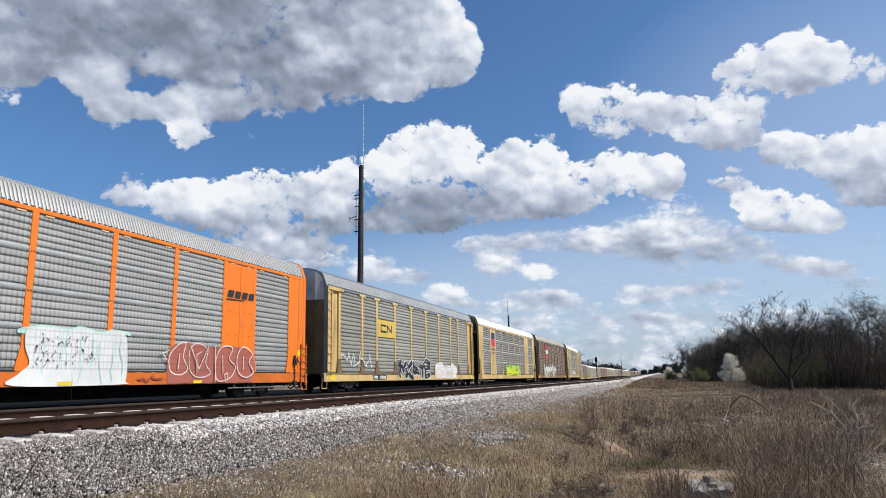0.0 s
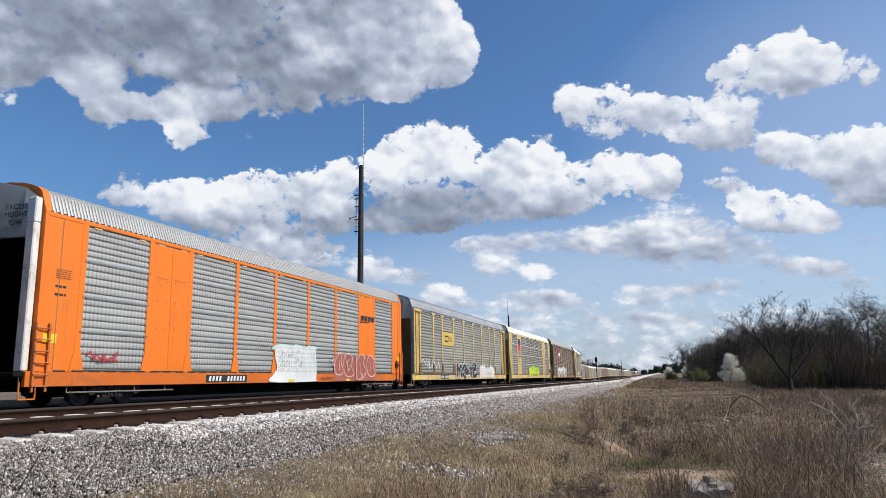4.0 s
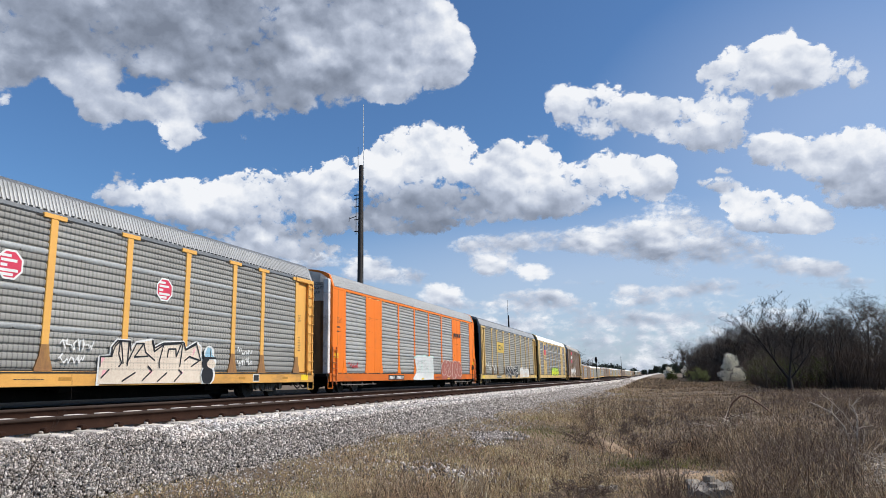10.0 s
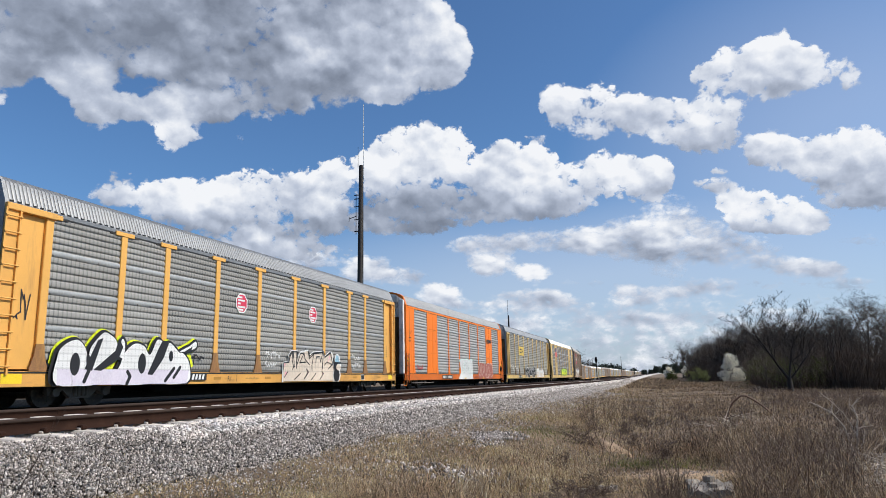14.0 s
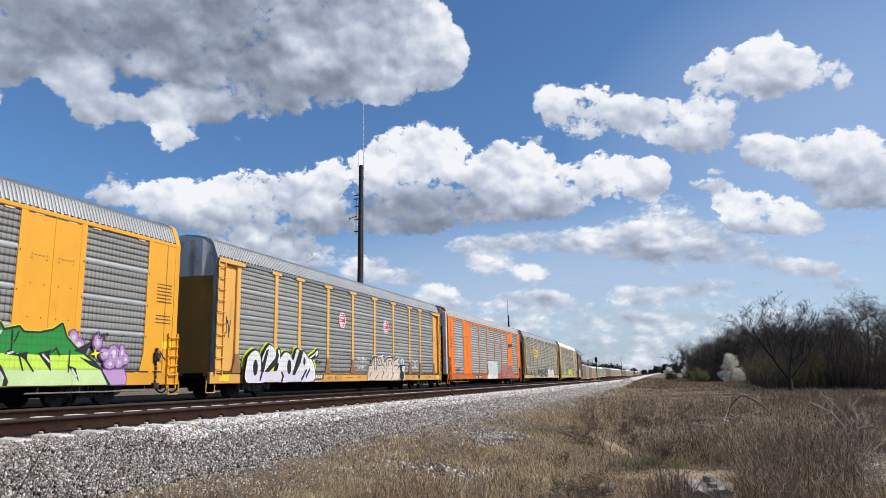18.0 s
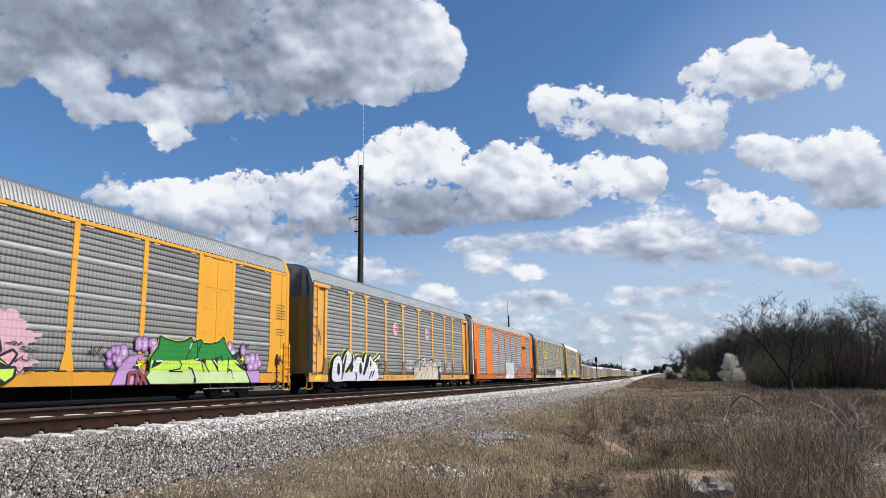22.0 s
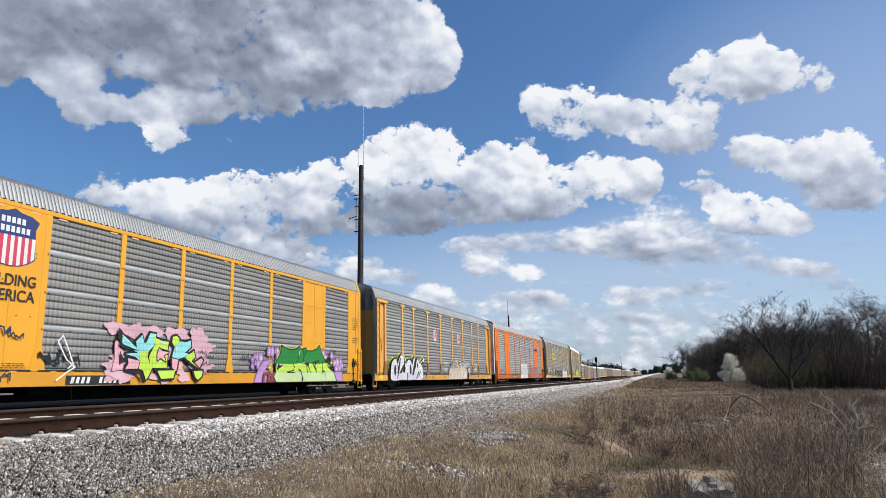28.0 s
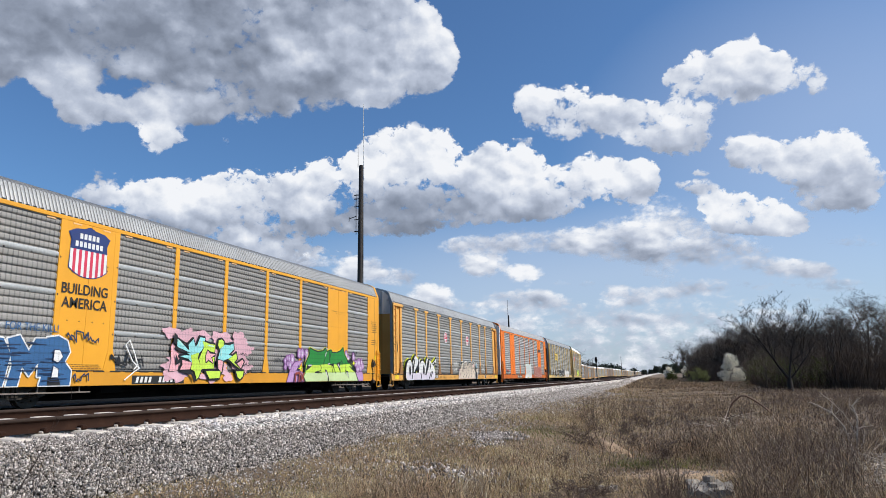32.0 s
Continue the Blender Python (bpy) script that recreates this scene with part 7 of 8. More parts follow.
bare_tree(HERO, 8.95, 62.5, 0.72, 0, "tall spreading leafless tree with a forked dark trunk")
bare_tree(1, 12.9, 66, 0.72, 70, "tall leafless tree with a pale upright trunk")
bare_tree(3, 11.2, 72, 0.7, 200, "slim leafless tree with a pale trunk")
bare_tree(2, 12.6, 90, 0.9, 10, "leafless tree at the edge of the wood")
bare_tree(1, 18.6, 78, 0.95, 300, "leafless tree at the edge of the wood")
bare_tree(FULL + 3, 3.6, 262, 1.6, 120, "rounded leafless tree beside the far end of the wood")
bare_tree(FULL + 4, 5.6, 258, 2.0, 60, "rounded leafless tree beside the far end of the wood")
WOOD_EDGE = [(60, 15.5), (75, 10.8), (95, 10.4), (120, 12.8), (143, 14.8), (147, 8.2), (200, 6.4), (250, 5.0), (300, 6.0)]
r = random.Random(5)
for k in range(250):
    y = 66 + 70 * r.random() ** 1.1 if k < 130 else 147 + 40 * r.random() if k < 185 else 150 + 140 * r.random()
    deep = 34 * r.random() ** 1.3 if k < 130 else 26 * r.random() ** 1.5
    x = float(np.interp(y, [e[0] for e in WOOD_EDGE], [e[1] for e in WOOD_EDGE])) + deep + r.uniform(0, 2)
    bare_tree(FULL + (r.choice((0, 1, 1, 2)) if y < 130 else r.choice((3, 4))), x, y, r.uniform(0.8, 1.1) * (1.6 if 130 < y < 190 else 1.75 if y > 130 else float(np.interp(x / y, [0.10, 0.155, 0.19, 0.23], [0.6, 0.64, 0.86, 1.05]))) * (0.75 if deep < 3 else 1.0), r.uniform(0, 360), "leafless tree of the dark wood")


def twig_thicket(name, n, seed, place, h_lo, h_hi, material, label, rad=0.012, branches=4):
    """Upright bare stems with side twigs in one mesh; place(r) gives x, y."""
    q = random.Random(seed)
    segs = []
    for _ in range(n):
        x, y = place(q)
        z = float(ground_height(x, y)) - 0.05
        h = q.uniform(h_lo, h_hi)
        a = Vector((x, y, z))
        d = Vector((q.gauss(0, 0.3), q.gauss(0, 0.3), 1)).normalized()
        m, b = a + d * h * 0.5, a + d * h + Vector((q.gauss(0, 0.08), q.gauss(0, 0.08), 0)) * h
        segs += [(*a, *m, rad, rad * 0.8), (*m, *b, rad * 0.8, rad * 0.3)]
        for _ in range(branches):
            t = q.uniform(0.25, 0.95)
            p = a.lerp(b, t)
            e = p + Vector((q.gauss(0, 0.3), q.gauss(0, 0.3), q.uniform(0.1, 0.5))) * h * 0.45
            segs.append((*p, *e, rad * 0.55, rad * 0.2))
    return tagged(new(name, tubes(name, segs, material, 9.0)), label, "undergrowth", kind="stuff")


def in_wood(q):
    y = 64 + 230 * q.random() ** 1.5
    return float(np.interp(y, [e[0] for e in WOOD_EDGE], [e[1] for e in WOOD_EDGE])) - 1.0 + 34 * q.random() ** 1.7, y


twig_thicket("undergrowth", 12000, 8, in_wood, 0.8, 4.6, M["twig"], "dense dark leafless undergrowth of the wood", 0.03, 5)


M["brown_twig"] = surface("brown_weed_stems", (0.115, 0.075, 0.053), 0.9, 0, 1.5, 10, 0.35, (0.26, 0.195, 0.145), (0.5, 0.7), bump=0)


def brush_edge(q):
    y = 26 + 44 * q.random() ** 0.8
    return 4.0 + (0.14 * y) * q.random() ** 0.8 + 0.02 * y, y


twig_thicket("undergrowth", 2600, 9, brush_edge, 0.2, 0.5, M["brown_twig"], "low dark brush before the wood", 0.008, 4)


def leaf_mesh(name, centres, size, material, seed):
    q = np.random.default_rng(seed)
    n = len(centres)
    u = q.normal(size=(n, 3))
    u /= np.linalg.norm(u, axis=1)[:, None]
    w = np.cross(u, q.normal(size=(n, 3)))
    w /= np.linalg.norm(w, axis=1)[:, None]
    s = (size * q.uniform(0.6, 1.3, n))[:, None]
    quad = np.stack([centres - u * s, centres + w * s * 0.6, centres + u * s, centres - w * s * 0.6], 1)
    return raw_mesh(name, quad.reshape(-1, 3), np.arange(4 * n).reshape(n, 4), material)


def clumps(q, n_clumps, per, radii, height, squeeze, tight=0.16):
    """Leaf places in clumps inside a rounded, uneven crown."""
    c = q.normal(size=(n_clumps, 3))
    c /= np.linalg.norm(c, axis=1)[:, None]
    c *= (q.random(n_clumps) ** 0.45)[:, None]
    c = c * np.array(radii) + np.array((0, 0, height))
    t = np.clip((c[:, 2] - height) / radii[2], -1, 1)
    c[:, :2] *= (1 - squeeze * np.clip((t + 0.75) / 1.75, 0, 1))[:, None]
    pts = c[:, None] + q.normal(size=(n_clumps, per, 3)) * tight * np.array(radii).mean()
    return pts.reshape(-1, 3)


def leafy(name, x, y, w, h, seed, material, label, category, squeeze=0.6, clump=70, per=45, leaf=0.09, base=0.1):
    t = empty(name, label, category, "", pose(x, y, float(ground_height(x, y))))
    q = np.random.default_rng(seed)
    heavy, fine = limbs(seed, h * 0.95, 0.5, 0.15, 3, 0.02, (7, 5, 4))
    part("trunk", tubes("trunk", heavy + fine, M["bark"]), None, t)
    pts = clumps(q, clump, per, (w / 2, w / 2, h * (1 - base) / 2), h * (1 + base) / 2, squeeze)
    part("crown", leaf_mesh("crown", pts[pts[:, 2] > 0.1], leaf, material, seed), None, t)
    return t


def blossom_tree(x, y, w, h, seed, label):
    """A tree hidden by lumps of blossom: broad low down, drawn out to an uneven point."""
    t = empty("flowering_tree", label, "tree", "", pose(x, y, float(ground_height(x, y))))
    q = np.random.default_rng(seed)
    heavy, fine = limbs(seed, h * 0.95, 0.45, 0.08, 3, 0.022, (8, 5, 4))
    part("trunk", tubes("trunk", heavy + fine, M["bark"]), None, t)
    n = 60
    f = q.random(n) ** 1.25
    wide = np.interp(f, [0, 0.15, 0.35, 0.6, 0.8, 1], [0.72, 1.0, 0.92, 0.55, 0.4, 0.08]) * w / 2
    a, d = q.uniform(0, 2 * np.pi, n), q.uniform(0.55, 1.0, n)
    c = np.stack([wide * d * np.cos(a) - 0.08 * w * f, wide * d * np.sin(a), 0.35 + f * (h - 0.45)], -1)
    lump = q.uniform(0.035, 0.075, n) * w
    pts = c[:, None] + q.normal(size=(n, 110, 3)) * lump[:, None, None] * np.array((1, 1, 0.8))
    part("crown", leaf_mesh("crown", pts.reshape(-1, 3)[pts.reshape(-1, 3)[:, 2] > 0.1], 0.12, M["blossom"], seed), None, t)
    return t


blossom_tree(10.5, 137, 4.6, 5.1, 3, "small cone-shaped tree covered in white blossom")
leafy("flowering_tree", -1.2, 235, 3.3, 3.7, 4, M["blossom"], "small distant tree with white blossom", "tree", 0.4, 60, 40, 0.16)
leafy("flowering_tree", 4.0, 245, 3.6, 3.8, 14, M["blossom"], "small distant tree with thin pale blossom", "tree", 0.3, 30, 26, 0.13)
leafy("shrub", -0.2, 205, 3.6, 2.4, 5, M["green_leaf"], "distant yellow-green shrub beside the track", "shrub", 0.2, 40, 40, 0.13)
for x, y, w, h, seed in ((3.9, 168, 3.0, 2.6, 15), (4.8, 150, 2.8, 2.9, 16), (5.9, 146, 2.6, 2.4, 17)):
    leafy("shrub", x, y, w, h, seed, M["bud_leaf"], "yellow-green budding shrub before the wood", "shrub", 0.3, 44, 18, 0.1)
leafy("shrub", 8.0, 69, 4.2, 3.6, 6, M["green_leaf"], "budding green shrub under the trees", "shrub", 0.3, 40, 26, 0.06)
leafy("shrub", 10.6, 68.5, 4.0, 3.0, 7, M["green_leaf"], "budding green shrub under the trees", "shrub", 0.3, 34, 22, 0.06)
leafy("shrub", 12.4, 67, 3.6, 2.8, 9, M["green_leaf"], "budding green shrub under the trees", "shrub", 0.3, 36, 30, 0.06)


def far_trees():
    """The dark belt of trees beyond the far cars and along the horizon, too far to pick apart."""
    q = random.Random(12)
    g = np.random.default_rng(60)
    shapes = [clumps(g, 60, 16, (3.4, 3.4, 4.4), 5.4, 0.45, 0.2) for _ in range(5)]
    leaves, wood = [], []

    def plant(x, y, s):
        z = float(ground_height(x, y))
        leaves.append(shapes[q.randrange(5)] * np.array((s * q.choice((-1, 1)), s, s * q.uniform(0.75, 1.15))) + np.array((x, y, z)))
        wood.append((x, y, z - 0.3, x, y, z + 6 * s, 0.2, 0.08))
    for k in range(130):
        f = k / 129
        y = 262 + 640 * f + q.uniform(-25, 25)
        plant(float(TRAIN_X + train_shift(y)) - q.uniform(6, 34), y, q.uniform(0.6, 1.05) * (1.25 - 0.1 * f))
    for k in range(170):
        y = q.uniform(800, 1500)
        plant(q.uniform(-0.085, 0.1) * y, y, q.uniform(0.7, 1.3))
    tagged(new("far_woods", leaf_mesh("far_woods", np.concatenate(leaves), 0.68, M["evergreen"], 3)), "dark distant belt of evergreen trees", "woods", kind="stuff")
    tagged(new("far_trunks", tubes("far_trunks", wood, M["bark"])), "trunks of the distant belt of trees", "woods", kind="stuff")
    for k in range(26):
        y = 232 + k * 8 + q.uniform(-6, 6)
        bare_tree(FULL + q.choice((3, 4)), float(TRAIN_X + train_shift(y)) - q.uniform(5, 14), y, q.uniform(1.2, 1.9), q.uniform(0, 360), "leafless tree behind the train", "belt of trees behind the train")


far_trees()


# ================= field =================
def field_spots(n, seed, r_lo, r_hi, az_lo=-52.0, az_hi=17.0, power=1.0, edge=-6.05):
    q = np.random.default_rng(seed)
    d = r_lo * (r_hi / r_lo) ** (q.random(n) ** power)
    az = np.radians(q.uniform(az_lo, az_hi, n))
    x, y = d * np.sin(az), d * np.cos(az)
    u = x - near_shift(y)
    keep = u > edge + 0.55 * bumps(x, y, 1.1) + 0.35 * bumps(x + 7, y, 0.4) + 0.9 * q.random(n) ** 2 - 0.8 * (q.random(n) < 0.06)
    x, y = x[keep], y[keep]
    wood = np.interp(y, [e[0] for e in WOOD_EDGE], [e[1] for e in WOOD_EDGE])
    keep = (x < wood + 3) | (y < 60)
    return x[keep], y[keep]


def blade_material(name, *stops):
    m, nt, bsdf = nodes_of(name)
    geo = nt.nodes.new("ShaderNodeNewGeometry")
    tone = ramp_of(nt, geo.outputs["Random Per Island"], *stops)
    wide, near = noise_of(nt, 0.35, 3), noise_of(nt, 1.1, 5, 0.75)
    k = ramp_of(nt, wide.outputs["Fac"], (0.35, (0.36, 0.35, 0.34)), (0.65, (0.66, 0.66, 0.58)))
    kk = ramp_of(nt, near.outputs["Fac"], (0.36, (0.14, 0.135, 0.13)), (0.5, (0.48, 0.48, 0.47)), (0.64, (0.8, 0.78, 0.72)))
    col = mixed(nt, 0.8, tone.outputs[0], k.outputs[0], "OVERLAY")
    nt.links.new(mixed(nt, 0.8, col, kk.outputs[0], "OVERLAY"), bsdf.inputs["Base Color"])
    bsdf.inputs["Roughness"].default_value = 0.85
    thin, mix = nt.nodes.new("ShaderNodeBsdfTranslucent"), nt.nodes.new("ShaderNodeMixShader")
    mix.inputs["Fac"].default_value = 0.15
    nt.links.new(tone.outputs[0], thin.inputs["Color"])
    nt.links.new(bsdf.outputs[0], mix.inputs[1])
    nt.links.new(thin.outputs[0], mix.inputs[2])
    nt.links.new(mix.outputs[0], nt.nodes["Material Output"].inputs["Surface"])
    return m


M["straw"] = blade_material("dry_grass_blades", (0.0, (0.11, 0.074, 0.046)), (0.4, (0.42, 0.295, 0.17)), (0.78, (0.78, 0.59, 0.37)), (0.9, (0.3, 0.25, 0.1)), (1.0, (0.19, 0.21, 0.07)))
M["bramble"] = blade_material("dark_bramble_stems", (0.0, (0.045, 0.031, 0.022)), (0.4, (0.145, 0.098, 0.064)), (0.75, (0.31, 0.218, 0.14)), (1.0, (0.62, 0.48, 0.33)))
M["tuft"] = blade_material("pale_dry_tufts", (0.0, (0.12, 0.08, 0.05)), (0.35, (0.43, 0.305, 0.18)), (0.75, (0.78, 0.6, 0.39)), (0.92, (0.86, 0.72, 0.52)), (1.0, (0.22, 0.23, 0.085)))
M["weed"] = blade_material("dead_weed_stems", (0.0, (0.05, 0.032, 0.024)), (0.35, (0.22, 0.148, 0.095)), (0.68, (0.47, 0.335, 0.215)), (0.9, (0.72, 0.56, 0.41)), (1.0, (0.84, 0.7, 0.54)))


def blades(name, x, y, h, w, lean, material, label, seed, z0=None, away=None):
    q = np.random.default_rng(seed)
    n = len(x)
    z = ground_height(x, y) - 0.02 if z0 is None else z0
    a = q.uniform(0, 2 * np.pi, n)
    side = np.stack([np.cos(a), np.sin(a), np.zeros(n)], -1) * (w / 2)[:, None]
    b = q.uniform(0, 2 * np.pi, n) if away is None else away
    out = np.stack([np.cos(b), np.sin(b), np.zeros(n)], -1) * (h * lean * q.uniform(0.2, 1.0, n))[:, None]
    p = np.stack([x, y, z], -1)
    up = np.stack([np.zeros(n), np.zeros(n), h], -1)
    mid = p + up * 0.55 + out * 0.3
    tip = p + up * (1 - 0.3 * lean) + out
    V = np.stack([p - side, p + side, mid, mid - side * 0.6 - (mid - p) * 0.1, mid + side * 0.6 - (mid - p) * 0.1, tip], 1)
    i = (np.arange(n) * 6)[:, None]
    F = np.concatenate([np.concatenate([i, i + 1, i + 2], 1), np.concatenate([i + 3, i + 4, i + 5], 1)])
    return tagged(new(name, raw_mesh(name, V.reshape(-1, 3), F, material)), label, "grass", kind="stuff")


q = np.random.default_rng(2)


def open_ground(x, y):
    """Where no tall weeds stand: the sandy patches, the spilled stones and the broken slabs."""
    az, d = np.degrees(np.arctan2(x, y)), np.hypot(x, y)
    sand = (np.hypot((x - 0.1) / 1.4, (y - 12.9) / 1.2) < 1) | ((np.abs(az - 0.6) < 2.6) & (d > 10.3) & (d < 13))
    path = np.abs(x + 1.45 + 0.22 * (y - 17.0)) < 0.5 * ((y > 13.6) & (y < 19.6))
    return sand | path | (np.hypot(x - 2.95, (y - 12.6) / 1.4) < 0.45) | (np.hypot((x + 4.2) / 0.75, (y - 16.3) / 1.8) < 1) | (np.hypot((x - 0.35) / 0.45, (y - 9.6) / 1.0) < 1)


def weed_cover(x, y):
    """Where the tall dead weeds stand: patches of several sizes."""
    return bumps(x + 3, y + 1, 2.4) * 0.8 + 0.7 * bumps(x * 1.3 + 5, y + 7, 0.9) + 0.5 * bumps(x, y * 0.6 + 2, 5.5)


x, y = field_spots(300000, 21, 5.5, 120, power=0.85)
d = np.hypot(x, y)
tall = np.clip(0.8 + 0.5 * bumps(x + 9, y, 1.7), 0.6, 1.4)
high = (0.07 + 0.13 * q.random(len(x))) * tall + 0.001 * d
brushy = (np.degrees(np.arctan2(x, y)) + q.normal(0, 3, len(x)) > -1.5) & (d > 13)
for where, material, label, seed in ((~brushy, "straw", "matted dry grass of the field", 22), (brushy, "bramble", "low tangle of dark dead brambles", 26)):
    blades("dry_grass", x[where], y[where], high[where], 0.004 + 0.0009 * d[where], 1.7, M[material], label, seed)


x, y = field_spots(26000, 121, 85, 300, az_lo=-8.0, az_hi=9.0, power=0.9, edge=-5.6)
blades("dry_grass", x, y, q.uniform(0.15, 0.45, len(x)), 0.0014 * np.hypot(x, y), 0.9, M["bramble"], "dry grass of the far field along the track", 122)


def tufts(n, per, seed, r_lo, r_hi, power, level, h_lo, h_hi, label, material="weed", split=-60.0, side=1):
    """Round stands of dead stems that lean outwards from their roots."""
    g = np.random.default_rng(seed)
    x, y = field_spots(n, seed + 1, r_lo, r_hi, power=power, edge=-5.75)
    keep = (weed_cover(x, y) + g.uniform(-0.45, 0.45, len(x)) > level) & ~open_ground(x, y) & ((np.degrees(np.arctan2(x, y)) + g.normal(0, 5, len(x)) > split) == (side > 0))
    x, y = x[keep], y[keep]
    m = len(x)
    wide = g.uniform(0.07, 0.24, m) + 0.003 * np.hypot(x, y)
    high = g.uniform(h_lo, h_hi, m) * np.clip(0.4 + 1.1 * weed_cover(x, y), 0.22, 1.9) * np.interp(np.hypot(x, y), [22, 55], [1.0, 0.55])
    a, f = g.uniform(0, 2 * np.pi, (m, per)), np.sqrt(g.random((m, per)))
    xs, ys = (x[:, None] + wide[:, None] * f * np.cos(a)).ravel(), (y[:, None] + wide[:, None] * f * np.sin(a)).ravel()
    hs = (high[:, None] * (1 - 0.45 * f ** 2) * g.uniform(0.55, 1.1, (m, per))).ravel()
    d = np.hypot(xs, ys)
    blades("dead_weeds", xs, ys, hs, 0.0032 + 0.00042 * d, 0.75, M[material], label, seed + 2, None, (a + g.normal(0, 0.5, a.shape)).ravel())
    near = d < 28
    xs, ys, hs = xs[near], ys[near], hs[near]
    t = g.uniform(0.45, 0.95, len(xs))
    blades("dead_weeds", xs + g.normal(0, 0.12, len(xs)) * hs, ys + g.normal(0, 0.12, len(xs)) * hs, hs * 0.28, 0.003 + 0.00035 * d[near], 1.7, M[material], "side twigs and seed heads of the dead weeds", seed + 3, ground_height(xs, ys) + hs * t)


tufts(11000, 16, 61, 5.8, 70, 0.75, 0.15, 0.2, 0.5, "tufts of dead brown weeds all over the field", "bramble", -2.0, 1)
tufts(11000, 16, 81, 5.8, 70, 0.75, 0.1, 0.14, 0.36, "tufts of pale dry grass all over the field", "tuft", -4.0, -1)
tufts(3500, 16, 91, 5.8, 60, 0.75, 0.25, 0.2, 0.45, "tufts of dead brown weeds among the grass", "weed", -4.0, -1)
tufts(6000, 14, 101, 5.8, 60, 0.75, -0.5, 0.1, 0.28, "tufts of pale dry grass among the weeds", "tuft", -4.0, 1)
tufts(2000, 26, 71, 7.0, 60, 0.8, 0.6, 0.4, 0.75, "taller stands of dead weed stems")
x, y = field_spots(60000, 23, 6.0, 120, power=0.8, edge=-5.8)
d = np.hypot(x, y)
keep = weed_cover(x, y) + q.uniform(-0.35, 0.35, len(x)) > 0.55
keep &= ~open_ground(x, y)
x, y, d = x[keep], y[keep], d[keep]
h = (0.2 + 0.5 * q.random(len(x)) ** 1.4) * np.clip(0.65 + 0.5 * weed_cover(x, y), 0.35, 1.5) * np.interp(d, [22, 60], [1.0, 0.45])
blades("dead_weeds", x, y, h, 0.004 + 0.0005 * d, 0.5, M["weed"], "stands of dead grey-brown weeds", 24)
# side twigs and seed heads of the weeds
k = 4
xs, ys, hs = np.repeat(x, k), np.repeat(y, k), np.repeat(h, k)
t = q.uniform(0.35, 0.9, len(xs))
xs, ys = xs + q.normal(0, 0.06, len(xs)) * hs, ys + q.normal(0, 0.06, len(xs)) * hs
blades("dead_weeds", xs, ys, hs * 0.3, 0.004 + 0.0004 * np.hypot(xs, ys), 1.5, M["weed"], "side twigs and seed heads of the dead weeds", 25, ground_height(xs, ys) + hs * t)


def stone_heap(n, seed, cx, cy, rx, ry):
    q = np.random.default_rng(seed)
    a, d = q.uniform(0, 2 * np.pi, n), q.random(n) ** 0.8
    d = d * (1 + 0.35 * np.sin(3 * a + seed) + 0.2 * np.sin(7 * a))
    x, y = cx + rx * d * np.cos(a), cy + ry * d * np.sin(a)
    return np.stack([x, y, ground_height(x, y) + 0.06 * np.clip(1 - d, 0, 1) + q.uniform(0, 0.03, n)], -1)


stones("spilled_stones", stone_heap(1500, 31, -4.2, 16.6, 0.6, 1.4), 0.032, STONE, "patch of spilled pale ballast stones in the grass", 32)
stones("spilled_stones", stone_heap(260, 33, -3.4, 11.0, 1.6, 1.0), 0.04, STONE, "a few scattered ballast stones in the grass", 34)


M["sandy_soil"] = surface("sandy_soil", (0.42, 0.285, 0.175), 0.95, 0, 2.0, 20, 0.45, (0.24, 0.2, 0.09), (0.5, 0.75), 0.6)


def bare_patch(cx, cy, rx, ry, turn, label):
    x, y = np.meshgrid(np.linspace(-1, 1, 19), np.linspace(-1, 1, 19))
    rad = np.maximum(np.hypot(x, y), 1e-6)
    k = 1 + 0.2 * np.sin(4 * np.arctan2(y, x)) + 0.1 * np.sin(9 * np.arctan2(y, x))
    u, v, c, s = x * rx * k, y * ry * k, math.cos(turn), math.sin(turn)
    X, Y = cx + u * c - v * s, cy + u * s + v * c
    Z = ground_height(X, Y) + 0.06 - 0.1 * rad ** 2
    i = np.arange(361).reshape(19, 19)
    faces = np.stack([i[:-1, :-1], i[:-1, 1:], i[1:, 1:], i[1:, :-1]], -1).reshape(-1, 4)
    me = raw_mesh("bare_soil", np.stack([X, Y, Z], -1).reshape(-1, 3), faces, M["sandy_soil"], True)
    tagged(new("bare_soil", me), label, "soil", kind="structure")


bare_patch(0.1, 12.9, 1.3, 1.0, 0.0, "patch of bare sandy soil")
stones("spilled_stones", stone_heap(420, 35, 0.1, 12.8, 1.3, 1.0), 0.014, STONE, "loose pebbles on the bare sandy patch", 36)
g = np.random.default_rng(37)
x, y = np.concatenate([g.normal(0.1, 0.85, 400), g.normal(-1.45, 0.3, 350)]), np.concatenate([g.normal(12.9, 0.8, 400), g.normal(17.0, 1.2, 350)])
blades("dry_grass", x, y, g.uniform(0.03, 0.1, 750), np.full(750, 0.011), 1.9, M["straw"], "dry grass litter on the bare soil", 38, ground_height(x, y) + 0.03)
M["green_blade"] = blade_material("fresh_green_grass", (0.0, (0.07, 0.08, 0.02)), (0.5, (0.16, 0.19, 0.045)), (1.0, (0.34, 0.33, 0.11)))
x, y = np.concatenate([g.normal(-0.5, 0.5, 900), g.normal(-3.3, 0.5, 700)]), np.concatenate([g.normal(14.0, 0.3, 900), g.normal(18.6, 0.9, 700)])
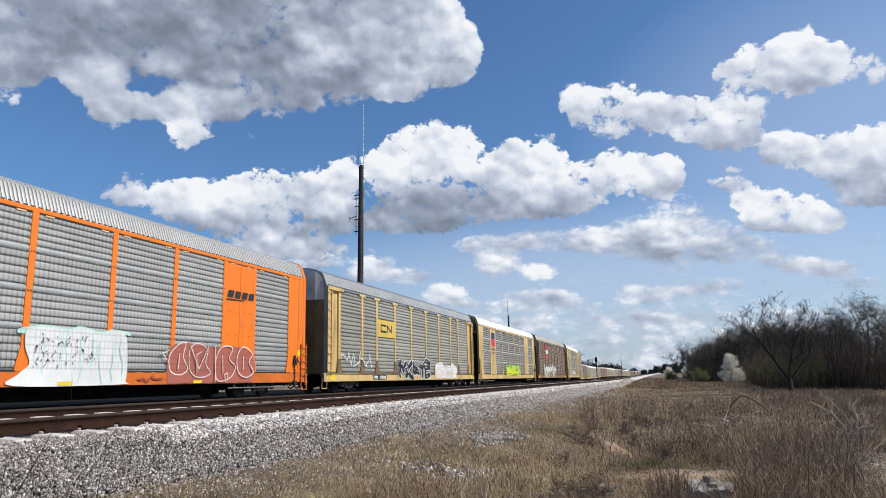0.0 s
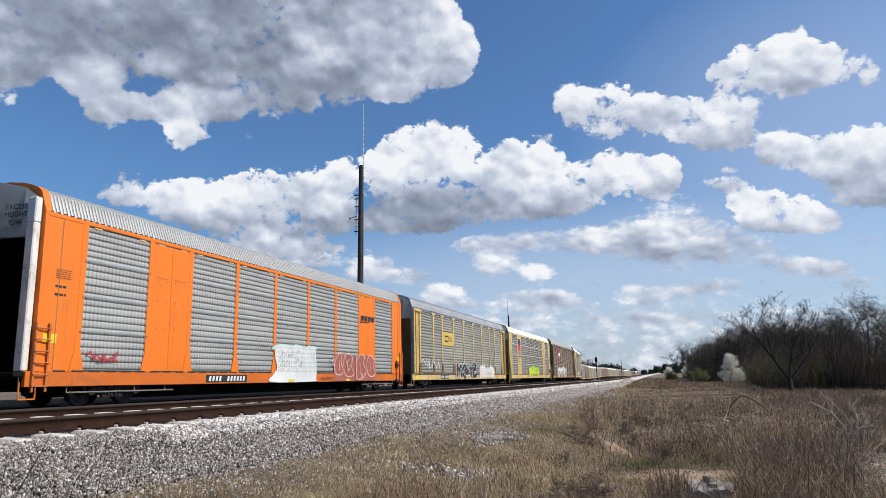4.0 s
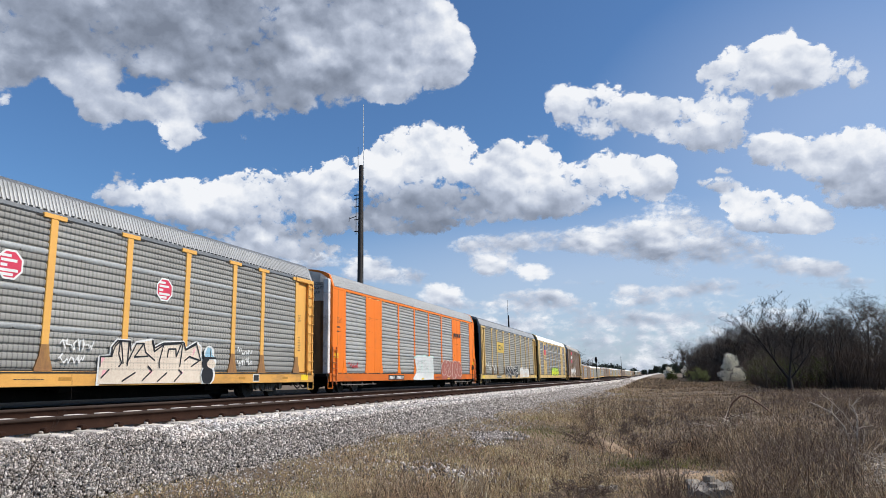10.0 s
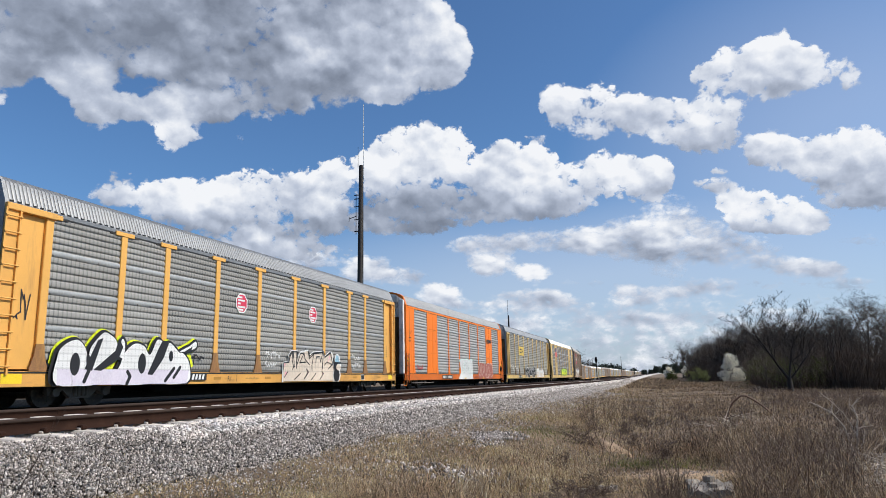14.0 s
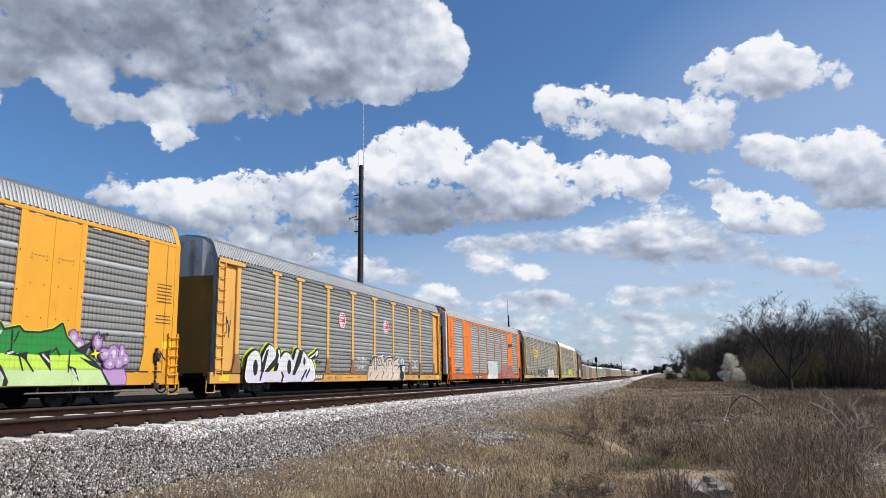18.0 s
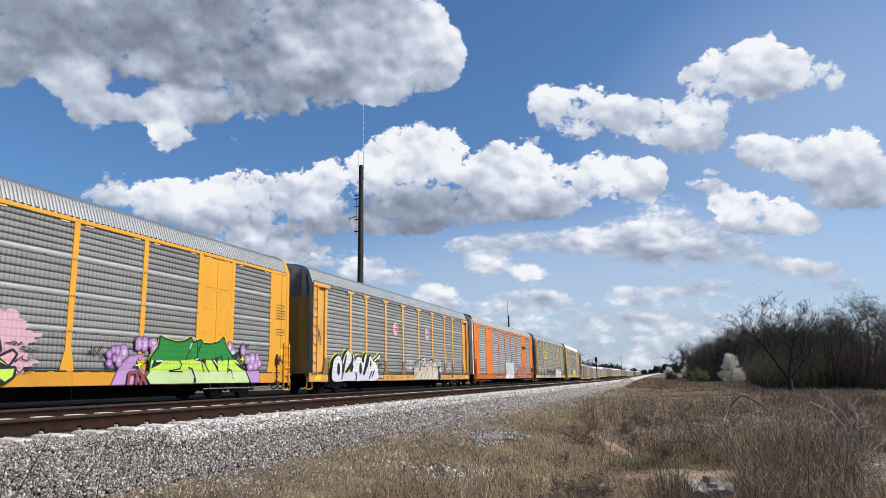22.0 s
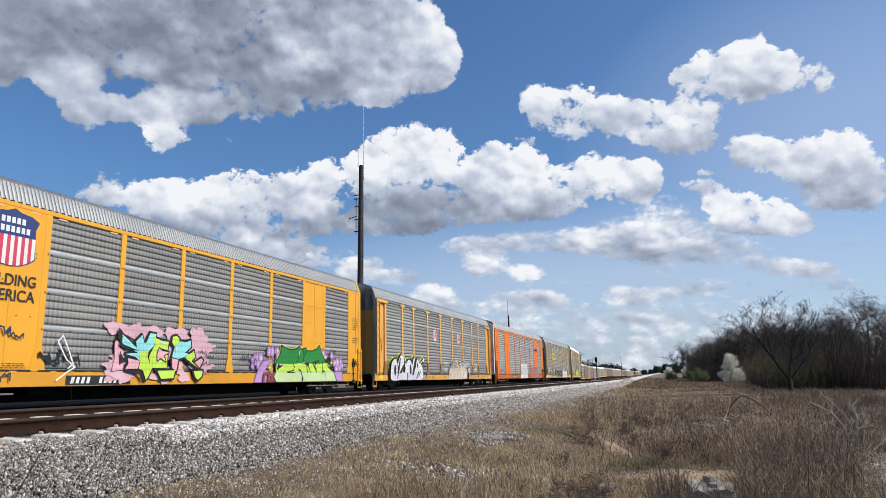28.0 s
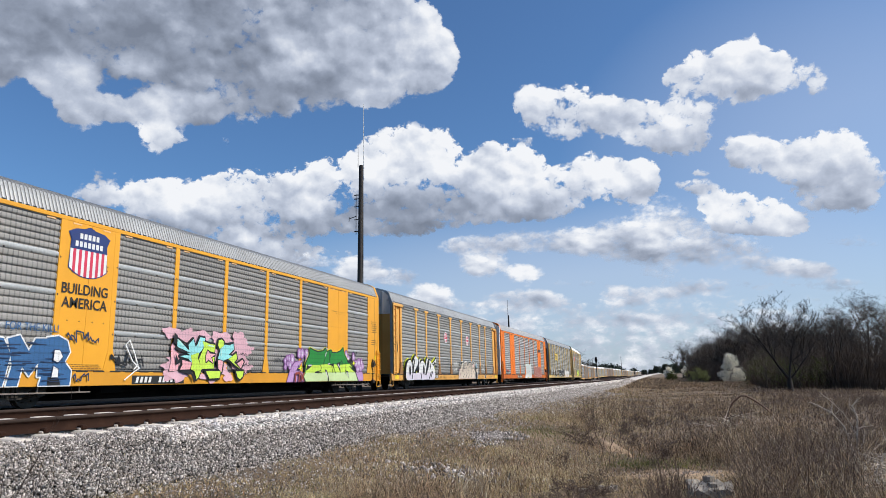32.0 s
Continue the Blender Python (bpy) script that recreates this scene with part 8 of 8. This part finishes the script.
blades("green_grass", x, y, g.uniform(0.04, 0.14, 1600), np.full(1600, 0.014), 1.2, M["green_blade"], "patches of fresh green grass in the dry field", 39, ground_height(x, y) + 0.02)
bare_patch(-1.45, 17.0, 0.3, 2.4, 0.22, "strip of bare sandy soil through the grass")


def broken_block(x, y, w, d, h, turn, seed, label):
    """A crumbled block of old concrete."""
    q = random.Random(seed)
    bm = boxed(-w / 2, w / 2, -d / 2, d / 2, -0.25, h)
    bmesh.ops.subdivide_edges(bm, edges=bm.edges[:], cuts=3, use_grid_fill=True)
    for v in bm.verts:
        v.co += Vector((q.gauss(0, 0.05 * w), q.gauss(0, 0.05 * w), q.gauss(0, 0.06 * w) if v.co.z > 0 else 0))
    ob = part("concrete_block", bm, M["concrete"])
    ob.matrix_basis = pose(x, y, float(ground_height(x, y)), 0, 0, turn)
    return tagged(ob, label, "concrete block", "broken concrete in the grass")


broken_block(0.22, 9.9, 0.26, 1.0, 0.09, 4, 1, "crumbled grey concrete slab half buried in grass")
broken_block(0.5, 9.9, 0.24, 0.96, 0.08, -3, 2, "crumbled grey concrete slab half buried in grass")
broken_block(0.36, 9.7, 0.08, 0.16, 0.14, 14, 3, "dark lump of broken concrete in the grass")
broken_block(0.35, 10.2, 0.08, 0.14, 0.16, 40, 4, "dark lump of broken concrete in the grass")
broken_block(-1.0, 10.3, 0.25, 0.2, 0.05, 30, 5, "grey lump of broken concrete in the grass")
broken_block(-1.25, 9.9, 0.16, 0.15, 0.07, 10, 6, "grey lump of broken concrete in the grass")


def bent_branch():
    t = empty("bent_branch", "brown bent branch arching out of the weeds", "branch")
    a, b, c = Vector((1.6, 25.3, -1.25)), Vector((2.15, 25.0, -0.32)), Vector((3.15, 24.4, -1.25))
    segs, prev = [], a
    for i in range(1, 17):
        f = i / 16
        p = (a.lerp(b, f / 0.4) + Vector((-0.13, 0, 0.1)) * math.sin(f / 0.4 * math.pi)) if f < 0.4 else b.lerp(c, (f - 0.4) / 0.6) + Vector((0.04, 0, 0.09)) * math.sin((f - 0.4) / 0.6 * math.pi)
        segs.append((*prev, *p, 0.03, 0.027))
        prev = p
    part("stem", tubes("stem", segs, surface("brown_branch", (0.19, 0.115, 0.075), 0.8, 0, 3, 25, 0.25), 0.0), None, t)


bent_branch()


def dead_shrub(x, y, h, seed, material, label, spread=0.7, trunk=0.014, kids=(5, 3, 2), levels=2, lean=0.0):
    t = empty("dead_shrub", label, "shrub", "", pose(x, y, float(ground_height(x, y))))
    heavy, fine = limbs(seed, h, spread, 0.1, levels, trunk, kids, lean=lean)
    part("stem", tubes("stem", heavy + fine, M[material]), None, t)
    return t


def crooked_shrub():
    """The bleached shrub: a leaning stem and an upright one, with broken arms."""
    x, y = 2.72, 13.1
    t = empty("dead_shrub", "bleached dead shrub with crooked bare branches", "shrub", "", pose(x, y, float(ground_height(x, y)) - 0.05))
    t.scale = (0.56, 0.56, 0.66)
    q = random.Random(6)
    arms = [((0, 0, 0), (-0.06, 0.05, 0.5), (-0.2, 0, 1.0), (-0.5, -0.1, 1.36), (-1.05, -0.2, 1.62)), ((0.06, 0.1, 0.1), (0.12, 0.1, 0.75), (0.2, 0.12, 1.2), (0.1, 0.1, 1.5), (0.26, 0.1, 1.66)),
            ((0.16, 0.1, 0.95), (0.3, 0.1, 1.0), (0.58, 0.15, 1.02)), ((-0.2, 0, 0.98), (-0.36, 0, 0.78), (-0.2, 0, 0.5)), ((0.12, 0.1, 0.8), (-0.1, 0.05, 1.25), (-0.45, 0, 1.62)), ((-0.02, 0, 0.2), (-0.5, 0, 0.55), (-1.0, -0.1, 0.9)),
            ((0.1, 0.1, 0.4), (0.3, 0.2, 0.65), (0.36, 0.2, 0.9)), ((-0.5, -0.1, 1.36), (-0.45, -0.1, 1.6), (-0.75, -0.1, 1.85)), ((0.18, 0.1, 1.3), (0.02, 0.1, 1.48), (0.04, 0.1, 1.6)), ((0.0, 0, 0.05), (0.5, -0.2, 0.3), (0.9, -0.3, 0.34))]
    for k, arm in enumerate(arms):
        segs, n = [], len(arm) - 1
        for i, (a, b) in enumerate(zip(arm, arm[1:])):
            r0 = (0.032 if k < 2 else 0.016)
            segs.append((*a, *b, r0 * (1 - 0.6 * i / n), r0 * (1 - 0.6 * (i + 1) / n)))
            for _ in range(3):
                p = Vector(a).lerp(Vector(b), q.random())
                e = p + Vector((q.gauss(0, 0.13), q.gauss(0, 0.1), q.gauss(0.08, 0.12)))
                segs.append((*p, *e, 0.007, 0.003))
        part("branch", tubes("branch", segs, M["pale_branch"], 0.0), None, t)


crooked_shrub()
dead_shrub(3.9, 18.5, 0.9, 9, "pale_branch", "low bleached dead branches in the weeds", 0.9, 0.014, (4, 3, 2))
dead_shrub(2.75, 14.2, 0.8, 12, "pale_branch", "low bleached dead branches in the weeds", 0.9, 0.014, (4, 3, 2))


BUSHES = []
for k in range(5):
    heavy, fine = limbs(130 + k, 0.9, 0.72, 0.03, 3, 0.011, (11, 7, 5))
    BUSHES.append(tubes("crown", [(*v[:6], max(v[6], 0.0035), max(v[7], 0.0025)) for v in heavy + fine], M["brown_twig"], 9.0))


def leafless_bush(x, y, scale, kind, turn):
    t = empty("leafless_bush", "low brown leafless bush among the dead weeds", "bush", "leafless bushes of the field", pose(x, y, float(ground_height(x, y)) - 0.05, 0, 0, turn))
    t.scale = (scale * 1.25, scale * 1.25, scale)
    part("crown", BUSHES[kind], None, t)


q = random.Random(77)
for k in range(70):
    az, d = math.radians(q.uniform(-9.0, 17.0)), 8.5 * (38 / 8.5) ** q.random()
    bx, by = d * math.sin(az), d * math.cos(az)
    if not open_ground(np.array([bx]), np.array([by]))[0]:
        leafless_bush(bx, by, q.uniform(0.5, 1.05), q.randrange(5), q.uniform(0, 360))


def whip_shrub(x, y, h, n, seed, lean):
    """Long thin bending shoots with a few side twigs."""
    q = random.Random(seed)
    t = empty("leafless_shrub", "thin dark leafless shoots of a young shrub", "shrub", "young shrubs by the camera", pose(x, y, float(ground_height(x, y)) - 0.03))
    segs = []

    def shoot(p, d, length, rad, level):
        m = 7
        for i in range(m):
            d = (d + Vector((q.gauss(lean * 0.04, 0.07), q.gauss(0, 0.07), q.gauss(-0.01, 0.05)))).normalized()
            e = p + d * (length / m)
            segs.append((*p, *e, rad * (1 - 0.7 * i / m), rad * (1 - 0.7 * (i + 1) / m)))
            if level < 2 and i > 1 and q.random() < 0.75:
                side = (d + Vector((q.gauss(0, 0.5), q.gauss(0, 0.4), q.gauss(0.1, 0.2)))).normalized()
                shoot(e, side, length * q.uniform(0.2, 0.45), rad * 0.55, level + 1)
            p = e
    for _ in range(n):
        segs.clear()
        shoot(Vector((q.gauss(0, 0.12), q.gauss(0, 0.12), 0)), Vector((q.gauss(lean * 0.22, 0.2), q.gauss(0, 0.2), 1)).normalized(), h * q.uniform(0.75, 1.1), 0.0042, 0)
        part("shoot", tubes("shoot", segs, M["twig"], 9.0), None, t)


for k, (az, d, h, n, lean) in enumerate([(-51.0, 4.1, 1.35, 6, 0.5), (-49.3, 4.0, 1.3, 6, 0.7), (-47.5, 4.1, 1.2, 6, 0.8), (-45.5, 4.2, 1.15, 5, 0.8), (-43.0, 4.4, 1.15, 5, 0.7), (-40.5, 4.5, 1.1, 5, 0.7), (-38.0, 4.6, 1.05, 6, 0.9), (-34.5, 4.6, 1.08, 6, 0.9), (-31.0, 4.8, 1.05, 5, 0.9), (-29.0, 5.0, 1.05, 5, -0.5)]):
    whip_shrub(d * math.sin(math.radians(az)), d * math.cos(math.radians(az)), h * 0.74, n, 20 + k, lean)


def in_stand(q):
    az, d = math.radians(q.uniform(4.5, 12.0)), q.uniform(7.2, 14.0)
    return d * math.sin(az), d * math.cos(az)


twig_thicket("tall_weeds", 420, 43, in_stand, 0.45, 0.95, M["brown_twig"], "stand of tall reddish-brown dead weed stems", 0.005, 6)
twig_thicket("tall_weeds", 90, 44, lambda q: (q.uniform(-0.35, 0.12), q.uniform(7.6, 8.6)), 0.45, 0.75, M["brown_twig"], "small stand of dead weed stems", 0.004, 5)
twig_thicket("tall_weeds", 700, 45, lambda q: ((lambda az, d: (d * math.sin(az), d * math.cos(az)))(math.radians(q.uniform(-7.0, 16.0)), 13 + 26 * q.random() ** 0.8)), 0.4, 0.9, M["brown_twig"], "scattered dead weed stems across the field", 0.007, 6)
twig_thicket("tall_weeds", 160, 46, lambda q: ((lambda az, d: (d * math.sin(az), d * math.cos(az)))(math.radians(q.uniform(-22.0, 4.0)), q.uniform(6.5, 9.5))), 0.25, 0.5, M["brown_twig"], "scattered dead weed stems near the stones", 0.0035, 5)


def brush_heap(x, y, w, h, seed, label):
    """A heap of fallen grey sticks."""
    q = random.Random(seed)
    segs = []
    for _ in range(170):
        px, py = x + q.gauss(0, w * 0.35), y + q.gauss(0, w * 0.35)
        z = float(ground_height(px, py)) + max(0.0, h * (1 - math.hypot(px - x, py - y) / w)) * q.random()
        d = Vector((q.gauss(0, 1), q.gauss(0, 1), q.gauss(0, 0.25))).normalized() * q.uniform(0.25, 0.8)
        segs.append((px, py, z, px + d.x, py + d.y, max(z + d.z, z - 0.1), q.uniform(0.006, 0.016), 0.004))
    return tagged(new("brush_heap", tubes("brush_heap", segs, M["pale_branch"], 0.02)), label, "brush heap", kind="stuff")


brush_heap(1.6, 21.0, 1.4, 0.5, 4, "heap of fallen grey sticks in the weeds")
brush_heap(3.5, 14.5, 1.6, 0.25, 5, "fallen bleached sticks among the weeds")
brush_heap(2.5, 10.2, 0.9, 0.3, 6, "tangle of fine bleached sticks in the weeds")
brush_heap(3.0, 11.6, 1.0, 0.3, 7, "tangle of fine bleached sticks in the weeds")

# ================= poles and signals =================
def antenna_pole():
    x, y = -21.2, 45.6
    z0 = float(ground_height(x, y))
    t = empty("radio_pole", "tall dark wooden pole carrying radio antennas", "utility pole", "", pose(x, y, z0))
    top = 16.48 - z0
    part("pole", rod(bmesh.new(), (-0.12, 0, -0.3), (0.06, 0, top), 0.23, 0.17, 14), M["pole"], t)
    part("whip_antenna", rod(bmesh.new(), (0.25, 0, top - 1.3), (0.25, 0, top + 4.9), 0.035, 0.02, 8), M["white"], t, "slim white whip antenna")
    part("whip_antenna", rod(bmesh.new(), (-0.2, 0, top - 0.1), (-0.2, 0, top + 1.5), 0.02, 0.012, 8), M["black"], t, "short dark whip antenna")
    for z in (top - 0.25, top - 1.1):
        part("bracket", boxed(0, 0.3, -0.04, 0.04, z, z + 0.07), M["galv"], t)
    part("antenna_mast", rod(bmesh.new(), (-0.36, 0, top - 5.3), (-0.36, 0, top - 2.2), 0.025, sides=8), M["black"], t)
    for z in (top - 5.1, top - 4.2, top - 3.2, top - 2.6, top - 2.3):
        part("bracket", boxed(-0.5, -0.05, -0.03, 0.03, z, z + 0.06), M["black"], t)
    part("side_antenna", rod(bmesh.new(), (-0.95, 0, top - 4.05), (-0.3, 0, top - 3.9), 0.03, sides=8), M["black"], t)
    part("side_antenna", rod(bmesh.new(), (-0.93, 0, top - 4.25), (-0.93, 0, top - 3.9), 0.02, sides=8), M["black"], t)
    part("cable", rod(bmesh.new(), (0.22, 0, top - 12), (0.22, 0, top - 0.5), 0.02, sides=6), M["mark_black"], t)


antenna_pole()


def second_pole():
    x, y = -33.0, 147.0
    z0 = float(ground_height(x, y))
    t = empty("radio_pole", "distant dark pole with a whip antenna", "utility pole", "", pose(x, y, z0))
    part("pole", rod(bmesh.new(), (0, 0, -0.3), (0, 0, 14.6), 0.2, 0.16, 10), M["pole"], t)
    part("whip_antenna", rod(bmesh.new(), (-0.1, 0, 14.3), (-0.1, 0, 18.0), 0.05, 0.03, 6), M["black"], t)


second_pole()


def signal_mast(x, y, h):
    z0 = float(ground_height(x, y))
    t = empty("signal_mast", "dark railway signal mast with an oval head", "railway signal", "", pose(x, y, z0))
    part("mast", rod(bmesh.new(), (0, 0, -0.2), (0, 0, h), 0.11, 0.1, 10), M["black"], t)
    bm = bmesh.new()
    prism(bm, [(0.42 * math.cos(a), h - 0.4 + 0.95 * math.sin(a)) for a in [k * math.pi / 8 for k in range(16)]], "y", -0.09, 0.02)
    part("signal_head", bm, M["black"], t)
    for z in (h - 0.9, h - 0.4, h + 0.1):
        part("lamp_hood", rod(bmesh.new(), (0, -0.3, z), (0, -0.08, z), 0.14, sides=12), M["black"], t)
    lad = bmesh.new()
    for s in (-1, 1):
        rod(lad, (0.5 + s * 0.16, 0.05, 0), (0.25 + s * 0.16, 0.05, h - 1), 0.025, sides=6)
    for k in range(14):
        f = k / 14
        rod(lad, (0.34 - 0.25 * f, 0.05, f * (h - 1)), (0.66 - 0.25 * f, 0.05, f * (h - 1)), 0.02, sides=6)
    part("ladder", lad, M["galv"], t)
    part("cabinet", boxed(-0.9, -0.3, -0.3, 0.3, -0.1, 1.3, bevel=0.02), M["galv"], t, "grey equipment cabinet at the mast's foot")


signal_mast(-21.9, 217.0, 7.0)
x, y = -28.7, 430.0
t = empty("utility_pole", "distant slim wooden utility pole", "utility pole", "", pose(x, y, float(ground_height(x, y))))
part("pole", rod(bmesh.new(), (0, 0, -0.3), (0, 0, 12.6), 0.16, 0.13, 8), M["pole"], t)


# ================= what moves =================
# metres that the coupling behind the orange car has gone along the track, second by second
GONE = [(0, 0.96), (1, 4.03), (2, 7.07), (3, 10.08), (4, 13.07), (5, 16.05), (6, 18.99), (7, 21.85), (8, 24.67), (9, 27.45), (10, 30.18),
        (11, 32.86), (12, 35.46), (13, 38.00), (14, 40.42), (15, 42.72), (16, 44.95), (17, 47.17), (18, 49.33), (19, 51.33), (20, 53.23), (21, 55.00),
        (22, 56.68), (23, 58.20), (24, 59.60), (25, 60.95), (26, 62.16), (27, 63.25), (28, 64.21), (29, 65.04), (30, 65.72), (31, 66.28), (32, 66.72)]


def gone(t):
    """Smooth distance at any time."""
    ts, ss = [g[0] for g in GONE], [g[1] for g in GONE]
    i = min(max(int(t), 0), 31)
    s = lambda k: ss[min(max(k, 0), 32)] if 0 <= k <= 32 else (2 * ss[0] - ss[1] if k < 0 else 2 * ss[32] - ss[31])
    f = t - i
    a, b, c, d = s(i - 1), s(i), s(i + 1), s(i + 2)
    return b + 0.5 * f * (c - a + f * (2 * a - 5 * b + 4 * c - d + f * (3 * (b - c) + d - a)))


LINE_Y = np.arange(-80, 1500, 1.0)
LINE_X, LINE_Z = train_track(LINE_Y)
LINE_S = np.concatenate([[0], np.cumsum(np.sqrt(np.diff(LINE_X) ** 2 + np.diff(LINE_Y) ** 2))])
LINE_S -= np.interp(0, LINE_Y, LINE_S)


def on_line(s):
    y = np.interp(s, LINE_S, LINE_Y)
    return np.array([np.interp(y, LINE_Y, LINE_X), y, np.interp(y, LINE_Y, LINE_Z)])


def car_pose(s):
    """A car whose middle is s metres along, standing on its two bogies."""
    a, b = on_line(s - 10.06), on_line(s + 10.06)
    mid, d = (a + b) / 2, b - a
    return pose(*mid, math.degrees(math.atan2(d[2], d[1])), 0, -math.degrees(math.atan2(d[0], d[1])))


def motions():
    for ob, index, wheels in CARS:
        step = 1 if index < 6 else 4
        rows = [(t, car_pose(gone(t) + CAR_PITCH * index + HALF)) for t in range(0, 33, step)]
        walk(ob, rows)
    # the wheels of the nearest cars roll on their rails
    for ob, index, wheels in CARS:
        if index > 2:
            continue
        for w in wheels:
            base = w.matrix_basis.translation.copy()
            rows, n = [], 192
            for k in range(n + 1):
                t = 32.0 * k / n
                rows.append((t, pose(*base, -math.degrees((gone(t) - GONE[0][1]) / 0.419), 0, 0)))
            walk(w, rows)
    # the clouds drift
    for sheet, turn, sink in SHEETS:
        tilt = Vector((STILL.to_3x3().col[0]))
        rows = []
        for k in range(9):
            f = k / 8
            m = Matrix.Translation(EYE) @ Matrix.Rotation(radians(turn * f), 4, "Z") @ Matrix.Rotation(radians(sink * f), 4, tilt)
            rows.append((32.0 * f, m))
        walk(sheet, rows)


motions()
